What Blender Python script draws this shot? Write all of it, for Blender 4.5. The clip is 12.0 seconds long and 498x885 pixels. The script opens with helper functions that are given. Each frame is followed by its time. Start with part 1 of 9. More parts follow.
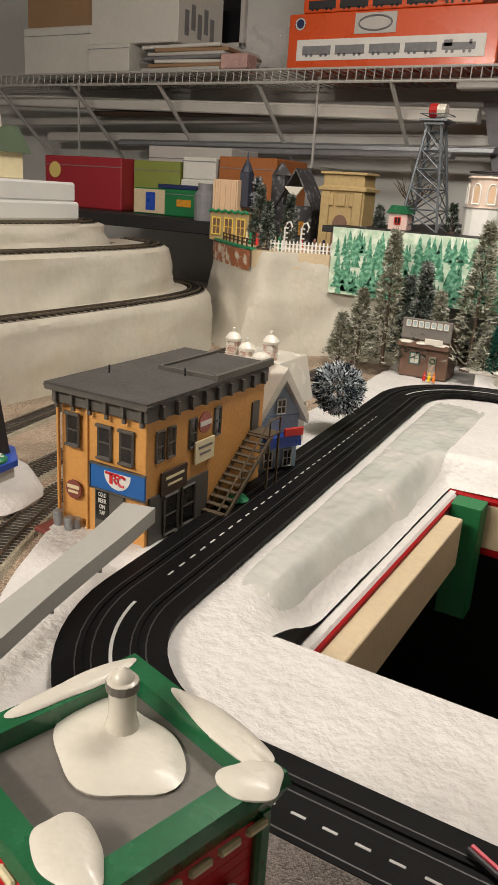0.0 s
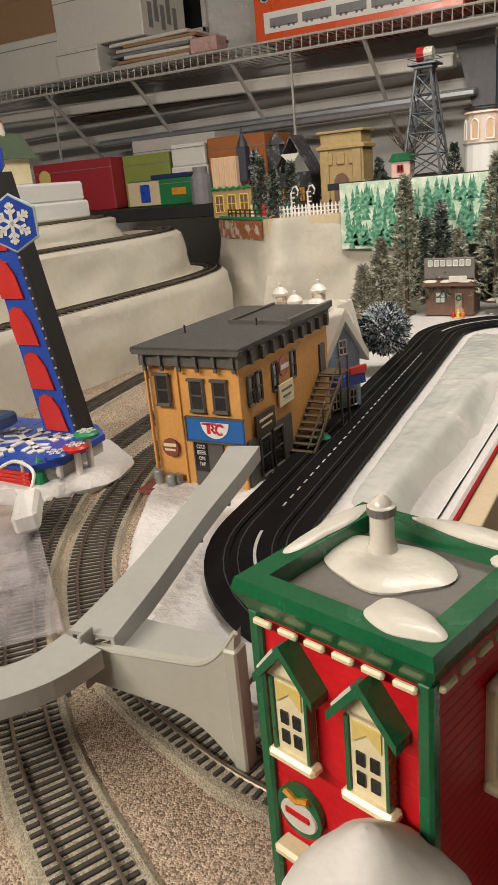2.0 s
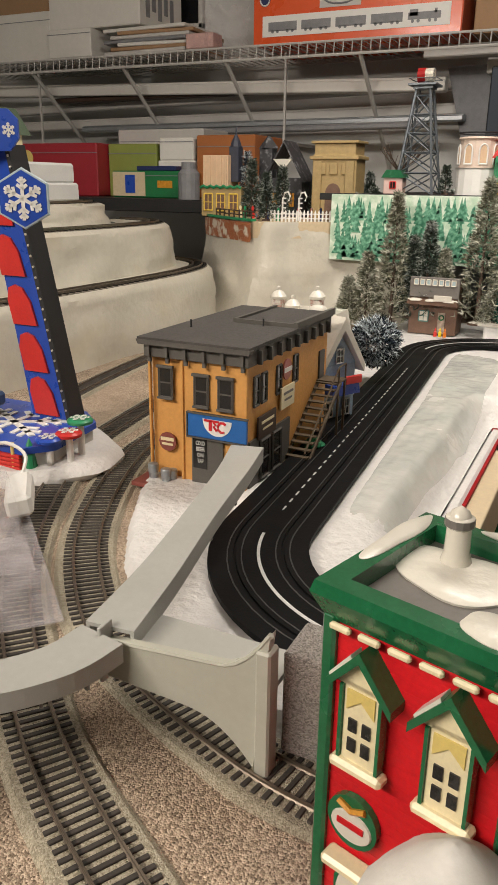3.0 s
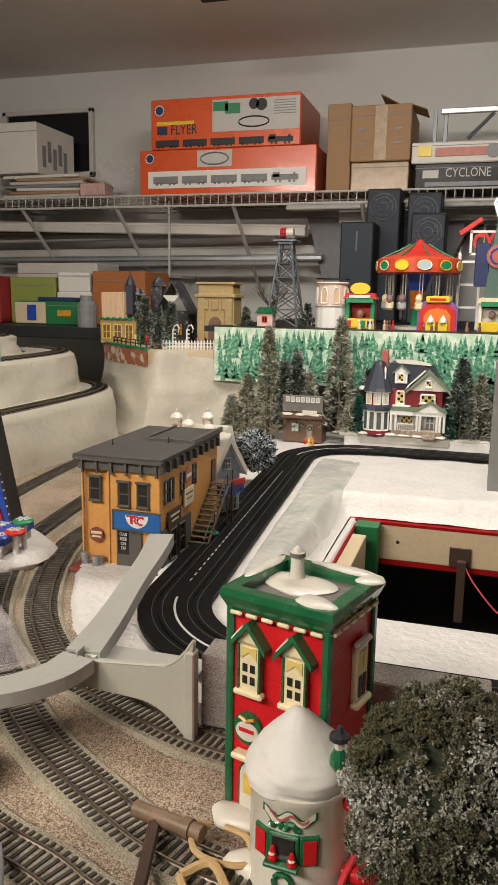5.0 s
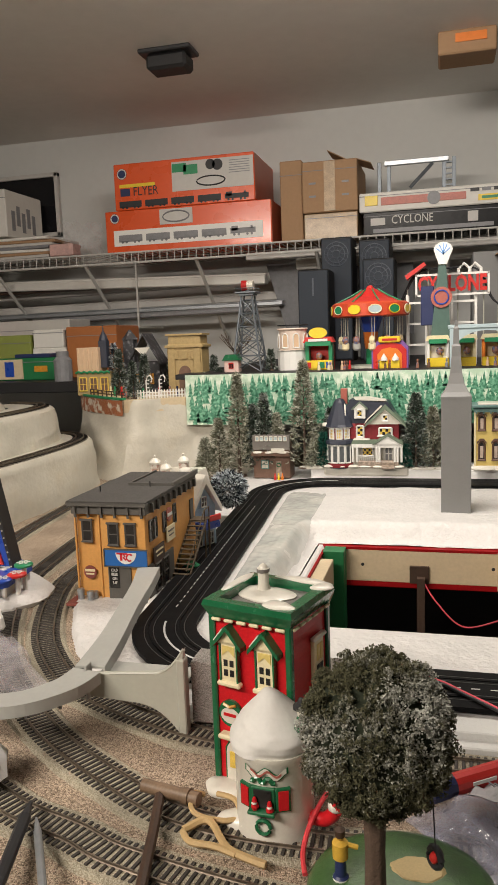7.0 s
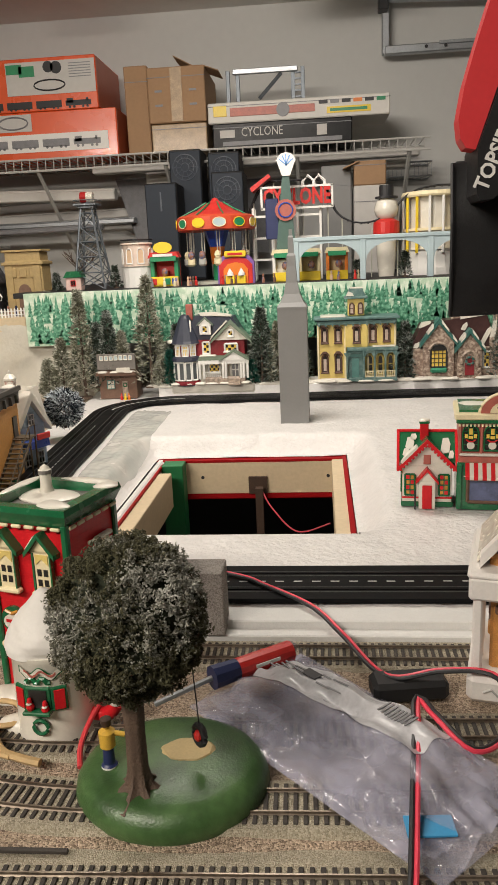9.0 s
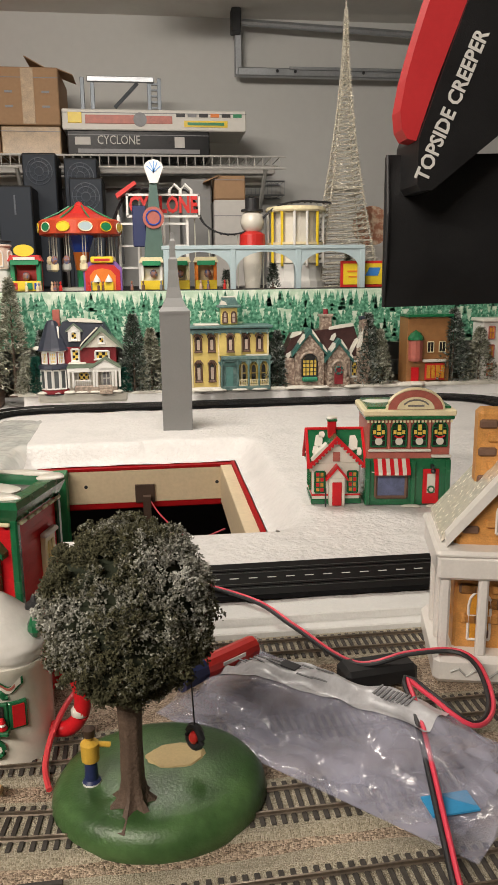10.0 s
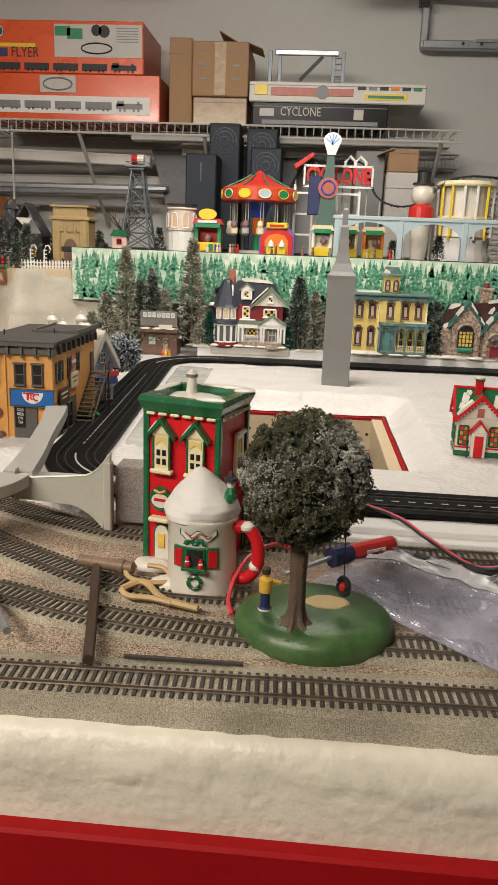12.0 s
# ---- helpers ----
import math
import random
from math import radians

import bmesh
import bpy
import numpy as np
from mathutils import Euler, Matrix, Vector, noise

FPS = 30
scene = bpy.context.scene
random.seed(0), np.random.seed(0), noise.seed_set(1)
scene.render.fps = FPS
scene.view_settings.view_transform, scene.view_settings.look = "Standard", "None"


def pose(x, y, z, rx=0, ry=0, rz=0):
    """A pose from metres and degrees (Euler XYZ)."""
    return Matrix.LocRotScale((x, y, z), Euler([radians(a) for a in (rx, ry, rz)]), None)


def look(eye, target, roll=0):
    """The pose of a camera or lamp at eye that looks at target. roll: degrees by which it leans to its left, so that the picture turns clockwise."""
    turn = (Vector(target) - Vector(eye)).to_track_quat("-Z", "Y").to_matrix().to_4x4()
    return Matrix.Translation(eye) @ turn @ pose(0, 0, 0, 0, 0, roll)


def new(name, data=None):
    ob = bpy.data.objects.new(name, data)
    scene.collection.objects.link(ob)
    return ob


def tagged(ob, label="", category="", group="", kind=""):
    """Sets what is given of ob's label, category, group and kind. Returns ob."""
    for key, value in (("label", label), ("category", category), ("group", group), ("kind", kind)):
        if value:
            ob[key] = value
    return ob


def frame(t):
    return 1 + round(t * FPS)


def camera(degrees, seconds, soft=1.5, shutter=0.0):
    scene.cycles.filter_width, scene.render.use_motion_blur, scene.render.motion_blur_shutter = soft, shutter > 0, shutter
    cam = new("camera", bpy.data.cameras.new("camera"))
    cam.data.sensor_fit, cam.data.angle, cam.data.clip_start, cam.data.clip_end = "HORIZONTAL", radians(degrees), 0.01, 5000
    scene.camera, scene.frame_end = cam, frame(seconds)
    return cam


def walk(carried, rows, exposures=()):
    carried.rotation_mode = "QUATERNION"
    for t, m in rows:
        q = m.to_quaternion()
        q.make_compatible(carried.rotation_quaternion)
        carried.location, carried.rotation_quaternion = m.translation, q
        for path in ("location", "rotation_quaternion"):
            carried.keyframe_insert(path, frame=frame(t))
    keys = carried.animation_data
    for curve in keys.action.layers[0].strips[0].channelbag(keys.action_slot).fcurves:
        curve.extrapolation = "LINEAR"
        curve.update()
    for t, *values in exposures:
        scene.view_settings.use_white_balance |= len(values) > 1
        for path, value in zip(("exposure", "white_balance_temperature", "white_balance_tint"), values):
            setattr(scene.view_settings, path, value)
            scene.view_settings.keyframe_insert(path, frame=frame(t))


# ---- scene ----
cam = camera(36.5, 12.0)
METRES, EYE, TILT, LEAN, TURN = 8.0, 1.5, 0.0, 0.0, 0.0
PATH = [
    (0, (0.032, 0.022, 0.275), (-0.89, 1.683, -0.351), 3.8),
    (0.5, (0.019, 0.025, 0.262), (-0.979, 1.626, -0.402), 0.2),
    (1, (0.004, -0.001, 0.264), (-1.008, 1.593, -0.396), 0.3),
    (1.5, (-0.003, -0.033, 0.252), (-0.955, 1.609, -0.38), -5.6),
    (2, (-0.01, -0.048, 0.243), (-0.941, 1.6, -0.405), -5.2),
    (2.5, (-0.045, -0.054, 0.239), (-0.933, 1.61, -0.427), -2.1),
    (3, (-0.051, -0.063, 0.241), (-0.862, 1.647, -0.405), 0.8),
    (3.2, (-0.054, -0.067, 0.236), (-0.843, 1.659, -0.395), 1.0),
    (4.8, (-0.003, -0.235, 0.278), (-0.609, 1.633, -0.101), 0.9),
    (5, (0.01, -0.253, 0.288), (-0.555, 1.629, -0.085), 1.0),
    (5.5, (0.015, -0.282, 0.291), (-0.425, 1.639, -0.049), -0.6),
    (6, (0.005, -0.33, 0.298), (-0.406, 1.604, -0.002), -2.0),
    (6.5, (0.014, -0.356, 0.302), (-0.491, 1.555, -0.002), -1.1),
    (6.7, (0.031, -0.359, 0.308), (-0.489, 1.551, 0.024), -1.8),
    (8.3, (0.072, -0.348, 0.313), (-0.292, 1.6, 0.045), -3.4),
    (8.5, (0.088, -0.357, 0.298), (-0.237, 1.592, -0.012), -3.8),
    (9, (0.112, -0.331, 0.278), (-0.085, 1.603, -0.19), -2.5),
    (9.5, (0.07, -0.305, 0.253), (0.113, 1.631, -0.245), 0.2),
    (10, (0.028, -0.311, 0.251), (0.267, 1.629, -0.174), -0.6),
    (10.5, (0.038, -0.374, 0.259), (0.083, 1.578, -0.173), -0.1),
    (11, (0.07, -0.433, 0.257), (-0.071, 1.509, -0.198), -1.1),
    (11.5, (0.061, -0.432, 0.256), (-0.087, 1.501, -0.235), -0.8),
    (12, (0.008, -0.437, 0.242), (-0.132, 1.494, -0.258), 2.2),
]
walk(cam, [(t, look(eye, target, roll)) for t, eye, target, roll in PATH])

# ---- world and lamps ----
G = -0.011            # top of the ballast
world = bpy.data.worlds.new("room_air")
scene.world = world
world.use_nodes = True
world.node_tree.nodes["Background"].inputs[0].default_value = (1.0, 0.93, 0.85, 1)
world.node_tree.nodes["Background"].inputs[1].default_value = 0.006


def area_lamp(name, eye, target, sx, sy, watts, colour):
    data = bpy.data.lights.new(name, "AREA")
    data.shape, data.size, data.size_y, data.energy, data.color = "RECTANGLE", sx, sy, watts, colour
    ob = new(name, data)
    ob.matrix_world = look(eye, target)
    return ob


# Unseen overhead source; its place and tube shape are assumed.
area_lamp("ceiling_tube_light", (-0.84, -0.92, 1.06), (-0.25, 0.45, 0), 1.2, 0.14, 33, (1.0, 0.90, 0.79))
# Added fill lamp out of view, brightens the far terrace and back wall.
area_lamp("ceiling_fill_light", (-0.10, 0.90, 1.07), (-0.10, 1.42, 0), 0.5, 0.5, 19, (1.0, 0.92, 0.83))

# ---- materials ----


def mat(name, col, rough=0.5, metal=0.0, var=0.12, scale=60.0, bump=0.0, bscale=400.0, coat=0.0, col2=None, mix=(0.45, 0.6), spec=0.5):
    """A surface with broad and fine colour variation and a fine relief. col2: a second colour in patches."""
    m = bpy.data.materials.new(name)
    m.use_nodes = True
    n, l = m.node_tree.nodes, m.node_tree.links
    b = n["Principled BSDF"]
    b.inputs["Metallic"].default_value = metal
    b.inputs["Coat Weight"].default_value = coat
    b.inputs["Coat Roughness"].default_value = 0.12
    b.inputs["Specular IOR Level"].default_value = spec
    geo = n.new("ShaderNodeNewGeometry")
    n1, n2 = n.new("ShaderNodeTexNoise"), n.new("ShaderNodeTexNoise")
    for nn, s in ((n1, scale), (n2, scale * 9)):
        nn.inputs["Scale"].default_value = s
        nn.inputs["Detail"].default_value = 4
        l.new(geo.outputs["Position"], nn.inputs["Vector"])
    base = None
    if col2:
        ramp = n.new("ShaderNodeValToRGB")
        ramp.color_ramp.elements[0].position, ramp.color_ramp.elements[1].position = mix
        ramp.color_ramp.elements[0].color = (*col, 1)
        ramp.color_ramp.elements[1].color = (*col2, 1)
        l.new(n1.outputs["Fac"], ramp.inputs["Fac"])
        base = ramp.outputs["Color"]
    add = n.new("ShaderNodeMath")
    add.operation = "ADD"
    l.new(n1.outputs["Fac"], add.inputs[0])
    l.new(n2.outputs["Fac"], add.inputs[1])
    mr = n.new("ShaderNodeMapRange")
    mr.inputs["From Min"].default_value, mr.inputs["From Max"].default_value = 0.6, 1.4
    mr.inputs["To Min"].default_value, mr.inputs["To Max"].default_value = 1 - var, 1 + var
    l.new(add.outputs[0], mr.inputs["Value"])
    mul = n.new("ShaderNodeVectorMath")
    mul.operation = "SCALE"
    mul.inputs[0].default_value = col
    if base:
        l.new(base, mul.inputs[0])
    l.new(mr.outputs[0], mul.inputs["Scale"])
    l.new(mul.outputs[0], b.inputs["Base Color"])
    rr = n.new("ShaderNodeMapRange")
    rr.inputs["To Min"].default_value, rr.inputs["To Max"].default_value = max(0.03, rough - 0.1), min(1, rough + 0.1)
    l.new(n1.outputs["Fac"], rr.inputs["Value"])
    l.new(rr.outputs[0], b.inputs["Roughness"])
    if bump:
        nb = n.new("ShaderNodeTexNoise")
        nb.inputs["Scale"].default_value, nb.inputs["Detail"].default_value = bscale, 3
        l.new(geo.outputs["Position"], nb.inputs["Vector"])
        bp = n.new("ShaderNodeBump")
        bp.inputs["Strength"].default_value, bp.inputs["Distance"].default_value = bump, 1.0 / bscale
        l.new(nb.outputs["Fac"], bp.inputs["Height"])
        l.new(bp.outputs[0], b.inputs["Normal"])
    return m


def gravel_mat(name, c1, c2, c3, scale=900.0):
    """Ballast: single grains with a colour each."""
    m = bpy.data.materials.new(name)
    m.use_nodes = True
    n, l = m.node_tree.nodes, m.node_tree.links
    b = n["Principled BSDF"]
    b.inputs["Roughness"].default_value = 0.9
    geo = n.new("ShaderNodeNewGeometry")
    vo, no = n.new("ShaderNodeTexVoronoi"), n.new("ShaderNodeTexNoise")
    vo.inputs["Scale"].default_value, no.inputs["Scale"].default_value = scale, 14
    no.inputs["Detail"].default_value = 5
    for t in (vo, no):
        l.new(geo.outputs["Position"], t.inputs["Vector"])
    sep = n.new("ShaderNodeSeparateColor")
    l.new(vo.outputs["Color"], sep.inputs[0])
    ramp = n.new("ShaderNodeValToRGB")
    cr = ramp.color_ramp
    cr.elements[0].color, cr.elements[1].color = (*c1, 1), (*c3, 1)
    e = cr.elements.new(0.45)
    e.color = (*c2, 1)
    l.new(sep.outputs[0], ramp.inputs["Fac"])
    mr = n.new("ShaderNodeMapRange")
    mr.inputs["From Min"].default_value, mr.inputs["From Max"].default_value = 0.3, 0.7
    mr.inputs["To Min"].default_value, mr.inputs["To Max"].default_value = 0.7, 1.25
    l.new(no.outputs["Fac"], mr.inputs["Value"])
    mul = n.new("ShaderNodeVectorMath")
    mul.operation = "SCALE"
    l.new(ramp.outputs[0], mul.inputs[0])
    l.new(mr.outputs[0], mul.inputs["Scale"])
    l.new(mul.outputs[0], b.inputs["Base Color"])
    bp = n.new("ShaderNodeBump")
    bp.inputs["Strength"].default_value, bp.inputs["Distance"].default_value = 0.9, 0.0012
    bp.invert = True
    l.new(vo.outputs["Distance"], bp.inputs["Height"])
    l.new(bp.outputs[0], b.inputs["Normal"])
    return m


def clear_mat(name, tint, rough=0.08, weight=0.35):
    """Thin clear plastic film: mostly see-through, glossy."""
    m = bpy.data.materials.new(name)
    m.use_nodes = True
    n, l = m.node_tree.nodes, m.node_tree.links
    b = n["Principled BSDF"]
    b.inputs["Base Color"].default_value = (*tint, 1)
    b.inputs["Roughness"].default_value = rough
    b.inputs["Specular IOR Level"].default_value = 0.8
    tr, mx, out = n.new("ShaderNodeBsdfTransparent"), n.new("ShaderNodeMixShader"), n["Material Output"]
    geo, no, mr = n.new("ShaderNodeNewGeometry"), n.new("ShaderNodeTexNoise"), n.new("ShaderNodeMapRange")
    no.inputs["Scale"].default_value = 45
    l.new(geo.outputs["Position"], no.inputs["Vector"])
    mr.inputs["From Min"].default_value, mr.inputs["From Max"].default_value = 0.35, 0.65
    mr.inputs["To Min"].default_value, mr.inputs["To Max"].default_value = weight * 0.6, weight * 1.4
    l.new(no.outputs["Fac"], mr.inputs["Value"])
    l.new(mr.outputs[0], mx.inputs["Fac"])
    l.new(tr.outputs[0], mx.inputs[1])
    l.new(b.outputs[0], mx.inputs[2])
    l.new(mx.outputs[0], out.inputs["Surface"])
    bp = n.new("ShaderNodeBump")
    bp.inputs["Strength"].default_value, bp.inputs["Distance"].default_value = 0.6, 0.004
    nb = n.new("ShaderNodeTexNoise")
    nb.inputs["Scale"].default_value = 70
    l.new(geo.outputs["Position"], nb.inputs["Vector"])
    l.new(nb.outputs["Fac"], bp.inputs["Height"])
    l.new(bp.outputs[0], b.inputs["Normal"])
    return m


def frosted_mat(name, green, frost, lo=0.5, hi=0.62, scale=38.0, normal=0.25):
    """Dyed foliage with white flock in patches, denser on what faces upwards."""
    m = bpy.data.materials.new(name)
    m.use_nodes = True
    n, l = m.node_tree.nodes, m.node_tree.links
    b = n["Principled BSDF"]
    b.inputs["Roughness"].default_value = 0.85
    geo = n.new("ShaderNodeNewGeometry")
    n1, n2 = n.new("ShaderNodeTexNoise"), n.new("ShaderNodeTexNoise")
    n1.inputs["Scale"].default_value, n2.inputs["Scale"].default_value = scale, scale * 16
    for t in (n1, n2):
        l.new(geo.outputs["Position"], t.inputs["Vector"])
    av = n.new("ShaderNodeMath")
    av.operation = "MULTIPLY_ADD"
    av.inputs[1].default_value = 0.35
    l.new(n2.outputs["Fac"], av.inputs[0])
    l.new(n1.outputs["Fac"], av.inputs[2])
    isl = n.new("ShaderNodeMath")
    isl.operation = "MULTIPLY_ADD"
    isl.inputs[1].default_value = normal
    l.new(geo.outputs["Random Per Island"], isl.inputs[0])
    l.new(av.outputs[0], isl.inputs[2])
    ramp = n.new("ShaderNodeValToRGB")
    ramp.color_ramp.elements[0].position, ramp.color_ramp.elements[1].position = lo + 0.17 + normal / 2, hi + 0.17 + normal / 2
    ramp.color_ramp.elements[0].color, ramp.color_ramp.elements[1].color = (*green, 1), (*frost, 1)
    l.new(isl.outputs[0], ramp.inputs["Fac"])
    mr = n.new("ShaderNodeMapRange")
    mr.inputs["To Min"].default_value, mr.inputs["To Max"].default_value = 0.7, 1.25
    l.new(geo.outputs["Random Per Island"], mr.inputs["Value"])
    mul = n.new("ShaderNodeVectorMath")
    mul.operation = "SCALE"
    l.new(ramp.outputs[0], mul.inputs[0])
    l.new(mr.outputs[0], mul.inputs["Scale"])
    l.new(mul.outputs[0], b.inputs["Base Color"])
    return m


SNOW = mat("plaster_snow", (0.72, 0.70, 0.68), 0.5, var=0.07, scale=14, bump=0.38, bscale=150, col2=(0.60, 0.59, 0.57), mix=(0.5, 0.75))
FOAM = mat("painted_foam", (0.60, 0.565, 0.48), 0.36, var=0.07, scale=9, bump=0.14, bscale=120, col2=(0.53, 0.465, 0.35), mix=(0.55, 0.8), coat=0.12)
FOAMSTAIN = mat("stained_foam", (0.66, 0.60, 0.50), 0.5, var=0.1, scale=45, bump=0.4, bscale=160, col2=(0.34, 0.12, 0.05), mix=(0.40, 0.50))
WFOAM = mat("white_foam", (0.68, 0.68, 0.66), 0.7, var=0.04, scale=30, bump=0.3, bscale=600)
BALLAST = gravel_mat("ballast_grains", (0.15, 0.108, 0.074), (0.38, 0.285, 0.205), (0.62, 0.50, 0.375), 1050.0)
SHOULDER = gravel_mat("pale_ballast_grains", (0.28, 0.24, 0.17), (0.41, 0.365, 0.27), (0.56, 0.505, 0.395), 1400)
SLEEPER = mat("sleeper_brown", (0.045, 0.038, 0.032), 0.7, var=0.3, scale=80, bump=0.3)
RAIL = mat("rail_metal", (0.26, 0.215, 0.17), 0.32, 0.8, var=0.3, scale=60)
ROAD = mat("black_plastic_road", (0.005, 0.005, 0.0055), 0.55, var=0.2, scale=50, bump=0.05, spec=0.12)
ROADRAIL = mat("slot_rail", (0.10, 0.10, 0.10), 0.4, 0.6, var=0.2)
LINE = mat("road_line_paint", (0.62, 0.62, 0.60), 0.6, var=0.2, scale=200)
GREYP = mat("grey_plastic", (0.43, 0.43, 0.40), 0.35, var=0.06, scale=25, bump=0.04)
GREYD = mat("grey_tower_plastic", (0.23, 0.23, 0.225), 0.55, var=0.05, scale=40)
PALEP = mat("pale_grey_plastic", (0.47, 0.47, 0.40), 0.3, var=0.06, scale=25)
STONEP = gravel_mat("printed_granite", (0.20, 0.18, 0.16), (0.36, 0.33, 0.30), (0.52, 0.48, 0.44), 1500)
ORANGE = mat("orange_wall_paint", (0.66, 0.33, 0.09), 0.6, var=0.12, scale=30, bump=0.15)
ROOFG = mat("tar_roof", (0.066, 0.061, 0.056), 0.75, var=0.35, scale=40, bump=0.3)
TRIMG = mat("grey_trim", (0.10, 0.093, 0.082), 0.6, var=0.15, scale=80)
DARKGL = mat("dark_window", (0.02, 0.019, 0.018), 0.15, var=0.3, scale=80)
BLUE = mat("sign_blue", (0.02, 0.13, 0.42), 0.4, var=0.06)
WHITE = mat("white_paint", (0.78, 0.77, 0.73), 0.5, var=0.05)
REDP = mat("sign_red", (0.62, 0.02, 0.03), 0.4, var=0.08)
BRICKRED = mat("brick_base_red", (0.23, 0.06, 0.045), 0.7, var=0.2, scale=120)
CERRED = mat("glazed_red", (0.58, 0.012, 0.018), 0.42, var=0.16, scale=60, coat=0.08, spec=0.3)
CERGREEN = mat("glazed_green", (0.012, 0.13, 0.05), 0.25, var=0.2, scale=60, coat=0.4)
CERWHITE = mat("glazed_white", (0.70, 0.665, 0.58), 0.25, var=0.05, scale=60, coat=0.3)
CERCREAM = mat("glazed_cream", (0.80, 0.70, 0.45), 0.35, var=0.1, scale=80, coat=0.2)
CERGREY = mat("glazed_grey", (0.17, 0.155, 0.14), 0.5, var=0.15, scale=50)
CERSNOW = mat("glazed_snow", (0.72, 0.69, 0.61), 0.35, var=0.05, scale=40, bump=0.1, bscale=150, coat=0.2)
CERSTONE = mat("glazed_stone", (0.30, 0.24, 0.19), 0.5, var=0.3, scale=160, col2=(0.42, 0.33, 0.26))
CERPINK = mat("glazed_brick", (0.42, 0.12, 0.09), 0.45, var=0.2, scale=140)
CERPALE = mat("pale_snowy_brick", (0.52, 0.33, 0.27), 0.5, var=0.3, scale=160, col2=(0.70, 0.66, 0.60), mix=(0.45, 0.58))
SLATE = mat("weathered_slate", (0.045, 0.045, 0.05), 0.6, var=0.4, scale=90, col2=(0.22, 0.22, 0.23), mix=(0.55, 0.72))
CERTEAL = mat("glazed_teal", (0.10, 0.24, 0.22), 0.4, var=0.2, scale=90)
CERYEL = mat("glazed_yellow", (0.72, 0.56, 0.18), 0.4, var=0.1, scale=70)
CERBROWN = mat("glazed_brown", (0.16, 0.09, 0.06), 0.5, var=0.25, scale=100)
CERNAVY = mat("glazed_slate", (0.035, 0.04, 0.06), 0.45, var=0.2, scale=100)
WINYEL = mat("yellow_window", (0.78, 0.55, 0.10), 0.3, var=0.2, scale=120)
WINGOLD = mat("amber_window", (0.60, 0.27, 0.03), 0.3, var=0.3, scale=150)
WOODL = mat("pine_board", (0.62, 0.50, 0.33), 0.6, var=0.1, scale=20, bump=0.1)
WOODD = mat("dark_wood", (0.055, 0.03, 0.018), 0.6, var=0.3, scale=60)
STAIRB = mat("stair_brown", (0.10, 0.07, 0.04), 0.7, var=0.2, scale=80)
TABLERED = mat("red_table_paint", (0.30, 0.004, 0.006), 0.6, var=0.1, scale=20, spec=0.15)
BARK = mat("bark_brown", (0.10, 0.065, 0.045), 0.7, var=0.3, scale=150, bump=0.5, bscale=500)
GRASSP = mat("painted_grass", (0.035, 0.085, 0.024), 0.35, var=0.3, scale=25, bump=0.2, bscale=700, col2=(0.06, 0.125, 0.04))
SAND = mat("painted_sand", (0.50, 0.38, 0.18), 0.6, var=0.15, scale=80)
TREEF = frosted_mat("frosted_foliage", (0.075, 0.072, 0.034), (0.52, 0.52, 0.47), 0.52, 0.68, 20.0, 0.05)
CONIFER = frosted_mat("conifer_flock", (0.185, 0.19, 0.125), (0.50, 0.50, 0.42), 0.42, 0.88, 60.0, 0.35)
CONDARK = frosted_mat("dark_conifer", (0.05, 0.072, 0.05), (0.36, 0.39, 0.36), 0.54, 0.90, 60.0, 0.35)
TEALF = frosted_mat("teal_conifer", (0.01, 0.10, 0.07), (0.2, 0.4, 0.33), 0.7, 0.95, 60.0, 0.3)
BLUEF = frosted_mat("blue_black_bush", (0.008, 0.018, 0.030), (0.60, 0.66, 0.70), 0.52, 0.70, 60.0, 0.5)
WALLP = mat("grey_wall_paint", (0.60, 0.60, 0.58), 0.8, var=0.03, scale=4)
CEILP = mat("ceiling_paint", (0.78, 0.76, 0.72), 0.9, var=0.04, scale=3)
FLOORP = mat("concrete_floor", (0.18, 0.17, 0.16), 0.8, var=0.2, scale=6)
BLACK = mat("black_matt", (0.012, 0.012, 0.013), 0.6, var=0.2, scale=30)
BLACKV = mat("black_vinyl", (0.010, 0.010, 0.011), 0.42, var=0.2, scale=30, bump=0.25, bscale=900)
REDV = mat("red_vinyl", (0.60, 0.03, 0.035), 0.5, var=0.05, scale=30, bump=0.1, bscale=900)
SPEAKER = mat("speaker_grille", (0.024, 0.032, 0.045), 0.7, var=0.15, scale=60, bump=0.3, bscale=900)
SPEAKRING = mat("speaker_ring", (0.09, 0.105, 0.13), 0.5, var=0.1)
CARTON = mat("corrugated_carton", (0.36, 0.22, 0.12), 0.8, var=0.08, scale=12, bump=0.1)
TAPE = mat("packing_tape", (0.40, 0.28, 0.16), 0.45, var=0.35, scale=40, coat=0.15)
BOXOR = mat("orange_box_card", (0.72, 0.095, 0.02), 0.28, var=0.04, scale=10, coat=0.3)
BOXORD = mat("orange_box_side", (0.45, 0.10, 0.04), 0.4, var=0.05, scale=10)
BOXW = mat("white_box_card", (0.70, 0.68, 0.63), 0.6, var=0.05, scale=8)
BOXWG = mat("grey_white_card", (0.55, 0.53, 0.50), 0.6, var=0.06, scale=8)
BOXRED = mat("crimson_box_card", (0.33, 0.02, 0.03), 0.5, var=0.06, scale=8)
BOXOLIVE = mat("olive_box_card", (0.24, 0.28, 0.06), 0.6, var=0.06, scale=8)
BOXGREEN = mat("green_box_card", (0.01, 0.16, 0.05), 0.5, var=0.1, scale=10)
WIRE = mat("coated_wire", (0.52, 0.51, 0.48), 0.4, var=0.05)
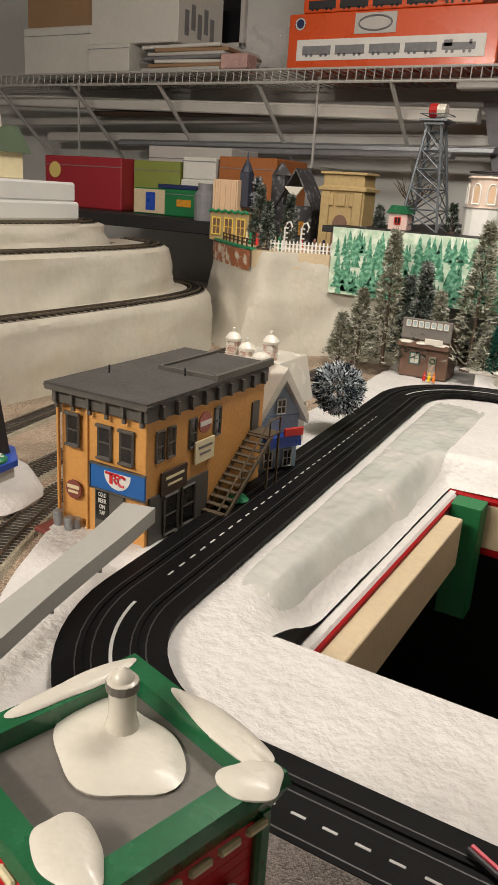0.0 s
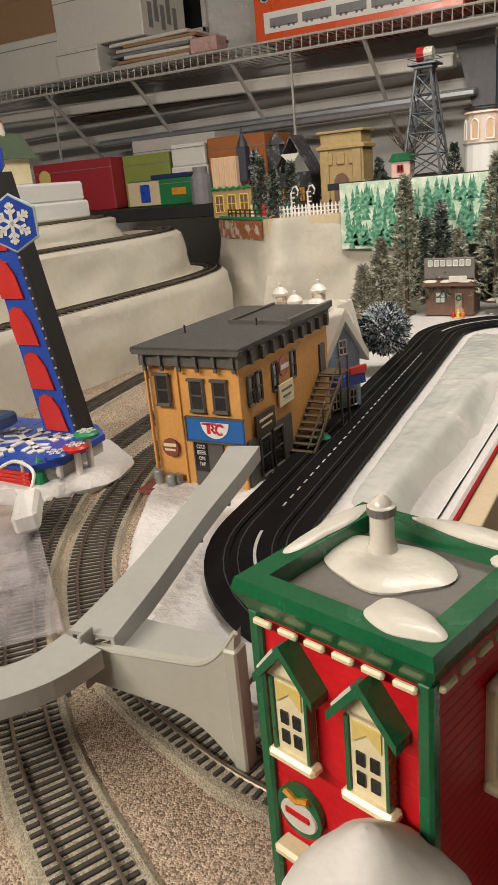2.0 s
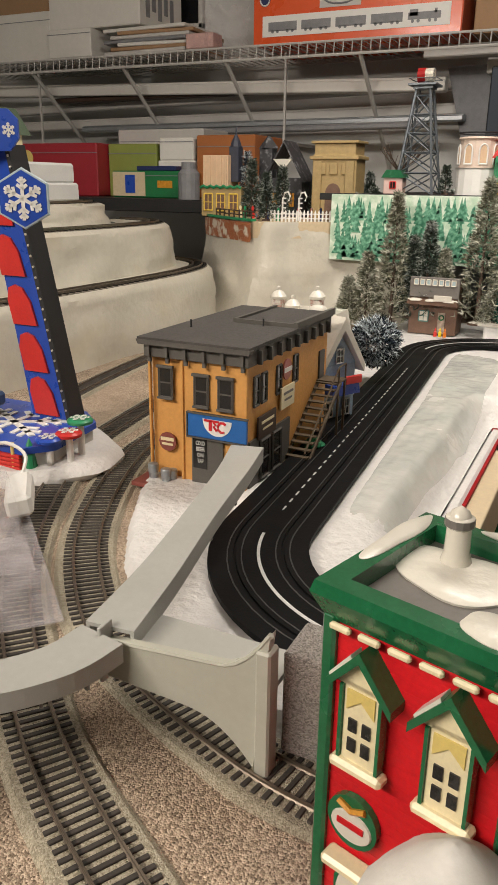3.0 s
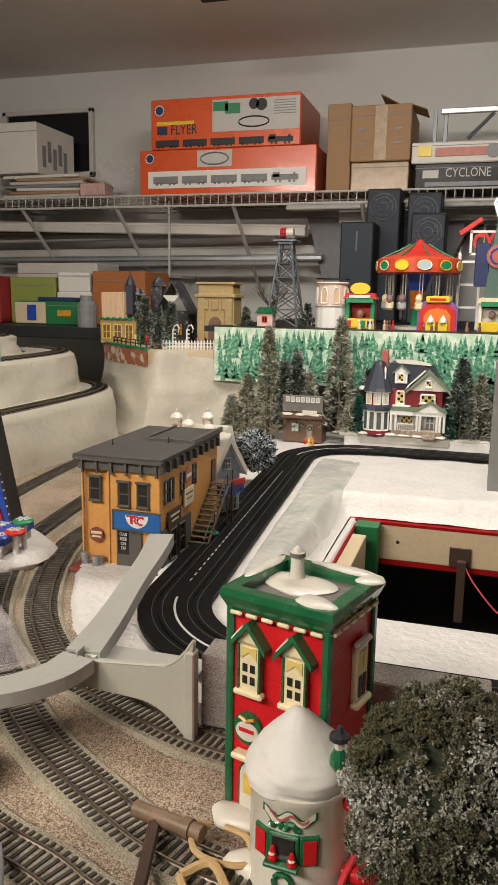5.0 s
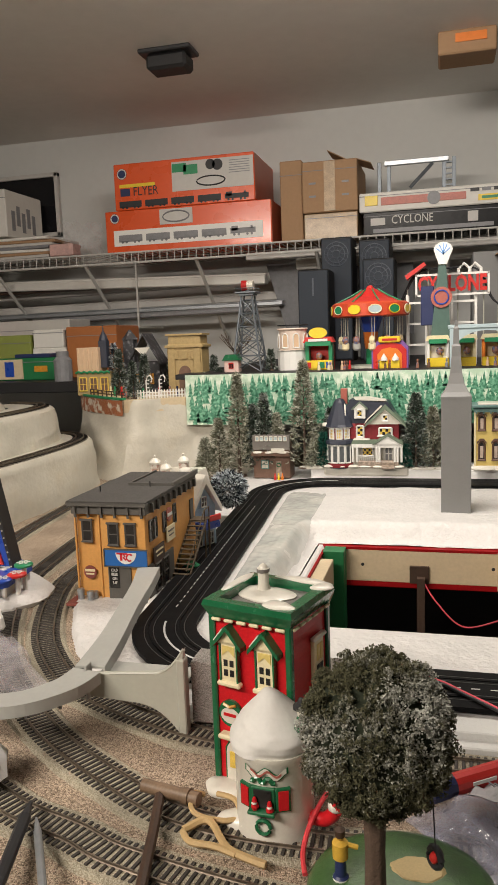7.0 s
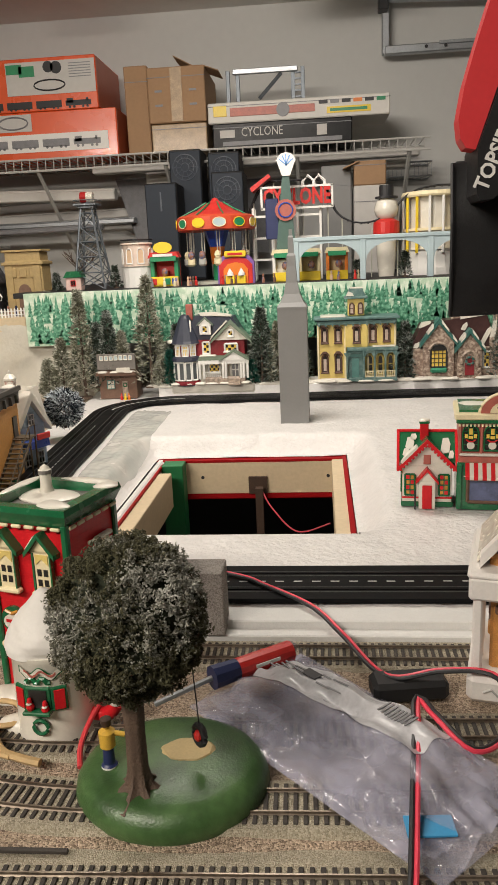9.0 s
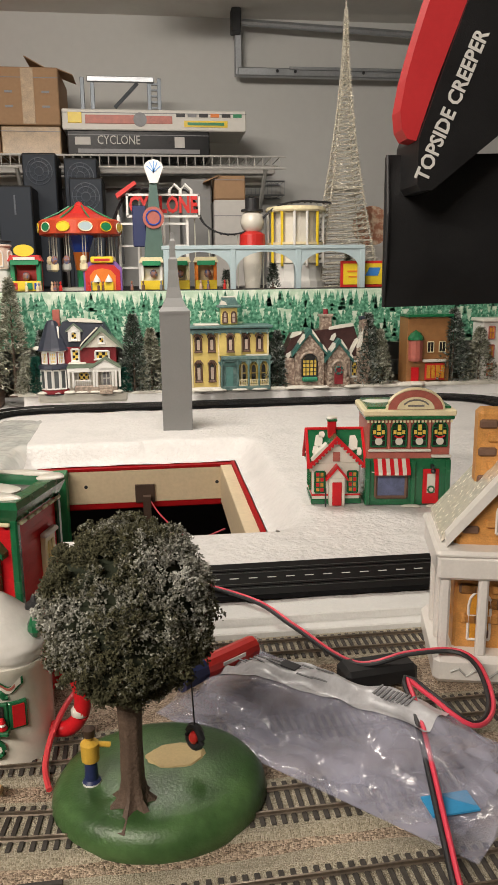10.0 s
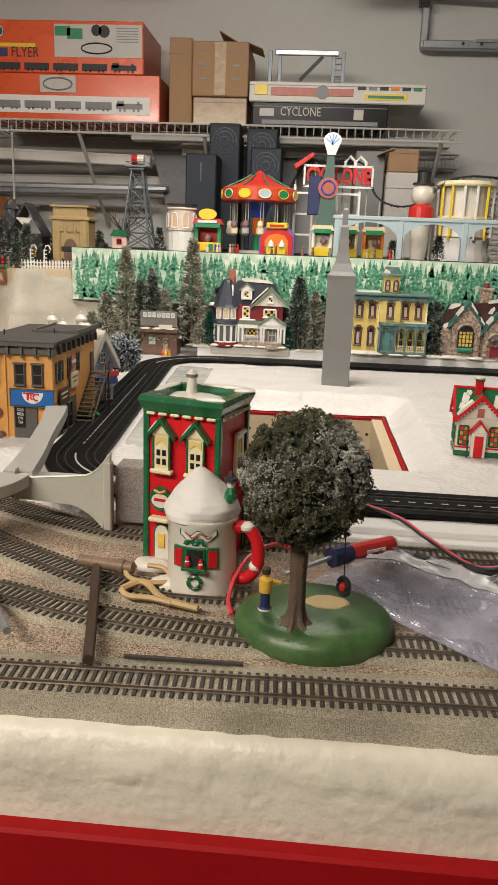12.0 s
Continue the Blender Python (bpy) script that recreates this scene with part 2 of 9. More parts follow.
STEEL = mat("galvanised_steel", (0.40, 0.42, 0.44), 0.4, 0.7, var=0.15, scale=20)
TOWERSTEEL = mat("tower_steel", (0.16, 0.18, 0.20), 0.45, 0.5, var=0.2)
SILVER = mat("silver_glitter", (0.74, 0.70, 0.60), 0.25, 0.4, var=0.4, scale=300)
INK = mat("black_ink", (0.02, 0.02, 0.022), 0.5, var=0.1)
GREYINK = mat("grey_ink", (0.22, 0.22, 0.23), 0.5, var=0.2)
BACKDROP = mat("printed_forest_sky", (0.50, 0.66, 0.50), 0.5, var=0.15, scale=60, col2=(0.70, 0.78, 0.66))
PINEINK = mat("printed_pine", (0.035, 0.20, 0.11), 0.5, var=0.4, scale=150, col2=(0.20, 0.46, 0.31), mix=(0.40, 0.66))
PURPLE = mat("purple_plastic", (0.20, 0.10, 0.35), 0.4, var=0.1)
YELLOW = mat("yellow_plastic", (0.80, 0.58, 0.03), 0.4, var=0.1)
ORANGEP = mat("orange_plastic", (0.75, 0.20, 0.02), 0.4, var=0.1)
REDPL = mat("red_plastic", (0.58, 0.03, 0.025), 0.35, var=0.1)
GREENPL = mat("green_plastic", (0.02, 0.24, 0.10), 0.4, var=0.15)
BLUEPL = mat("blue_plastic", (0.02, 0.07, 0.40), 0.3, var=0.1)
NAVYPL = mat("navy_plastic", (0.02, 0.03, 0.10), 0.4, var=0.1)
PALEBLUE = mat("pale_blue_plastic", (0.42, 0.52, 0.55), 0.4, var=0.05)
TAN = mat("tan_stone", (0.40, 0.29, 0.13), 0.6, var=0.2, scale=120)
PEACH = mat("peach_plaster", (0.65, 0.46, 0.30), 0.6, var=0.1)
SKIN = mat("painted_figure", (0.35, 0.16, 0.10), 0.5, var=0.5, scale=150, col2=(0.10, 0.14, 0.25))
FIGYEL = mat("figure_yellow", (0.62, 0.38, 0.05), 0.5, var=0.2, scale=200)
CLEAR = clear_mat("clear_film", (0.52, 0.52, 0.64), 0.10, 0.32)
BLISTER = clear_mat("clear_blister", (0.70, 0.66, 0.68), 0.06, 0.20)
WOODCLIP = mat("clothes_peg_wood", (0.55, 0.38, 0.18), 0.6, var=0.12, scale=60)
HAMMER = mat("worn_handle", (0.20, 0.13, 0.08), 0.5, var=0.3, scale=60)
GINGER = mat("ginger_stone", (0.55, 0.26, 0.07), 0.5, var=0.35, scale=130)
ICE = mat("painted_ice", (0.55, 0.56, 0.53), 0.24, var=0.05, scale=16, bump=0.10, bscale=90, col2=(0.66, 0.645, 0.60), mix=(0.42, 0.68), coat=0.35)
PORCELAIN = mat("porcelain_white", (0.75, 0.72, 0.68), 0.35, var=0.06, scale=60, coat=0.2)

# ---- mesh tools ----
X, Y, Z = Vector((1, 0, 0)), Vector((0, 1, 0)), Vector((0, 0, 1))


def T(x=0, y=0, z=0, rx=0, ry=0, rz=0):
    return pose(x, y, z, rx, ry, rz)


class Mesh:
    """Vertices and faces gathered for one part."""

    def __init__(self):
        self.v, self.f = [], []

    def add(self, v, f, m=None):
        k = len(self.v)
        self.v += [tuple(m @ Vector(p)) for p in v] if m else [tuple(p) for p in v]
        self.f += [tuple(i + k for i in q) for q in f]
        return self

    def box(self, c, s, b=0.0, m=None, rz=0.0):
        hx, hy, hz = s[0] / 2, s[1] / 2, s[2] / 2
        m2 = (m or Matrix()) @ T(*c, 0, 0, rz)
        b = min(b, hx * 0.9, hy * 0.9, hz * 0.9)
        if b <= 0:
            v = [(x, y, z) for x in (-hx, hx) for y in (-hy, hy) for z in (-hz, hz)]
            f = [(0, 1, 3, 2), (4, 6, 7, 5), (0, 4, 5, 1), (2, 3, 7, 6), (0, 2, 6, 4), (1, 5, 7, 3)]
            return self.add(v, f, m2)
        bm = bmesh.new()
        pts = []
        for x in (-1, 1):
            for y in (-1, 1):
                for z in (-1, 1):
                    pts += [(x * (hx - b), y * (hy - b), z * hz), (x * (hx - b), y * hy, z * (hz - b)), (x * hx, y * (hy - b), z * (hz - b))]
        for p in pts:
            bm.verts.new(p)
        bmesh.ops.convex_hull(bm, input=bm.verts)
        bm.verts.index_update()
        v = [tuple(p.co) for p in bm.verts]
        f = [tuple(p.index for p in q.verts) for q in bm.faces]
        bm.free()
        return self.add(v, f, m2)

    def prism(self, poly, y0, y1, m=None):
        """A polygon in x, z pushed from y0 to y1."""
        n = len(poly)
        v = [(x, y0, z) for x, z in poly] + [(x, y1, z) for x, z in poly]
        f = [tuple(range(n)), tuple(range(2 * n - 1, n - 1, -1))] + [((i + 1) % n, i, n + i, n + (i + 1) % n) for i in range(n)]
        return self.add(v, f, m)

    def slab(self, poly, z0, z1, m=None):
        """A polygon in x, y pushed from z0 to z1."""
        n = len(poly)
        v = [(x, y, z0) for x, y in poly] + [(x, y, z1) for x, y in poly]
        f = [tuple(range(n - 1, -1, -1)), tuple(range(n, 2 * n))] + [(i, (i + 1) % n, n + (i + 1) % n, n + i) for i in range(n)]
        return self.add(v, f, m)

    def lathe(self, prof, n=20, m=None, wob=0.0, seed=0, a0=0.0, sx=1.0, sy=1.0):
        """A profile of (radius, z) turned about z."""
        rnd = random.Random(seed)
        v, f = [], []
        for r, z in prof:
            for i in range(n):
                a = a0 + 2 * math.pi * i / n
                q = r * (1 + wob * (rnd.random() - 0.5))
                v.append((sx * q * math.cos(a), sy * q * math.sin(a), z))
        k = len(prof)
        for j in range(k - 1):
            for i in range(n):
                a, b2 = j * n + i, j * n + (i + 1) % n
                f.append((a, b2, b2 + n, a + n))
        f.append(tuple(range(n - 1, -1, -1)))
        f.append(tuple(range((k - 1) * n, k * n)))
        return self.add(v, f, m)

    def cyl(self, p, q, r, n=8, r2=None, m=None):
        p, q = Vector(p), Vector(q)
        d = q - p
        t = Matrix.Translation(p) @ d.to_track_quat("Z", "Y").to_matrix().to_4x4()
        return self.lathe([(r, 0), (r if r2 is None else r2, d.length)], n, (m or Matrix()) @ t)

    def tube(self, pts, r, n=6, m=None):
        pts = [Vector(p) for p in pts]
        v, f = [], []
        for i, p in enumerate(pts):
            d = (pts[min(i + 1, len(pts) - 1)] - pts[max(i - 1, 0)]).normalized()
            s = d.cross(Z if abs(d.z) < 0.95 else X).normalized()
            u = s.cross(d)
            for j in range(n):
                a = 2 * math.pi * j / n
                v.append(p + r * (math.cos(a) * s + math.sin(a) * u))
        for i in range(len(pts) - 1):
            for j in range(n):
                a, b2 = i * n + j, i * n + (j + 1) % n
                f.append((a, b2, b2 + n, a + n))
        f += [tuple(range(n - 1, -1, -1)), tuple(range((len(pts) - 1) * n, len(pts) * n))]
        return self.add(v, f, m)

    def ball(self, c, r, n=12, sz=1.0, m=None, wob=0.0, seed=0):
        k = max(4, n // 2)
        prof = [(max(1e-5, r * math.sin(math.pi * i / k)), -r * sz * math.cos(math.pi * i / k)) for i in range(k + 1)]
        return self.lathe(prof, n, (m or Matrix()) @ T(*c), wob, seed)

    def grid(self, fn, nu, nv, keep=None):
        """A sheet of fn(u, v) -> point, u and v in 0..1."""
        v = [fn(i / nu, j / nv) for j in range(nv + 1) for i in range(nu + 1)]
        f = []
        for j in range(nv):
            for i in range(nu):
                if keep is None or keep((i + 0.5) / nu, (j + 0.5) / nv):
                    a = j * (nu + 1) + i
                    f.append((a, a + 1, a + nu + 2, a + nu + 1))
        return self.add(v, f)


def data_of(name, mesh, material, smooth=False):
    d = bpy.data.meshes.new(name)
    d.from_pydata(mesh.v, [], mesh.f)
    d.materials.append(material)
    if smooth:
        d.shade_smooth()
        d.set_sharp_from_angle(angle=radians(38))
    d.update()
    return d


def part(name, mesh, material, parent, label="", smooth=False, at=None):
    ob = new(name, data_of(name, mesh, material, smooth))
    ob.parent = parent
    if at:
        ob.matrix_basis = at
    return tagged(ob, label=label) if label else ob


def thing(name, label, category, m=None, group="", kind=""):
    ob = tagged(new(name), label, category, group, kind)
    ob.matrix_basis = m or Matrix()
    return ob


def single(name, mesh, material, label, category, m=None, group="", kind="", smooth=False):
    ob = tagged(new(name, data_of(name, mesh, material, smooth)), label, category, group, kind)
    ob.matrix_basis = m or Matrix()
    return ob


def words(name, text, size, material, parent, m, width=None, label="", extrude=0.0002, bold=0.0):
    """Lettering as a mesh: x along the line, z up, facing -y of m."""
    c = bpy.data.curves.new(name, "FONT")
    c.body, c.size, c.align_x, c.align_y, c.extrude, c.resolution_u = text, size, "CENTER", "CENTER", extrude, 2
    c.offset = bold
    tmp = bpy.data.objects.new(name, c)
    scene.collection.objects.link(tmp)
    d = bpy.data.meshes.new_from_object(tmp.evaluated_get(bpy.context.evaluated_depsgraph_get()))
    bpy.data.objects.remove(tmp)
    xs = [v.co.x for v in d.vertices]
    k = width / (max(xs) - min(xs)) if width else 1.0
    d.transform(T(0, 0, 0, 90) @ Matrix.Diagonal((k, 1, 1, 1)))
    d.materials.clear()
    d.materials.append(material)
    ob = new(name, d)
    ob.parent, ob.matrix_basis = parent, m
    return tagged(ob, label=label) if label else ob


def ease(a):
    a = max(0.0, min(1.0, a))
    return a * a * (3 - 2 * a)


def smooth_path(pts, step, closed=False):
    """Points along a Catmull-Rom curve through pts, evenly spaced."""
    pts = [Vector((*p, 0)) if len(p) == 2 else Vector(p) for p in pts]
    n, out = len(pts), []
    for i in range(n if closed else n - 1):
        g = lambda k: pts[k % n] if closed else pts[max(0, min(n - 1, k))]
        a, b2, c, d = g(i - 1), g(i), g(i + 1), g(i + 2)
        for j in range(24):
            t = j / 24
            out.append(0.5 * (2 * b2 + (c - a) * t + (2 * a - 5 * b2 + 4 * c - d) * t * t + (3 * b2 - a - 3 * c + d) * t ** 3))
    out.append(pts[0] if closed else pts[-1])
    res, carry = [out[0]], 0.0
    for p, q in zip(out, out[1:]):
        d = (q - p).length
        while d > 1e-9 and carry + d >= step:
            k = (step - carry) / d
            p = p + (q - p) * k
            res.append(p)
            d, carry = (q - p).length, 0.0
        carry += d
    return res


def sides(path):
    """The unit normal to the left of each point of a path, in plan."""
    out = []
    for i in range(len(path)):
        d = path[min(i + 1, len(path) - 1)] - path[max(i - 1, 0)]
        out.append(Vector((-d.y, d.x, 0)).normalized())
    return out


def ribbon(mesh, path, prof, m=None):
    """A profile of (offset, height) swept along a path."""
    nn, k = sides(path), len(prof)
    v = [p + s * o + Z * h for p, s in zip(path, nn) for o, h in prof]
    f = [(i * k + j, i * k + (j + 1) % k, (i + 1) * k + (j + 1) % k, (i + 1) * k + j) for i in range(len(path) - 1) for j in range(k)]
    f += [tuple(range(k)), tuple(range((len(path) - 1) * k + k - 1, (len(path) - 1) * k - 1, -1))]
    return mesh.add(v, f, m)

# ---- the room ----
WALL_Y, CEIL_Z, FLOOR_Z = 2.42, 1.095, -1.05


def wall(name, c, s, material, label):
    return single(name, Mesh().box(c, s), material, label, "wall" if "wall" in name else name.split("_")[0], kind="structure")


wall("wall_north", (0, WALL_Y + 0.05, 0.02), (6.2, 0.1, 2.15), WALLP, "pale grey painted garage wall behind the shelf")
wall("wall_south", (0, -2.55, 0.02), (6.2, 0.1, 2.15), WALLP, "pale grey painted garage wall")
wall("wall_west", (-3.05, -0.05, 0.02), (0.1, 5.0, 2.15), WALLP, "pale grey painted garage wall")
wall("wall_east", (3.05, -0.05, 0.02), (0.1, 5.0, 2.15), WALLP, "pale grey painted garage wall")
wall("ceiling", (0, -0.05, CEIL_Z + 0.05), (6.2, 5.1, 0.1), CEILP, "dull grey painted ceiling")
wall("floor", (0, -0.05, FLOOR_Z - 0.05), (6.2, 5.1, 0.1), FLOORP, "grey concrete floor")

# ---- the table with its access hole ----
HX0, HX1, HY0, HY1 = -0.158, 0.146, 0.412, 0.85
table = thing("layout_table", "red painted plywood layout table with an access hole", "table", kind="structure")
for bx in ((-1.7, HX0, -0.088, 2.38), (HX1, 1.5, -0.088, 2.38), (HX0, HX1, -0.088, HY0), (HX0, HX1, HY1, 2.38)):
    part("table_top", Mesh().box(((bx[0] + bx[1]) / 2, (bx[2] + bx[3]) / 2, -0.098), (bx[1] - bx[0], bx[3] - bx[2], 0.010)), TABLERED, table)
for x in (-1.6, 1.4):
    for y in (-0.02, 2.3):
        part("leg", Mesh().box((x, y, (FLOOR_Z - 0.14) / 2), (0.08, 0.08, -0.14 - FLOOR_Z)), WOODD, table)
part("front_board", Mesh().box((-0.1, -0.106, -0.145), (3.2, 0.012, 0.168), 0.002), TABLERED, table, "red painted front board")
part("foam_layer", Mesh().box((-0.935, 1.15, -0.068), (1.53, 2.46, 0.046)), WFOAM, table)
part("foam_layer", Mesh().box((0.83, 1.15, -0.068), (1.34, 2.46, 0.046)), WFOAM, table)
part("foam_layer", Mesh().box((-0.005, 0.155, -0.068), (0.31, 0.47, 0.046)), WFOAM, table)
part("foam_layer", Mesh().box((-0.005, 1.62, -0.068), (0.31, 1.52, 0.046)), WFOAM, table)


def cliff_face(u, v):
    x = -1.4 + 2.6 * u
    r = noise.noise(Vector((x * 9, v * 1.5, 3))) * 0.003 + noise.noise(Vector((x * 60, v * 9, 1))) * (0.0020 if v < 0.34 else 0.0005) + noise.noise(Vector((x * 150, v * 22, 7))) * (0.0008 if v < 0.38 else 0.0001)
    if v < 0.34:
        a = v / 0.34
        return (x, -0.084 - 0.014 * math.sin(a * 1.57) + r * a, -0.0105 - 0.026 * a * a + r * 0.3)
    a = (v - 0.34) / 0.66
    return (x, -0.098 + r * 0.5 - 0.002 * a, -0.0365 - 0.029 * a)


single("front_cliff", Mesh().grid(cliff_face, 560, 30), mat("rough_plaster", (0.70, 0.66, 0.55), 0.42, var=0.08, scale=14, bump=0.18, bscale=140, col2=(0.60, 0.53, 0.40), mix=(0.55, 0.8)), "cream painted plaster edge along the layout front", "plaster edge", kind="structure", smooth=True)



def front_strip(u, v):
    x, y = -1.35 + 2.55 * u, -0.0855 + 0.024 * v
    n2 = noise.noise(Vector((x * 70, y * 70, 6)))
    return (x, y + 0.003 * n2 * v, G + 0.0022 * ease(v / 0.15) * ease((1 - v) / 0.25) + 0.0005 * n2)


single("front_shoulder", Mesh().grid(front_strip, 500, 8), SHOULDER, "pale sage ballast strip along the layout front", "ballast ground", kind="structure", smooth=True)

# access hole: boards round it
hole = thing("access_hole_frame", "pine boards with red edges lining the dark access hole", "hole frame", kind="structure")
part("board", Mesh().box(((HX0 + HX1) / 2, HY1 - 0.006, -0.064), (HX1 - HX0 - 0.004, 0.012, 0.052), 0.001), WOODL, hole)
part("board", Mesh().box((HX1 - 0.012, 0.65, -0.065), (0.02, 0.385, 0.06), 0.001, rz=0), WOODL, hole)
part("board", Mesh().box((HX0 + 0.024, 0.60, -0.065), (0.02, 0.36, 0.055), 0.001, rz=0), WOODL, hole)
part("edge_strip", Mesh().box(((HX0 + HX1) / 2, HY1 - 0.004, -0.0355), (HX1 - HX0, 0.016, 0.004)), TABLERED, hole, "red painted edge")
part("edge_strip", Mesh().box((HX1 - 0.002, 0.66, -0.034), (0.006, 0.39, 0.004)), TABLERED, hole, "red painted edge")
part("edge_strip", Mesh().box((HX0 + 0.0125, 0.62, -0.036), (0.003, 0.40, 0.004)), TABLERED, hole, "red painted edge")
part("lower_strip", Mesh().box(((HX0 + HX1) / 2, HY1 - 0.005, -0.094), (HX1 - HX0, 0.014, 0.008)), TABLERED, hole, "red painted edge")
gp = part("green_panel", Mesh().box((HX0 + 0.030, HY1 - 0.03, -0.10), (0.034, 0.03, 0.135), 0.001), BOXGREEN, hole, "green box end with pale lettering strokes")
part("stroke", Mesh().tube([(HX0 + 0.022 + 0.007 * math.cos(a), HY1 - 0.046, -0.075 + 0.010 * math.sin(a)) for a in [0.6 + 0.45 * k for k in range(10)]], 0.0012), PALEP, gp)
br = part("bracket", Mesh().box((0.005, HY1 - 0.014, -0.075), (0.03, 0.006, 0.028)).box((0.008, HY1 - 0.03, -0.12), (0.012, 0.012, 0.09)), WOODD, hole, "dark brown hinge block")
for x in (-0.085, 0.118):
    part("bolt_hole", Mesh().cyl((x, HY1 - 0.0125, -0.062), (x, HY1 - 0.0115, -0.062), 0.0028, 10), INK, hole)
part("shelf_below", Mesh().box((0.0, 0.45, -0.14), (0.30, 0.02, 0.03)), GREYINK, hole)
# Added black sheets stand in for the unlit space below the hole.
part("shade_backing", Mesh().box((0.0, 1.30, -0.55), (0.9, 0.02, 0.85)).box((-0.45, 0.85, -0.55), (0.02, 0.9, 0.85)).box((0.45, 0.85, -0.55), (0.02, 0.9, 0.85)).box((0, 0.85, -0.97), (0.9, 0.9, 0.02)), BLACK, hole, "added black sheets standing in for the dark under the table")

# ---- ground sheets ----
BX0, BX1, BY0, BY1 = -1.35, 1.2, -0.086, 1.7


def ballast_at(u, v):
    x, y = BX0 + (BX1 - BX0) * u, BY0 + (BY1 - BY0) * v
    h = noise.noise(Vector((x * 14, y * 14, 0))) * 0.0022 + noise.noise(Vector((x * 120, y * 120, 2))) * 0.0007
    return (x, y, G - 0.0006 + h * 0.6)


def in_hole(x, y):
    return HX0 < x < HX1 and HY0 < y < HY1


def ballast_shows(x, y):
    return not (-0.33 < x < 0.9 and 0.30 < y < 1.2 and (x > -0.30 or y > 0.45))


single("ground", Mesh().grid(ballast_at, 300, 210, lambda u, v: ballast_shows(BX0 + (BX1 - BX0) * u, BY0 + (BY1 - BY0) * v)), BALLAST,
       "tan and brown ballast spread over the layout", "ballast ground", kind="structure", smooth=True)

# snow deck, lower towards the hole, rounded down to the ballast at its outer edges
SX0, SX1, SY0, SY1 = -0.46, 1.1, 0.212, 1.40
LEFT_EDGE = [(0.206, -0.165), (0.235, -0.215), (0.27, -0.280), (0.32, -0.330), (0.38, -0.366), (0.45, -0.400), (0.55, -0.425), (0.8, -0.40), (1.0, -0.39), (1.2, -0.40), (1.45, -0.42)]


def left_edge(y):
    for (y0, x0), (y1, x1) in zip(LEFT_EDGE, LEFT_EDGE[1:]):
        if y0 <= y <= y1:
            return x0 + (x1 - x0) * (y - y0) / (y1 - y0)
    return LEFT_EDGE[-1][1]


def snow_at(u, v):
    x, y = SX0 + (SX1 - SX0) * u, SY0 + (SY1 - SY0) * v
    h = noise.noise(Vector((x * 18, y * 18, 5))) * 0.0016 + noise.noise(Vector((x * 90, y * 90, 7))) * 0.0006
    z = -0.002 + h
    if y > 0.36:
        left = ease((x + 0.195) / 0.035) if y < 0.93 else 0
        dx = max(HX0 - x, x - HX1, 0)
        dy = max(y - HY1, 0)
        d = math.hypot(dx, dy)
        drop = 1 - ease((d - 0.004) / (0.04 if x > 0 else 0.034))
        z -= 0.030 * drop * ease((y - 0.405) / 0.10)
    if y < 0.41 and x > -0.16:
        z += 0.0015 * noise.noise(Vector((x * 40, y * 40, 9)))
    out = ease((x - left_edge(y)) / 0.009) * ease((y - SY0) / 0.010)
    z = z * out + (G - 0.004) * (1 - out)
    if x < left_edge(y):
        z = G - 0.006
    return (x, y, z)


single("snow_deck", Mesh().grid(snow_at, 300, 235, lambda u, v: not in_hole(SX0 + (SX1 - SX0) * u, SY0 + (SY1 - SY0) * v)), SNOW,
       "white painted plaster snow on foam deck", "snow", kind="structure", smooth=True)


def ice_at(u, v):
    y = 0.435 + 0.70 * v
    x0, x1 = -0.2155 - 0.0487 * v, -0.170 - 0.004 * math.sin(v * 11) - 0.012 * ease((v - 0.7) / 0.3)
    p = snow_at((x0 + (x1 - x0) * u - SX0) / (SX1 - SX0), (y - SY0) / (SY1 - SY0))
    ripple = 0.0009 * noise.noise(Vector((p[0] * 120, p[1] * 26, 4)))
    return (p[0], p[1], p[2] + (0.0014 + ripple) * ease(min(u, 1 - u) / 0.12) * ease(min(v, 1 - v) / 0.10) - 0.0005)


single("frozen_pond", Mesh().grid(ice_at, 40, 190), ICE, "glossy grey painted ice beside the road", "ice", kind="structure", smooth=True)
part("snow_lip", Mesh().box(((HX0 + HX1) / 2, HY0 + 0.002, -0.028), (HX1 - HX0, 0.006, 0.052), 0.002), SNOW, hole, "white snow edge")
part("snow_lip", Mesh().box((HX0 + 0.0048, 0.63, -0.046), (0.0122, 0.434, 0.026), 0.003), SNOW, hole, "white snow edge")

board = thing("foam_step", "white painted foam board step in front of the road", "foam board", kind="structure")
part("upper_board", Mesh().box((0.53, 0.226, -0.005), (1.1, 0.024, 0.012), 0.001), WFOAM, board)
part("lower_board", Mesh().box((0.53, 0.208, -0.0085), (1.1, 0.012, 0.006), 0.001), WFOAM, board)

# ---- slot car road ----


def rounded(corners, radii, n=14):
    """A closed path with rounded corners."""
    out, k = [], len(corners)
    for i in range(k):
        p, c, q = Vector(corners[i - 1]), Vector(corners[i]), Vector(corners[(i + 1) % k])
        a, b2 = (p - c).normalized(), (q - c).normalized()
        half = math.acos(max(-1, min(1, a.dot(b2)))) / 2
        t = radii[i] / math.tan(half)
        cen = c + (a + b2).normalized() * radii[i] / math.sin(half)
        s, e = c + a * t - cen, c + b2 * t - cen
        ang = s.angle_signed(e)
        for j in range(n + 1):
            out.append(cen + Matrix.Rotation(-ang * j / n, 2) @ s)
    return [Vector((p.x, p.y, 0)) for p in out]


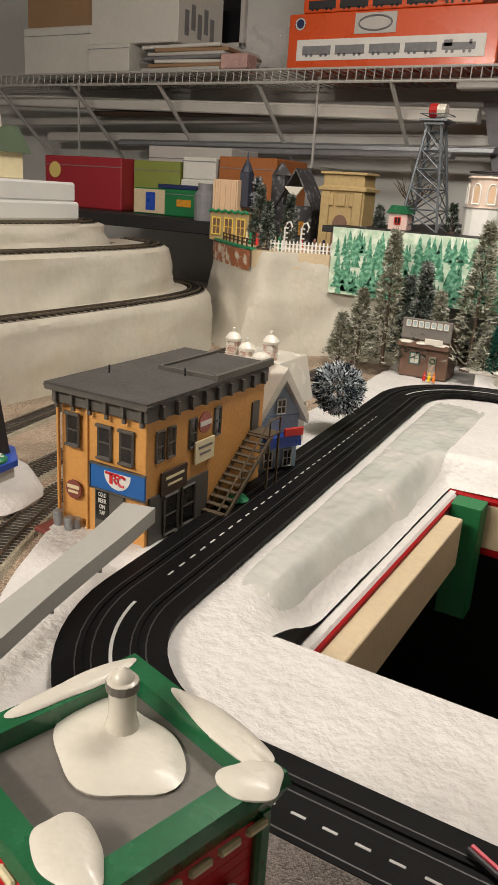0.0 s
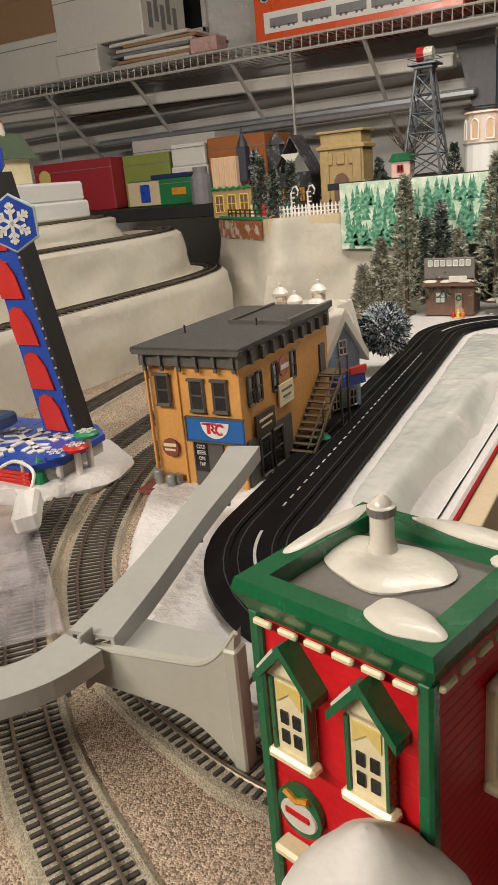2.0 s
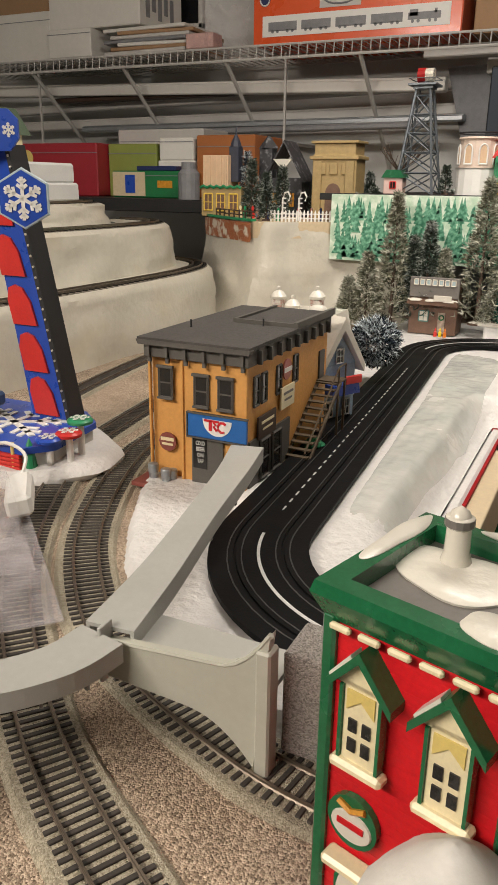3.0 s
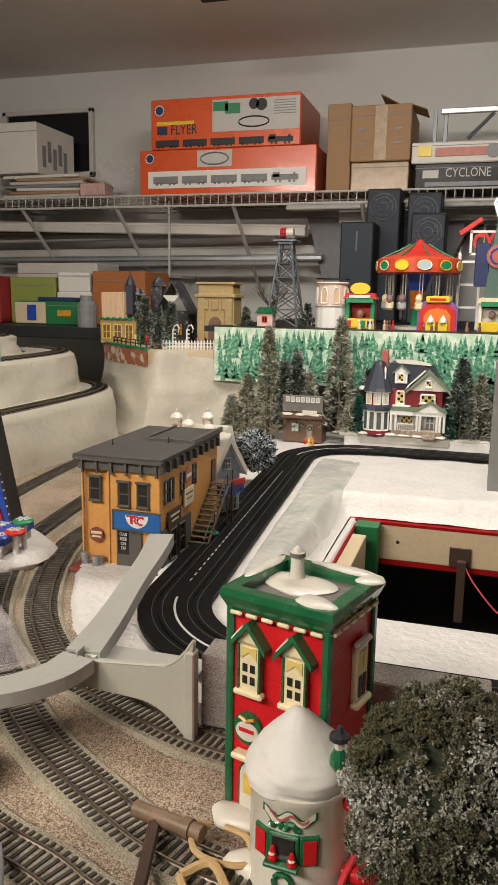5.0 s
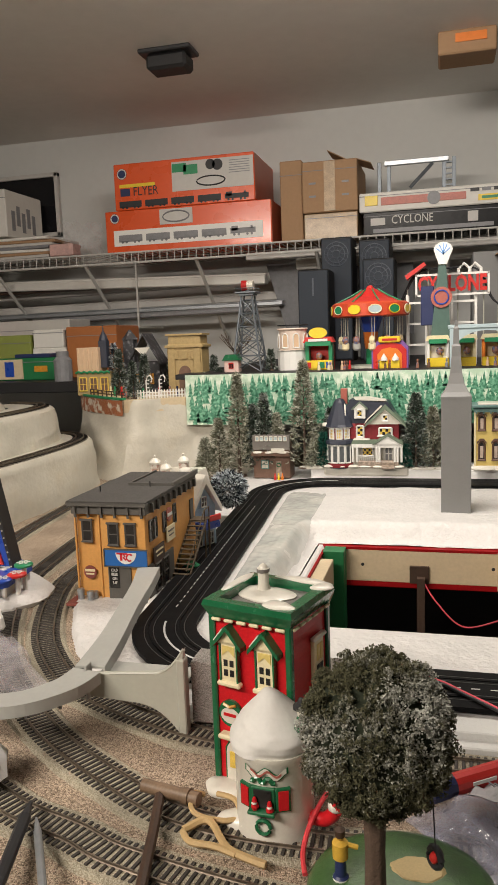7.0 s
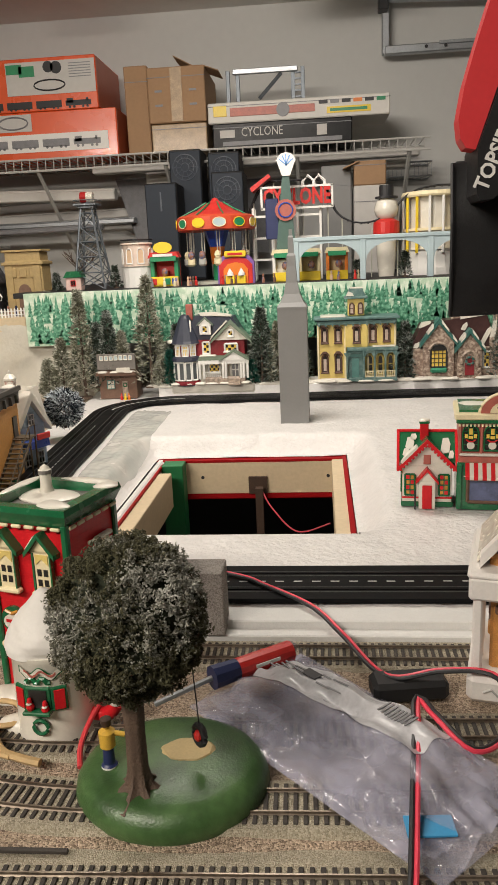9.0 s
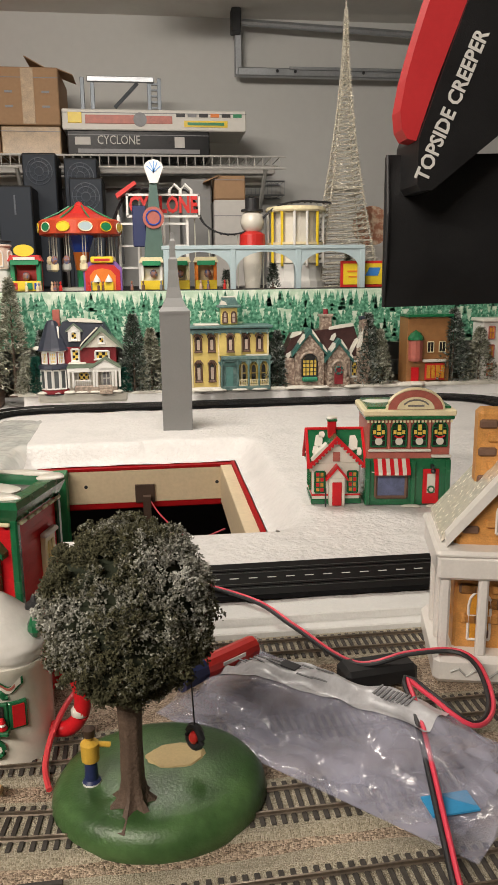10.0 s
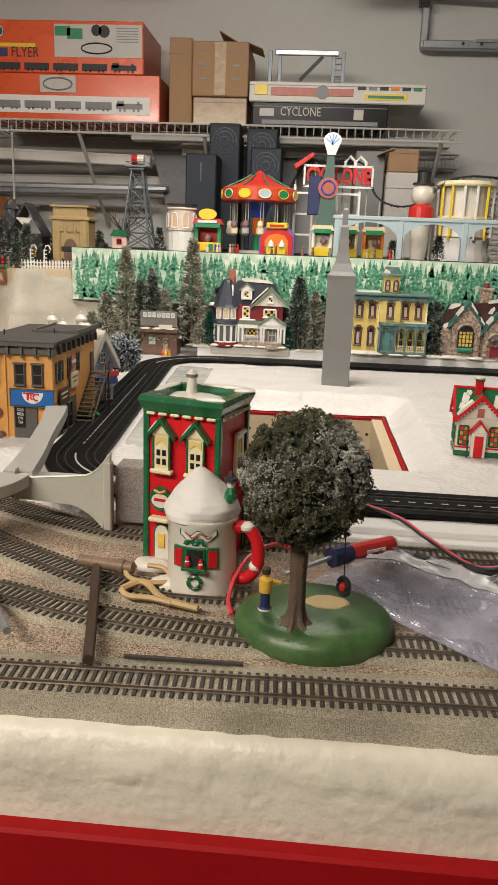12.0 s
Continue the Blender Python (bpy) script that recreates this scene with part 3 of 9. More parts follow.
ROADW = 0.069
loop = rounded([(-0.245, 0.281), (-0.309, 1.2), (0.72, 1.215), (0.72, 0.281)], [0.13, 0.12, 0.12, 0.12])
dense = []
for p, q in zip(loop, loop[1:] + loop[:1]):
    k = max(1, int((q - p).length / 0.012))
    dense += [p + (q - p) * i / k for i in range(k)]
dense.append(dense[0].copy())
road = thing("slot_car_road", "black plastic slot car road with dashed white line", "toy road", T(0, 0, 0.0005), kind="structure")
w = ROADW / 2
prof = [(-w, 0), (-w, 0.004)]
for c in (-0.0165, 0.0165):
    for r in (-0.0048, 0.0, 0.0048):
        g = 0.0011 if r == 0 else 0.0006
        prof += [(c + r - g, 0.004), (c + r - g, 0.0028 if r == 0 else 0.0036), (c + r + g, 0.0028 if r == 0 else 0.0036), (c + r + g, 0.004)]
prof += [(w, 0.004), (w, 0)]
part("roadbed", ribbon(Mesh(), dense, prof), ROAD, road)
for c in (-0.0213, -0.0117, 0.0117, 0.0213):
    nn = sides(dense)
    part("contact_rail", ribbon(Mesh(), [p + s * c for p, s in zip(dense, nn)], [(-0.0004, 0.0036), (-0.0004, 0.0042), (0.0004, 0.0042), (0.0004, 0.0036)]), ROADRAIL, road)
fine = smooth_path([tuple(p) for p in dense[:-1]], 0.004, True)
fn = sides(fine)
for i in range(0, len(fine) - 3):
    p = fine[i]
    corner = fn[i].angle(fn[min(i + 6, len(fn) - 1)]) > 0.06 or fn[i].angle(fn[max(i - 6, 0)]) > 0.06
    if not corner and i % 4 == 0 and (p.y < 0.95 or p.x > 0.5):
        d = (fine[i + 1] - p).normalized()
        part("dash", ribbon(Mesh(), [p, p + d * 0.0075], [(-0.0007, 0.004), (-0.0007, 0.0043), (0.0007, 0.0043), (0.0007, 0.004)]), LINE, road)
for lo, hi in (((-0.5, 0.0), (-0.14, 0.39)), ((-0.5, 1.09), (-0.17, 1.5))):
    seg = [p for p in fine if lo[0] < p.x < hi[0] and lo[1] < p.y < hi[1]]
    seg.sort(key=lambda p: math.atan2(p.y - (0.41 if lo[1] < 1 else 1.08), p.x + 0.12))
    part("corner_line", ribbon(Mesh(), seg, [(-0.0011, 0.004), (-0.0011, 0.0043), (0.0011, 0.0043), (0.0011, 0.004)]), LINE, road, "solid grey line round the bend")

# ---- model railway tracks ----
GAUGE = 0.0175


def track(name, pts, z, label, single_ties, step=0.0054, tie=0.031, gauge=GAUGE, shoulder=0.024):
    th = thing(name, label, "railway track", T(0, 0, z), kind="structure")
    path = smooth_path(pts, step)
    nn = sides(path)
    h = Mesh()
    ribbon(h, path, [(-shoulder, -0.004), (-0.019, 0.0012), (0.019, 0.0012), (shoulder, -0.004)])
    part("ballast_bed", h, SHOULDER, th, "pale sage ballast shoulder")
    for s in (-1, 1):
        prof = [(-0.0011, 0.002), (-0.0003, 0.0026), (-0.0005, 0.0042), (0.0005, 0.0042), (0.0003, 0.0026), (0.0011, 0.002)]
        part("rail", ribbon(Mesh(), [p + q * (s * gauge / 2) for p, q in zip(path, nn)], prof), RAIL, th)
    shared, rest = None, Mesh()
    for i, (p, q) in enumerate(zip(path, nn)):
        m = Matrix.Translation(p) @ T(0, 0, 0.0014, 0, 0, math.degrees(math.atan2(q.y, q.x)))
        if single_ties(p) and i < 330:
            if shared is None:
                shared = data_of("sleeper", Mesh().box((0, 0, 0), (tie, 0.0025, 0.0016), 0.0003), SLEEPER)
            ob = new("sleeper", shared)
            ob.parent, ob.matrix_basis = th, m
        else:
            rest.box((0, 0, 0), (tie, 0.0025, 0.0016), 0, m)
    if rest.v:
        tagged(part("far_sleepers", rest, SLEEPER, th), kind="stuff")
    return th


near = lambda p: p.y < 0.62 and p.x > -0.56
TZ = G + 0.001
track("front_track", [(-0.75, -0.045), (-0.5, -0.051), (-0.25, -0.05), (-0.122, -0.047), (0.17, -0.037), (0.5, -0.026), (0.8, -0.014)], TZ, "brown model railway track along the layout front", near, shoulder=0.037)
track("second_track", [(-0.70, 1.3), (-0.68, 1.0), (-0.65, 0.712), (-0.60, 0.50), (-0.48, 0.29), (-0.345, 0.135), (-0.257, 0.075), (-0.19, 0.052), (-0.147, 0.036), (-0.037, 0.018), (0.122, 0.021), (0.5, 0.03), (0.8, 0.035)], TZ, "brown model railway track curving beside the ballast", near)
track("third_track", [(-0.58, 1.3), (-0.553, 0.92), (-0.518, 0.596), (-0.485, 0.46), (-0.398, 0.297), (-0.285, 0.178), (-0.187, 0.112), (-0.12, 0.082), (-0.037, 0.075), (0.1, 0.085), (0.5, 0.095), (0.8, 0.10)], TZ, "brown model railway track passing the mug house", near)
track("inner_track", [(-0.49, 1.25), (-0.47, 0.87), (-0.46, 0.64), (-0.449, 0.516), (-0.39, 0.369), (-0.324, 0.279), (-0.268, 0.235), (-0.19, 0.200), (-0.13, 0.185), (-0.03, 0.180), (0.073, 0.180), (0.194, 0.180), (0.5, 0.18), (0.8, 0.18)], TZ, "brown model railway track curving round the snow", near)

# ---- helix mountain ----


def tier(name, pts, z0, z1, lean, label, ledge=0.05):
    """A foam wall along a path with a track ledge on top."""
    path = smooth_path(pts, 0.014)
    nn = sides(path)
    L = len(path) - 1

    def face(u, v):
        i = round(u * L)
        p, q = path[i], nn[i]
        r = noise.noise(Vector((p.x * 12, p.y * 12, v * 3))) * 0.006 + noise.noise(Vector((p.x * 50, p.y * 50, v * 12))) * 0.0015
        if v < 0.8:
            a = v / 0.8
            return p + q * (lean * a + r) + Z * (z0 + (z1 - z0) * a)
        a = (v - 0.8) / 0.2
        return p + q * (lean + r * (1 - a) + (ledge + 0.05) * a) + Z * (z1 + 0.002 * math.sin(a * 3.14))
    th = thing(name, label, "foam mountain", kind="structure")
    part("foam_wall", Mesh().grid(face, L, 16), FOAM, th, smooth=True)
    mid = [p + q * (lean + ledge * 0.55) for p, q in zip(path, nn)]
    m2 = sides(mid)
    for s in (-1, 1):
        part("rail", ribbon(Mesh(), [p + q * (s * GAUGE / 2) for p, q in zip(mid, m2)], [(-0.0008, z1 + 0.002), (-0.0008, z1 + 0.006), (0.0008, z1 + 0.006), (0.0008, z1 + 0.002)]), RAIL, th)
    ties = Mesh()
    for i, (p, q) in enumerate(zip(mid, m2)):
        for k in (0, 0.5):
            ties.box((p.x, p.y, z1 + 0.002), (0.034, 0.003, 0.002), 0, None, math.degrees(math.atan2(q.y, q.x)))
    tagged(part("sleepers", ties, SLEEPER, th), kind="stuff")
    bed = ribbon(Mesh(), mid, [(-0.021, z1 - 0.004), (-0.018, z1 + 0.0015), (0.018, z1 + 0.0015), (0.021, z1 - 0.004)])
    part("track_bed", bed, mat("dark_bed_" + name, (0.16, 0.14, 0.11), 0.9, var=0.3, scale=200), th)
    return th


tier("mountain_lower_tier", [(-0.78, 0.1), (-0.735, 0.4), (-0.715, 0.7), (-0.705, 0.95), (-0.71, 1.12), (-0.74, 1.24), (-0.80, 1.32), (-0.92, 1.38)], G - 0.01, 0.092, 0.012, "glossy cream foam mountain wall with track ledge")
tier("mountain_middle_tier", [(-0.85, 0.1), (-0.81, 0.4), (-0.79, 0.7), (-0.78, 0.95), (-0.785, 1.10), (-0.81, 1.20), (-0.86, 1.27), (-0.96, 1.31)], 0.085, 0.170, 0.014, "glossy cream foam mountain wall, second level")
tier("mountain_upper_tier", [(-0.92, 0.1), (-0.885, 0.4), (-0.865, 0.7), (-0.86, 0.92), (-0.875, 1.05), (-0.91, 1.14), (-0.97, 1.19), (-1.05, 1.21)], 0.165, 0.205, 0.014, "cream foam mountain top level with track")
single("mountain_top", Mesh().slab([(-0.905, 0.1), (-0.875, 0.7), (-0.885, 1.02), (-0.95, 1.14), (-1.3, 1.2), (-1.4, 0.1)], 0.15, 0.207), FOAM, "cream foam top of the helix mountain", "foam mountain", kind="structure")

# ---- left plateau ----
PZ = 0.176
plateau = thing("village_plateau", "cream plaster cliff block carrying the upper village", "foam cliff", kind="structure")
edge = [(-0.95, 1.62), (-0.88, 1.46), (-0.80, 1.37), (-0.670, 1.268), (-0.615, 1.300), (-0.560, 1.335), (-0.53, 1.350), (-0.40, 1.362)]
ppath = smooth_path(edge, 0.014)
pn = sides(ppath)
PL = len(ppath) - 1


def plateau_face(u, v):
    i = round(u * PL)
    p, q = ppath[i], -pn[i]
    r = noise.noise(Vector((p.x * 16, p.y * 16, v * 4))) * 0.007 + noise.noise(Vector((p.x * 60, p.y * 60, v * 14))) * 0.002
    flare = 0.05 * (1 - v) ** 2 if p.x < -0.66 else 0.012 * (1 - v)
    return p + q * (r + flare) * (1 if v < 0.98 else 0.4) + Z * (G - 0.01 + (PZ - G + 0.01) * v)


part("cliff_face", Mesh().grid(plateau_face, PL, 20), FOAM, plateau, smooth=True)
lip = [i for i in range(PL + 1) if ppath[i].x < -0.67]


def lip_face(u, v):
    i = lip[round(u * (len(lip) - 1))]
    p, q = ppath[i], -pn[i]
    return p + q * (0.006 + noise.noise(Vector((p.x * 60, p.y * 60, v * 9))) * 0.003) + Z * (PZ - 0.038 + 0.036 * v)


part("stained_lip", Mesh().grid(lip_face, len(lip) - 1, 5), FOAMSTAIN, plateau, "rust stained foam edge", smooth=True)
part("plateau_top", Mesh().slab([(p.x, p.y) for p in ppath] + [(-0.40, 2.3), (-0.95, 2.3)], PZ - 0.03, PZ), WOODL, plateau)
part("grass_edge", ribbon(Mesh(), ppath[:lip[-1] + 1], [(-0.006, PZ), (-0.006, PZ + 0.005), (0.005, PZ + 0.004), (0.006, PZ)]), GREENPL, plateau, "green grass mat edge")

# ---- carnival shelf and forest backdrop ----
CZ, BDY = 0.228, 1.335
single("carnival_shelf", Mesh().box((0.35, 1.868, CZ - 0.006), (1.86, 1.04, 0.012), 0.001), BLACK, "dark shelf board carrying the carnival", "shelf", kind="structure")
single("far_shelf_board", Mesh().box((-1.35, 1.95, 0.19), (0.85, 0.75, 0.03), 0.002), BLACK, "black shelf board under stored boxes", "shelf", kind="structure")
bd = thing("forest_backdrop", "printed green pine forest strip along the shelf front", "backdrop panel", T(0, BDY, 0))
part("panel", Mesh().box((0.32, 0, 0.168), (1.74, 0.004, 0.118)), BACKDROP, bd)
rnd = random.Random(4)
pm = Mesh()
for layer, (zb, zt, cnt, hh) in enumerate(((0.180, 0.215, 200, 0.040), (0.150, 0.20, 150, 0.045), (0.112, 0.18, 230, 0.055))):
    for k in range(cnt):
        x = -0.54 + 1.72 * (k + rnd.random()) / cnt
        zb2 = zb + rnd.uniform(-0.006, 0.012)
        h = hh * rnd.uniform(0.6, 1.25)
        ww = h * rnd.uniform(0.20, 0.30)
        h = min(h, 0.224 - zb2)
        y = -0.0024 - 0.0002 * layer - 0.00001 * k / cnt
        for j in range(4):
            z0, z1 = zb2 + h * j * 0.22, zb2 + h * (j * 0.22 + 0.38)
            wj = ww * (1 - j * 0.22) * rnd.uniform(0.8, 1.15)
            if z1 > 0.2262:
                continue
            x0, x1 = max(-0.546, x - wj), min(1.186, x + wj)
            pm.add([(x0, y - j * 2e-5, max(z0, 0.11)), (x1, y - j * 2e-5, max(z0, 0.11)), (x + wj * 0.1, y - j * 2e-5, z1)], [(0, 1, 2)])
tagged(part("printed_pines", pm, PINEINK, bd, "dark green printed pine trees"), kind="stuff")
single("far_terrace", Mesh().box((0.40, 1.292, 0.006), (1.28, 0.084, 0.035), 0.004), mat("terrace_snow", (0.90, 0.89, 0.87), 0.6, var=0.06, scale=30, bump=0.3, bscale=200), "white snow terrace under the far houses", "snow", kind="structure")

# ---- building tools ----


def window(parent, m, w, h, pane, frame_mat, cols=2, rows=2, t=0.0012, bar=0.0012, arch=False, label=""):
    """A window standing on the plane x, z of m, facing -y: pane with a frame and glazing bars."""
    poly = [(-w / 2, 0), (w / 2, 0), (w / 2, h)]
    if arch:
        poly = [(-w / 2, 0), (w / 2, 0), (w / 2, h * 0.72)] + [(w / 2 * math.cos(a), h * 0.72 + h * 0.28 * math.sin(a)) for a in (0.5, 1.05, 1.57, 2.1, 2.64)] + [(-w / 2, h * 0.72)]
    else:
        poly.append((-w / 2, h))
    ob = part("window", Mesh().prism(poly, -t * 0.4, 0.0006), pane, parent, label, at=m)
    fr = Mesh()
    n = len(poly)
    for i in range(n):
        p, q = poly[i], poly[(i + 1) % n]
        fr.cyl((p[0], -t * 0.6, p[1]), (q[0], -t * 0.6, q[1]), bar * 0.8, 4)
    for c in range(1, cols):
        x = -w / 2 + w * c / cols
        fr.box((x, -t * 0.6, h / 2), (bar * 0.7, t, h * 0.96))
    for r in range(1, rows):
        fr.box((0, -t * 0.6, h * r / rows), (w, t, bar * 0.7))
    part("window_frame", fr, frame_mat, ob)
    return ob


def slab_box(parent, name, c, s, material, b=0.001, label="", at=None):
    return part(name, Mesh().box(c, s, b), material, parent, label, at=at)


def snow_blob(parent, c, r, sz=0.4, material=None, seed=1, sx=1.0, sy=1.0, name="snow_patch"):
    m = Mesh()
    prof = [(1e-4, 0), (r * 1.0, 0.0), (r * 1.02, r * sz * 0.35), (r * 0.86, r * sz * 0.75), (r * 0.5, r * sz), (1e-4, r * sz * 1.05)]
    n, v, f = 40, [], []
    for q, z in prof:
        for i in range(n):
            a = 2 * math.pi * i / n
            g = 1 + 0.10 * math.sin(2 * a + seed) + 0.08 * math.sin(3 * a + seed * 2.3) + 0.04 * math.sin(5 * a + seed * 1.7)
            v.append((c[0] + sx * q * g * math.cos(a), c[1] + sy * q * g * math.sin(a), c[2] + z))
    k = len(prof)
    f = [(j * n + i, j * n + (i + 1) % n, (j + 1) * n + (i + 1) % n, (j + 1) * n + i) for j in range(k - 1) for i in range(n)]
    m.add(v, f + [tuple(range((k - 1) * n, k * n))])
    return part(name, m, material or CERSNOW, parent, smooth=True)


def gable(parent, name, w, y0, y1, z0, z1, material, over=0.002, t=0.002, label=""):
    """Two roof slopes whose ridge runs along y."""
    m = Mesh()
    a = w / 2 + over
    dz = (z1 - z0) / (w / 2) * over
    m.prism([(-a, z0 - dz), (0, z1), (a, z0 - dz), (a, z0 - dz + t), (0, z1 + t * 1.3), (-a, z0 - dz + t)], y0 - over, y1 + over)
    return part(name, m, material, parent, label)


FRONT = lambda x, y, z: T(x, y, z)
EAST = lambda x, y, z: T(x, y, z, 0, 0, 90)

# ---- orange tavern ----
ob = thing("tavern_building", "orange two-storey tavern kit with grey cornice and outside stairs", "model building", T(-0.350, 0.466, -0.004))
W, D, H = 0.092, 0.185, 0.108
body = part("wall", Mesh().box((0.016, D / 2, H / 2), (0.060, D, H), 0.0005).box((-0.030, D / 2 + 0.002, H / 2), (0.032, D - 0.004, H - 0.0005), 0.0005), ORANGE, ob)
for x in (-0.0455, -0.0138, 0.0455):
    slab_box(ob, "corner_post", (x, -0.0005, H / 2), (0.0022, 0.003, H), ORANGE, 0.0004)
part("base_plate", Mesh().box((0.002, 0.085, -0.0015), (0.112, 0.215, 0.004), 0.0006), BRICKRED, ob, "dull red base plate")
roof = part("roof", Mesh().slab([(-0.052, -0.009), (0.052, -0.009), (0.052, 0.10), (0.049, 0.19), (-0.052, 0.19)], H + 0.014, H + 0.017), ROOFG, ob, "dark grey tar roof")
part("parapet", Mesh().box((0.0495, 0.14, H + 0.019), (0.004, 0.10, 0.006)).box((0.02, 0.093, H + 0.0185), (0.06, 0.003, 0.004)).box((-0.012, 0.14, H + 0.0185), (0.003, 0.095, 0.004)), TRIMG, roof)
part("roof_panel", Mesh().box((0.018, 0.142, H + 0.0175), (0.056, 0.09, 0.002)), ROOFG, roof)
for x, y in ((-0.034, 0.05), (0.02, 0.086)):
    part("vent_pipe", Mesh().cyl((x, y, H + 0.016), (x, y, H + 0.024), 0.0009, 6), INK, roof)
part("cornice", Mesh().box((0, -0.0022, H + 0.007), (W + 0.006, 0.004, 0.014), 0.0006).box((0.0475, 0.09, H + 0.007), (0.004, 0.19, 0.014), 0.0006).prism([(-0.051, H + 0.011), (0.051, H + 0.011), (0.053, H + 0.015), (-0.053, H + 0.015)], -0.0095, -0.003), TRIMG, ob)
for k in range(6):
    x = -0.043 + k * 0.0174
    part("bracket", Mesh().prism([(-0.0015, 0), (0.0015, 0), (0.0015, 0.011), (-0.0015, 0.011)], -0.0075, -0.003, T(x, 0, H + 0.001)).prism([(-0.0015, -0.005), (0.0015, -0.005), (0.0015, 0.002), (-0.0015, 0.002)], -0.0055, -0.003, T(x, 0, H + 0.001)), TRIMG, ob)
for k in range(9):
    part("bracket", Mesh().box((0.0515, 0.012 + k * 0.02, H + 0.006), (0.004, 0.003, 0.011)), TRIMG, ob)
for x, z in ((-0.031, 0.073), (0.0045, 0.070), (0.027, 0.070)):
    w = window(ob, FRONT(x, -0.0008 if x > -0.02 else 0.0012, z), 0.0125, 0.026, DARKGL, TRIMG, 1, 2, bar=0.0016)
    part("lintel", Mesh().box((0, -0.0015, 0.0268), (0.0165, 0.003, 0.0025), 0.0004), TRIMG, w)
    part("sill", Mesh().box((0, -0.0015, -0.0005), (0.0155, 0.003, 0.002), 0.0004), TRIMG, w)
for y, z in ((0.016, 0.072), (0.031, 0.072), (0.062, 0.072), (0.10, 0.074)):
    window(ob, EAST(0.0462, y, z), 0.010, 0.025, DARKGL, TRIMG, 1, 2, bar=0.0015)
for y in (0.03, 0.055):
    window(ob, EAST(0.0486, y, 0.006), 0.018, 0.034, DARKGL, TRIMG, 1, 2, bar=0.0016, label="dark shop window")
part("shopfront", Mesh().box((0.047, 0.045, 0.022), (0.002, 0.085, 0.044)), TRIMG, ob, "grey shopfront boards")
door = part("door", Mesh().box((0.0105, -0.0012, 0.0235), (0.030, 0.003, 0.047), 0.0004), TRIMG, ob, "grey door with glass pane")
part("pane", Mesh().box((0.004, -0.003, 0.029), (0.013, 0.0012, 0.026)), DARKGL, door)
for i, t in enumerate(("COLD", "BEER", "ON", "TAP")):
    words("lettering", t, 0.0052, WHITE, door, T(0.0045, -0.0038, 0.0385 - 0.0053 * i), 0.0085 if len(t) > 3 else 0.006)
sg = part("sign", Mesh().box((0.0208, -0.004, 0.0545), (0.055, 0.0025, 0.020), 0.0004), BLUE, ob, "blue sign with white disc and red letters")
disc = [(0.0215 + 0.0135 * math.cos(math.pi + math.pi * k / 14), 0.0615 + 0.014 * math.sin(math.pi + math.pi * k / 14)) for k in range(15)]
part("disc", Mesh().prism(disc, -0.0058, -0.005), WHITE, sg)
part("emblem", Mesh().box((0.0155, -0.0062, 0.0562), (0.0028, 0.0006, 0.0085)).box((0.0165, -0.0062, 0.0605), (0.014, 0.0006, 0.0018)).tube([(0.0265 + 0.0042 * math.cos(a), -0.0062, 0.056 + 0.0042 * math.sin(a)) for a in (0.7, 1.3, 2, 2.8, 3.6, 4.4, 5.2)], 0.0011, 5).tube([(0.0185, -0.0062, 0.0595), (0.0205, -0.0062, 0.0575), (0.0185, -0.0062, 0.056), (0.0215, -0.0062, 0.0525)], 0.001, 5), REDP, sg)
part("sign_frame", Mesh().box((0.0208, -0.0045, 0.0652), (0.0565, 0.003, 0.0012)).box((0.0208, -0.0045, 0.0438), (0.0565, 0.003, 0.0012)).box((-0.0072, -0.0045, 0.0545), (0.0012, 0.003, 0.022)), TRIMG, sg)
fs = part("faded_poster", Mesh().cyl((-0.030, 0.0, 0.0335), (-0.030, 0.0013, 0.0335), 0.0085, 14), BRICKRED, ob, "faded brown painted advertisement")
part("print_bar", Mesh().box((-0.030, -0.0003, 0.036), (0.013, 0.0006, 0.003)).box((-0.030, -0.0003, 0.0315), (0.011, 0.0006, 0.002)), CERCREAM, fs)
for y, z, a, b2, mt in ((0.034, 0.052, 0.036, 0.02, WOODD), (0.078, 0.066, 0.030, 0.020, CERCREAM)):
    s2 = part("side_sign", Mesh().box((0.0485, y, z), (0.002, a, b2), 0.0003), mt, ob, "small board sign with unreadable lines")
    part("print_bar", Mesh().box((0.0497, y, z + 0.004), (0.0006, a * 0.7, 0.0022)).box((0.0497, y, z - 0.002), (0.0006, a * 0.55, 0.0018)), CERGREY if mt is CERCREAM else CERCREAM, s2)
s2 = part("side_sign", Mesh().cyl((0.046, 0.08, 0.09), (0.0475, 0.08, 0.09), 0.0095, 14), CERPINK, ob, "round faded red sign")
part("print_bar", Mesh().box((0.048, 0.08, 0.09), (0.0008, 0.017, 0.004)), WHITE, s2)
st = part("staircase", Mesh().prism([(0.0, 0.0), (0.006, 0.0), (0.092, 0.062), (0.086, 0.062)], 0.0, 0.002, T(0.049, 0.07, 0.0, 0, 0, 90)).prism([(0.0, 0.0), (0.006, 0.0), (0.092, 0.062), (0.086, 0.062)], 0.0, 0.002, T(0.072, 0.07, 0.0, 0, 0, 90)), STAIRB, ob, "brown wooden outside staircase")
for k in range(13):
    part("step", Mesh().box((0.0585, 0.075 + k * 0.0067, 0.004 + k * 0.0048), (0.022, 0.006, 0.0012)), STAIRB, st)
part("landing", Mesh().box((0.0585, 0.168, 0.0625), (0.024, 0.022, 0.0015)).box((0.069, 0.178, 0.03), (0.002, 0.002, 0.062)).box((0.069, 0.159, 0.03), (0.002, 0.002, 0.062)), STAIRB, st)
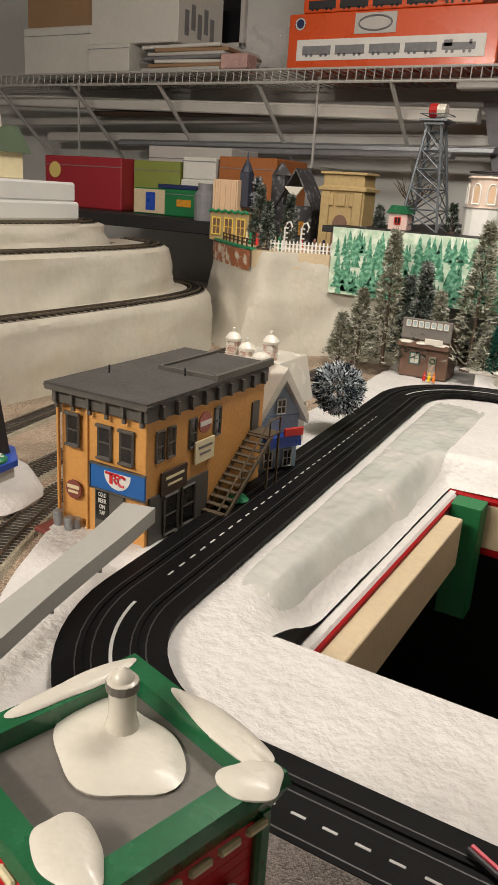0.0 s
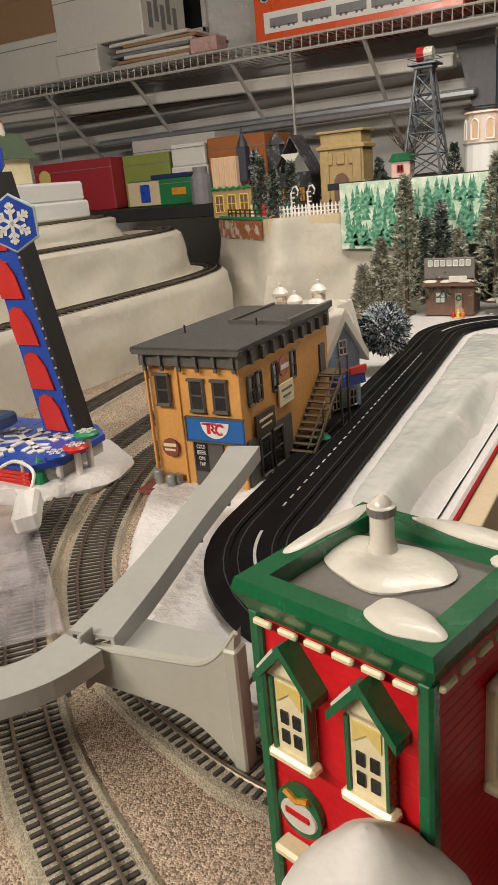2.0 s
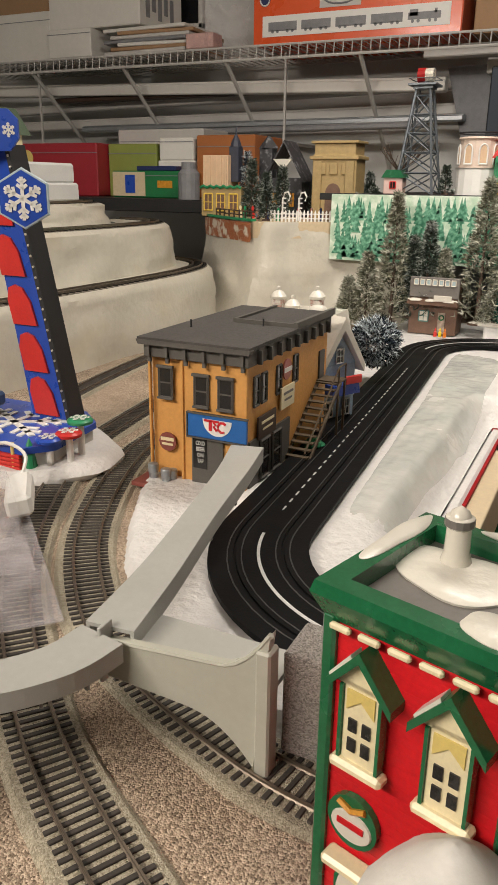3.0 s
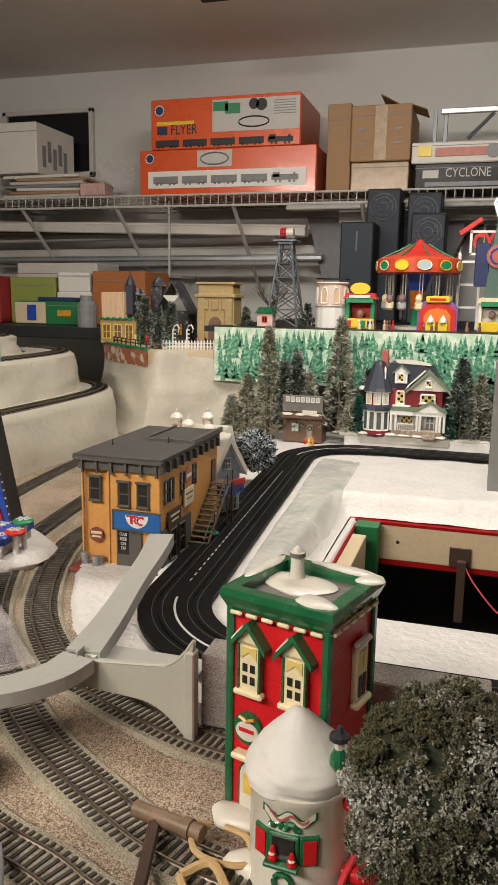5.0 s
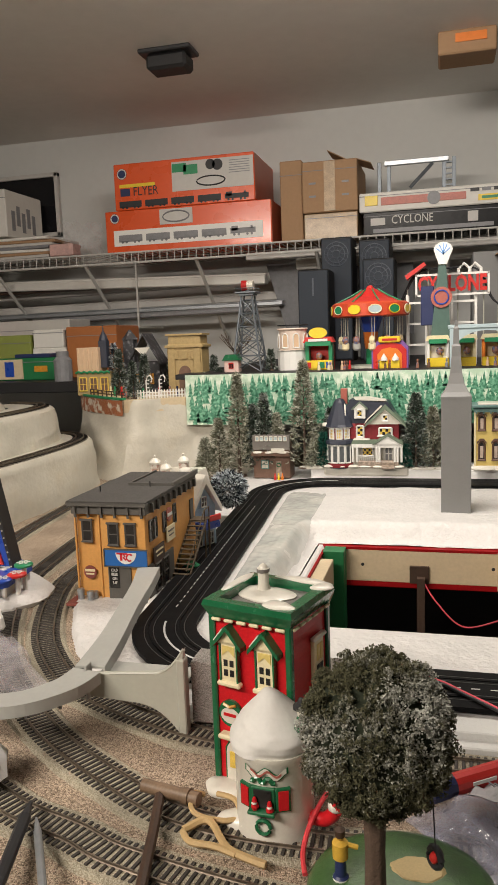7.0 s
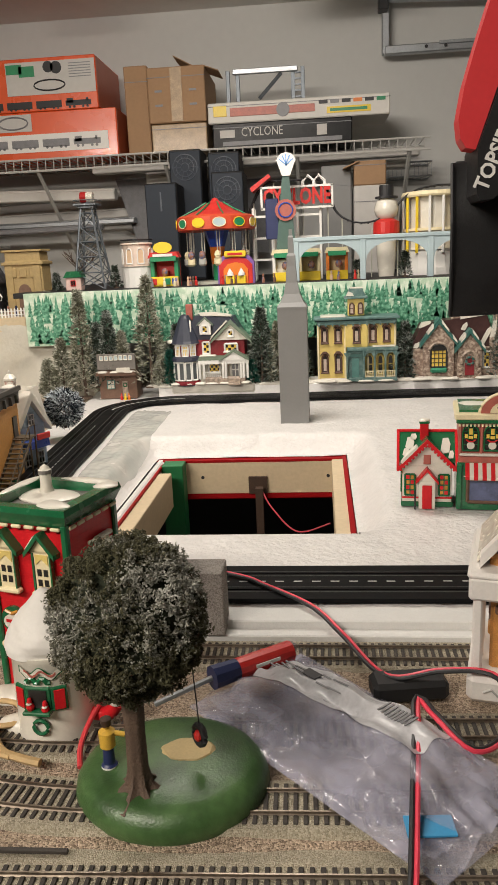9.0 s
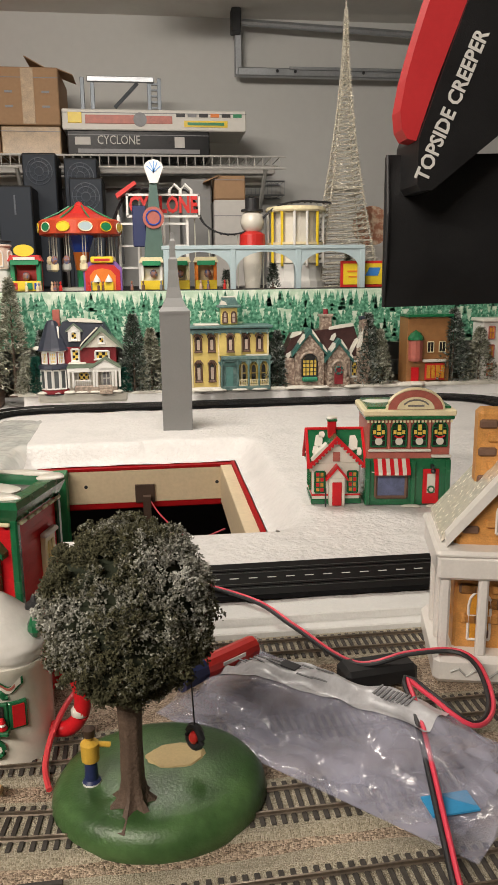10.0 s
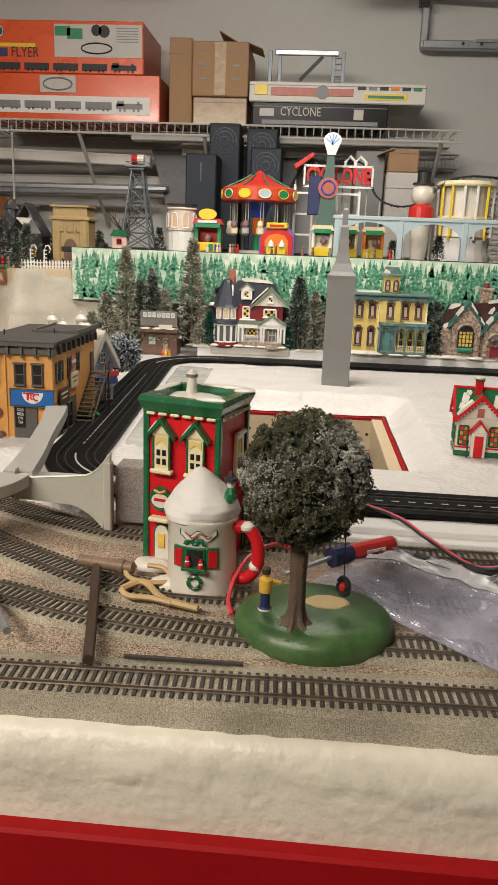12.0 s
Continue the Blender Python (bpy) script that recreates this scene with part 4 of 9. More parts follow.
part("rail", Mesh().tube([(0.0695, 0.072, 0.016), (0.0695, 0.158, 0.078), (0.0695, 0.178, 0.078)], 0.0009, 5).cyl((0.0695, 0.158, 0.06), (0.0695, 0.158, 0.078), 0.0009, 5).cyl((0.0695, 0.178, 0.06), (0.0695, 0.178, 0.078), 0.0009, 5).cyl((0.0695, 0.11, 0.028), (0.0695, 0.11, 0.044), 0.0009, 5), STAIRB, st)
part("side_door", Mesh().box((0.0468, 0.168, 0.077), (0.002, 0.013, 0.028)), TRIMG, ob, "grey upper door")
for x, y, h in ((-0.040, -0.008, 0.013), (-0.026, -0.010, 0.011), (-0.0235, -0.004, 0.009)):
    bn = single("dustbin", Mesh().lathe([(0.0038, 0), (0.0044, h * 0.5), (0.0046, h * 0.52), (0.0044, h * 0.56), (0.0048, h), (0.0042, h + 0.001), (0.0015, h + 0.0018)], 12), STEEL, "small grey metal dustbin by the tavern wall", "dustbin", T(-0.350 + x, 0.466 + y, -0.0035), "bins by the tavern", smooth=True)

# ---- snowy chimneys cottage and blue house behind the tavern ----
ct = thing("snowy_cottage", "low white cottage with snow-capped brick chimneys", "model building", T(-0.372, 0.74, -0.004))
part("wall", Mesh().box((0, 0.03, 0.03), (0.085, 0.07, 0.06), 0.001), CERWHITE, ct)
part("roof", Mesh().prism([(-0.048, 0.055), (0.048, 0.055), (0.036, 0.105), (-0.036, 0.105)], -0.008, 0.07), CERWHITE, ct, "snow covered roof", smooth=False)
for x, h in ((-0.03, 0.117), (-0.012, 0.108), (0.018, 0.120)):
    c = part("chimney", Mesh().box((x, 0.012, h - 0.012), (0.013, 0.013, 0.03), 0.001), CERPALE, ct, "red brick chimney with snow")
    for k in range(4):
        part("mortar_band", Mesh().box((x, 0.012, h - 0.024 + k * 0.007), (0.0134, 0.0134, 0.0008)), CERWHITE, c)
    part("snow_cap", Mesh().lathe([(0.0095, 0), (0.0098, 0.003), (0.006, 0.008), (0.002, 0.010), (0.002, 0.014), (0.0001, 0.015)], 10, T(x, 0.012, h + 0.003)), CERSNOW, c, smooth=True)
bh = thing("blue_house", "pale blue house with steep snow-covered roof and red sign", "model building", T(-0.302, 0.685, -0.002, 0, 0, 62))
part("wall", Mesh().box((0, 0.02, 0.032), (0.05, 0.04, 0.064), 0.001).prism([(-0.025, 0.064), (0.025, 0.064), (0, 0.098)], 0, 0.04), mat("glazed_pale_blue", (0.30, 0.40, 0.50), 0.4, var=0.25, scale=90), bh)
gable(bh, "roof", 0.052, -0.003, 0.043, 0.062, 0.102, CERSNOW, 0.005, 0.010, "thick white snow roof")
part("chimney", Mesh().box((-0.014, 0.02, 0.098), (0.010, 0.010, 0.04), 0.001), CERPINK, bh)
snow_blob(bh, (-0.014, 0.02, 0.118), 0.009, 0.8, seed=3)
part("awning", Mesh().prism([(-0.02, 0.034), (0.02, 0.034), (0.018, 0.045), (-0.018, 0.045)], -0.014, 0.0), BLUEPL, bh, "blue porch roof")
part("red_sign", Mesh().box((0.008, -0.015, 0.050), (0.024, 0.003, 0.009), 0.001), REDPL, bh)
for x in (-0.012, 0.012):
    window(bh, FRONT(x, -0.001, 0.008), 0.010, 0.018, DARKGL, WHITE)
window(bh, FRONT(0, -0.001, 0.066), 0.010, 0.015, DARKGL, WHITE)
single("green_bush", Mesh().ball((0, 0, 0.008), 0.010, 14, 0.8, None, 0.5, 3), GREENPL, "small green bush beside the stairs", "bush", T(-0.290, 0.585, -0.004))


# ---- foliage ----


def needles(mesh, rnd, p, out, size, k):
    """k small blades round p, leaning outwards."""
    for _ in range(k):
        d = (Vector(out) + Vector((rnd.uniform(-1, 1), rnd.uniform(-1, 1), rnd.uniform(-0.8, 0.8))) * 0.9).normalized()
        s = d.cross(Vector((rnd.uniform(-1, 1), rnd.uniform(-1, 1), rnd.uniform(-1, 1)))).normalized()
        L, w = size * rnd.uniform(0.6, 1.3), size * rnd.uniform(0.10, 0.2)
        q = Vector(p)
        mesh.add([q - s * w, q + s * w, q + d * L], [(0, 1, 2)])


def conifer(h, r, seed, material, m, label, dense=1500, group="bottle-brush trees", lean=0.0):
    rnd = random.Random(seed)
    t = thing("conifer_tree", label, "tree", m, group)
    part("trunk", Mesh().cyl((0, 0, 0), (lean, 0, h * 0.98), h * 0.014 + 0.001, 6, 0.0004), BARK, t)
    part("stand", Mesh().lathe([(h * 0.05 + 0.004, 0), (h * 0.05 + 0.004, 0.003), (0.002, 0.004)], 10), BARK, t)
    c = Mesh()
    for _ in range(dense):
        a, q = rnd.random() * 6.283, rnd.random() ** 0.75
        z = h * (0.05 + 0.95 * q)
        rr = r * (1 - q) ** 0.8 * (0.82 + 0.3 * noise.noise(Vector((math.cos(a) * 2, math.sin(a) * 2, z * 40 + seed)))) + 0.002
        e = rr * rnd.uniform(0.45, 1.0)
        needles(c, rnd, (lean * q + e * math.cos(a), e * math.sin(a), z), (math.cos(a), math.sin(a), 0.35), 0.007 + h * 0.012, 3)
    part("crown", c, material, t)
    return t


FAR = "frosted grey-green bottle-brush fir on the snow terrace"
TREES = ((-0.405, 1.20, 0.23, 0.040, CONIFER), (-0.345, 1.255, 0.165, 0.034, CONDARK), (-0.255, 1.235, 0.235, 0.048, CONIFER), (-0.452, 1.19, 0.13, 0.035, CONIFER), (-0.485, 1.17, 0.085, 0.030, CONIFER),
         (-0.318, 1.26, 0.12, 0.03, CONIFER), (-0.230, 1.165, 0.075, 0.030, CONIFER), (-0.015, 1.25, 0.16, 0.042, CONDARK), (0.02, 1.245, 0.13, 0.036, CONIFER), (0.285, 1.26, 0.12, 0.026, CONDARK),
         (0.48, 1.255, 0.155, 0.040, CONDARK), (0.505, 1.235, 0.12, 0.036, CONIFER), (0.67, 1.245, 0.16, 0.055, CONDARK), (0.73, 1.23, 0.12, 0.05, CONIFER), (-0.20, 1.27, 0.13, 0.03, CONDARK), (0.06, 1.27, 0.15, 0.035, CONDARK), (-0.375, 1.27, 0.14, 0.03, CONDARK))
for i, (x, y, h, r, mt) in enumerate(TREES):
    conifer(h, r, 10 + i, mt, T(x, max(y, 1.255) + 0.01, 0.0 if x < -0.4 else 0.02), FAR if mt is CONIFER else "dark green bottle-brush fir with a little frost", 1300)
for x, y, h in ((-0.212, 1.19, 0.075), (-0.035, 1.19, 0.05), (0.268, 1.205, 0.085)):
    conifer(h, h * 0.22, int(x * 100) + 70, TEALF if x < 0.2 else CONDARK, T(x, y + 0.065, 0.0235), "small dark teal bottle-brush fir beside a house", 500)
bb = thing("frosted_bush", "round blue-black bottle-brush bush with white tips", "bush", T(-0.315, 0.865, 0.020))
part("stem", Mesh().cyl((0, 0, 0), (0, 0, 0.03), 0.002, 6), BARK, bb)
c, rnd = Mesh(), random.Random(5)
for _ in range(2600):
    d = Vector((rnd.gauss(0, 1), rnd.gauss(0, 1), rnd.gauss(0, 1))).normalized()
    needles(c, rnd, d * 0.031 * rnd.uniform(0.6, 1) + Z * 0.034, d, 0.007, 2)
part("crown", c, BLUEF, bb)

# ---- red corner store ----
rs = thing("red_store", "glazed red three-storey ceramic store with green cornice", "model building", T(-0.0765, 0.151, G, 0, 0, -16.0))
RW, RD, RH = 0.061, 0.058, 0.129
part("wall", Mesh().box((0, 0, RH / 2), (RW, RD, RH), 0.0012), CERRED, rs)
courses = Mesh()
for k in range(30):
    courses.box((0, 0, 0.006 + k * 0.0039), (RW + 0.0002, RD + 0.0002, 0.0028), 0.0)
tagged(part("brick_course", courses, CERRED, rs), kind="stuff")
for x in (-1, 1):
    for y in (-1, 1):
        slab_box(rs, "corner_post", (x * RW / 2, y * RD / 2, RH / 2), (0.005, 0.005, RH), CERGREEN, 0.001)
cw = 0.0358
cor = part("cornice", Mesh(), CERGREEN, rs)
cm = Mesh()
o, i2 = cw, 0.0265
outer0, outer1 = [(-0.032, -0.0305), (0.032, -0.0305), (0.032, 0.0305), (-0.032, 0.0305)], [(-o, -o + 0.001), (o, -o + 0.001), (o, o - 0.001), (-o, o - 0.001)]
inner = [(-i2, -i2), (i2, -i2), (i2, i2), (-i2, i2)]
v = [(x, y, RH - 0.002) for x, y in outer0] + [(x, y, RH + 0.007) for x, y in outer1] + [(x * 0.97, y * 0.97, RH + 0.011) for x, y in outer1] + [(x, y, RH + 0.011) for x, y in inner] + [(x, y, RH + 0.004) for x, y in inner]
f = [(a + i, a + (i + 1) % 4, a + 4 + (i + 1) % 4, a + 4 + i) for a in (0, 4, 8, 12) for i in range(4)]
cor.data = data_of("cornice", Mesh().add(v, f), CERGREEN)
part("flat_roof", Mesh().box((0, 0, RH + 0.0035), (2 * i2 + 0.001, 2 * i2 + 0.001, 0.002)), CERGREY, rs, "dull grey flat roof")
for k in range(6):
    part("dentil", Mesh().box((-0.0255 + k * 0.0102, -0.0322, RH - 0.0028), (0.0075, 0.0022, 0.0024), 0.0007), CERCREAM, rs)
    part("dentil", Mesh().box((0.0337, -0.0245 + k * 0.0098, RH - 0.0028), (0.0022, 0.0075, 0.0024), 0.0007), CERCREAM, rs)
chim = part("chimney", Mesh().lathe([(0.0055, 0), (0.005, 0.004), (0.0042, 0.007), (0.0040, 0.0155), (0.0047, 0.016), (0.0047, 0.019), (0.0036, 0.0195), (0.0030, 0.021), (0.0001, 0.023)], 14, T(-0.012, 0.013, RH + 0.004)), CERWHITE, rs, "cream chimney pot with grey band", smooth=True)
part("band", Mesh().lathe([(0.0049, 0.0162), (0.0049, 0.0188)], 14, T(-0.012, 0.013, RH + 0.004)), CERGREY, chim)
snow_blob(rs, (-0.008, 0.008, RH + 0.0045), 0.019, 0.14, seed=8, sx=1.1, sy=0.9)
snow_blob(rs, (0.020, -0.024, RH + 0.0105), 0.0105, 0.22, seed=9, sx=1.1, sy=0.75)
snow_blob(rs, (0.012, 0.0315, RH + 0.0107), 0.019, 0.10, seed=10, sx=1.2, sy=0.26)
snow_blob(rs, (-0.0315, 0.010, RH + 0.0107), 0.017, 0.10, seed=11, sx=0.26, sy=1.2)
snow_blob(rs, (0.031, 0.024, RH + 0.0107), 0.008, 0.25, seed=12)


def dormer(x, z, face):
    m = face(x, z)
    d = part("dormer_window", Mesh().box((0, -0.0015, 0.016), (0.0135, 0.005, 0.032), 0.0005).prism([(-0.0095, 0.030), (0.0095, 0.030), (0, 0.042)], -0.004, 0.001), CERCREAM, rs, "cream dormer window with green gable", at=m)
    part("gable_roof", Mesh().prism([(-0.0125, 0.027), (-0.0125, 0.0305), (0, 0.0455), (0.0125, 0.0305), (0.0125, 0.027), (0, 0.0415)], -0.0075, 0.002), CERGREEN, d)
    for cx in (-0.0026, 0.0026):
        for cz in (0.0085, 0.016):
            part("pane", Mesh().box((cx, -0.0041, cz), (0.0032, 0.001, 0.0048)), WINGOLD if cz > 0.02 else DARKGL, d)
    part("curtain", Mesh().prism([(-0.0052, 0.029), (-0.0052, 0.0215), (0, 0.026), (0.0052, 0.0215), (0.0052, 0.029)], -0.0046, -0.0038), CERYEL, d)
    part("green_surround", Mesh().box((-0.0073, -0.003, 0.015), (0.0012, 0.004, 0.030)).box((0.0073, -0.003, 0.015), (0.0012, 0.004, 0.030)), CERGREEN, d)
    part("sill", Mesh().box((0, -0.0035, 0.0), (0.020, 0.006, 0.004), 0.0012), CERCREAM, d)
    part("snow", Mesh().prism([(-0.0108, 0.0322), (-0.0030, 0.0415), (-0.0034, 0.0432), (-0.0070, 0.0388), (-0.0112, 0.0334)], -0.0066, -0.0010), CERSNOW, d)


for x in (-0.0155, 0.0135):
    dormer(x, 0.0805, lambda a, z: T(a, -RD / 2 - 0.0005, z) @ Matrix.Diagonal((0.95, 1, 0.96, 1)))
sm = T(RW / 2 + 0.0005, 0.010, 0.072, 0, 0, 90)
sw2 = part("side_window", Mesh().box((0, -0.001, 0.0175), (0.0145, 0.004, 0.035), 0.0006), CERCREAM, rs, "tall cream framed side window", at=sm)
part("pane", Mesh().box((-0.0026, -0.0031, 0.010), (0.0036, 0.001, 0.013)).box((0.0026, -0.0031, 0.010), (0.0036, 0.001, 0.013)), DARKGL, sw2)
part("curtain", Mesh().box((-0.0026, -0.0031, 0.0255), (0.0036, 0.001, 0.012)).box((0.0026, -0.0031, 0.0255), (0.0036, 0.001, 0.012)), CERYEL, sw2)
part("sill", Mesh().box((0, -0.003, 0.0), (0.020, 0.006, 0.004), 0.0012), CERCREAM, sw2)
part("lintel", Mesh().box((0, -0.0025, 0.0365), (0.019, 0.005, 0.0035), 0.0012), CERSNOW, sw2)
so = part("oval_sign", Mesh().lathe([(0.0095, 0), (0.0095, 0.0025)], 20, T(-0.017, -RD / 2 - 0.0003, 0.057, 90), sx=1.0, sy=1.05), CERGREEN, rs, "green oval sign with gold bow")
part("sign_face", Mesh().lathe([(0.0078, 0.0025), (0.0075, 0.0032)], 20, T(-0.017, -RD / 2 - 0.0003, 0.0555, 90), sx=1.0, sy=0.75), CERWHITE, so)
part("print_bar", Mesh().box((-0.017, -RD / 2 - 0.0037, 0.0565), (0.010, 0.0006, 0.0022)), CERRED, so)
part("bow", Mesh().tube([(-0.022, -RD / 2 - 0.0035, 0.064), (-0.017, -RD / 2 - 0.004, 0.0625), (-0.012, -RD / 2 - 0.0035, 0.0645)], 0.0012, 5), WINGOLD, so)
dr = part("door", Mesh().prism([(-0.006, 0), (0.006, 0), (0.006, 0.022)] + [(0.006 * math.cos(a), 0.022 + 0.008 * math.sin(a)) for a in (0.5, 1, 1.57, 2.1, 2.6)] + [(-0.006, 0.022)], -RD / 2 - 0.002, -RD / 2, T(-0.016, 0, 0.005)), CERWHITE, rs, "white arched door in green surround")
part("surround", Mesh().tube([(-0.0225, -RD / 2 - 0.001, 0.003), (-0.0225, -RD / 2 - 0.001, 0.03), (-0.019, -RD / 2 - 0.001, 0.036), (-0.013, -RD / 2 - 0.001, 0.036), (-0.0095, -RD / 2 - 0.001, 0.03), (-0.0095, -RD / 2 - 0.001, 0.003)], 0.001, 5), CERGREEN, dr)
part("door_pane", Mesh().box((-0.016, -RD / 2 - 0.0025, 0.022), (0.006, 0.001, 0.012)), WINYEL, dr)
part("canopy", Mesh().box((-0.0165, -RD / 2 - 0.004, 0.0405), (0.018, 0.008, 0.004), 0.0012), CERCREAM, rs)
snow_blob(rs, (-0.020, -RD / 2 - 0.008, 0.0), 0.012, 0.6, seed=14, sx=1.3, sy=0.9)

# ---- mug house ----
mg = thing("mug_house", "white ceramic cocoa mug house with snow cream top and red handle", "model building", T(-0.0628, 0.0930, G) @ Matrix.Diagonal((1.05, 1.05, 0.985, 1)))
part("mug_body", Mesh().lathe([(0.0235, 0), (0.0255, 0.001), (0.0257, 0.004), (0.0245, 0.008), (0.0245, 0.056), (0.0256, 0.058), (0.0256, 0.061)], 40), CERWHITE, mg, smooth=True)
prof = [(0.0262, 0.058), (0.0290, 0.0600), (0.0300, 0.0640), (0.0292, 0.0690), (0.0264, 0.0738), (0.0226, 0.0780), (0.0184, 0.0818), (0.0142, 0.0852), (0.0102, 0.0884), (0.0066, 0.0912), (0.0034, 0.0930), (0.0001, 0.0936)]


def cream_at(u, v):
    k = min(int(v * (len(prof) - 1)), len(prof) - 2)
    f = v * (len(prof) - 1) - k
    r, z = (prof[k][i] + (prof[k + 1][i] - prof[k][i]) * f for i in (0, 1))
    a = 2 * math.pi * u
    d = Vector((math.cos(a) * 1.6, math.sin(a) * 1.6, v * 4.5))
    w = (1 - v) ** 0.6
    r *= 0.88 + w * (0.025 * math.sin(2 * a + v * 9) + 0.09 * noise.noise(d) + 0.03 * noise.noise(d * 2.7))
    lift = 1 + 0.10 * v
    return (r * math.cos(a) - 0.003 * v * v, r * math.sin(a), 0.060 + (z - 0.060) * lift)


part("cream_top", Mesh().grid(cream_at, 60, 44), mat("matt_cream", (0.72, 0.70, 0.66), 0.62, var=0.05, scale=40, bump=0.08, bscale=500), mg, "swirled white cream snow", smooth=True)
hp = [(0.0235, 0.012), (0.034, 0.013), (0.041, 0.022), (0.0425, 0.034), (0.040, 0.046), (0.033, 0.054), (0.0235, 0.052)]
hd = part("handle", Mesh().tube([(x * 0.97, -x * 0.22, z) for x, z in [tuple(p)[:2] for p in smooth_path(hp, 0.002)]], 0.0046, 10), CERRED, mg, "red striped handle", smooth=True)
part("snow_band", Mesh().ball((0.0325, -0.008, 0.0545), 0.0055, 10, 0.8), CERSNOW, hd, smooth=True)
part("snow_band", Mesh().ball((0.0395, -0.009, 0.024), 0.0052, 10, 0.9), CERSNOW, hd, smooth=True)


def on_mug(ang, z, r=0.0247):
    a = radians(ang)
    return T(r * math.sin(a), -r * math.cos(a), z, 0, 0, ang)


hatch = part("hatch", Mesh().box((0, 0.0005, 0), (0.015, 0.003, 0.017), 0.0006), CERGREEN, mg, "green serving hatch with red shutters", at=on_mug(-4, 0.034))
part("opening", Mesh().box((0, -0.0012, 0.001), (0.011, 0.001, 0.012)), DARKGL, hatch)
part("counter", Mesh().box((0, -0.003, -0.007), (0.017, 0.006, 0.0025), 0.0006), CERGREEN, hatch)
for a, s in ((-31, -1), (24, 1)):
    sh = part("shutter", Mesh().box((0, 0, 0), (0.0095, 0.0025, 0.0165), 0.0006), CERGREEN, mg, at=on_mug(a, 0.034))
    part("shutter_panel", Mesh().box((0, -0.0014, 0), (0.0062, 0.001, 0.013)), CERRED, sh)
gl = part("garland", Mesh().tube([tuple(on_mug(a, 0.047 + 0.002 * math.sin(a * 0.4)).translation) for a in range(-22, 18, 4)], 0.0018, 6), CERGREEN, mg)
bn = part("banner", Mesh().grid(lambda u, v2: tuple(on_mug(-30 + 62 * u, 0.0495 + 0.0045 * v2 + 0.0022 * math.cos(u * 12.5), 0.0256).translation), 24, 2), CERGREEN, mg, "green edged banner with red lettering strokes")
part("banner_face", Mesh().grid(lambda u, v2: tuple(on_mug(-27 + 56 * u, 0.0500 + 0.0036 * v2 + 0.0022 * math.cos(u * 12.5), 0.0260).translation), 24, 2), CERWHITE, bn)
part("print_bar", Mesh().grid(lambda u, v2: tuple(on_mug(-20 + 42 * u, 0.0514 + 0.0016 * v2 + 0.0018 * math.cos(u * 11), 0.0263).translation), 20, 1), CERPINK, bn)
for a, z in ((-13, 0.0265), (6, 0.025)):
    fg = part("painted_figurine", Mesh().ball((0, -0.003, 0.004), 0.0026, 8, 1.2).ball((0, -0.0035, 0.0078), 0.0017, 8).ball((0, -0.0035, 0.0092), 0.0014, 6), CERRED, mg, "tiny red and white moulded carol figure", at=on_mug(a, z))
    part("fur_trim", Mesh().ball((0, -0.0042, 0.0066), 0.0018, 8, 0.5), CERSNOW, fg)
wr = part("wreath", Mesh().tube([tuple(on_mug(-4 + 13 * math.cos(t) * 0.75, 0.0155 + 0.0048 * math.sin(t), 0.0262).translation) for t in [k * 0.5236 for k in range(13)]], 0.0013, 6), CERGREEN, mg, smooth=True)
lam = part("lamp_post", Mesh().lathe([(0.0022, 0), (0.0046, 0.004), (0.0042, 0.0075), (0.0022, 0.012)], 10, T(0.0205, -0.013, 0.0745)), CERGREEN, mg, "green lamp with dark cap")
part("glass", Mesh().lathe([(0.0022, 0.012), (0.0032, 0.0175)], 8, T(0.0205, -0.013, 0.0745)), CERWHITE, lam)
part("cap", Mesh().lathe([(0.0050, 0.0172), (0.0046, 0.0195), (0.0022, 0.021), (0.0012, 0.024), (0.0001, 0.0245)], 10, T(0.0205, -0.013, 0.0745)), INK, lam)
snow_blob(mg, (-0.022, -0.006, 0.0), 0.010, 0.9, seed=21, sx=1.3)

# ---- round tree on green base ----
tr = thing("ball_tree", "round frosted foliage tree on a green oval base", "tree", T(0.023, 0.0365, G))
part("green_base", Mesh().lathe([(0.052, 0), (0.0535, 0.004), (0.0525, 0.009), (0.049, 0.014), (0.042, 0.0172), (0.02, 0.0185), (0.0001, 0.0188)], 48, None, 0.006, 2, 0, 1.03, 0.91), GRASSP, tr, "painted green oval base", smooth=True)
part("sand_patch", Mesh().lathe([(0.016, 0), (0.014, 0.0012), (0.0001, 0.0014)], 18, T(0.008, 0.006, 0.0181), 0.15, 5, 0, 1.0, 0.7), SAND, tr, "sandy worn patch")
tp = [(0.0155, 0), (0.0105, 0.003), (0.0068, 0.008), (0.0056, 0.016), (0.0052, 0.036), (0.0062, 0.068)]
trunk = Mesh()
n = 28
tv, tf = [], []
for j, (r, z) in enumerate(tp):
    for i in range(n):
        a = 2 * math.pi * i / n
        q = r * (1 + (0.30 if j < 3 else 0.10) * math.cos(a * 7 + 0.6) * (1 if j < 2 else 0.5))
        tv.append((q * math.cos(a), q * math.sin(a), z))
tf = [(j * n + i, j * n + (i + 1) % n, (j + 1) * n + (i + 1) % n, (j + 1) * n + i) for j in range(len(tp) - 1) for i in range(n)]
part("trunk", Mesh().add(tv, tf, T(-0.0128, -0.0245, 0.0135)), BARK, tr, "brown fluted trunk", smooth=True)
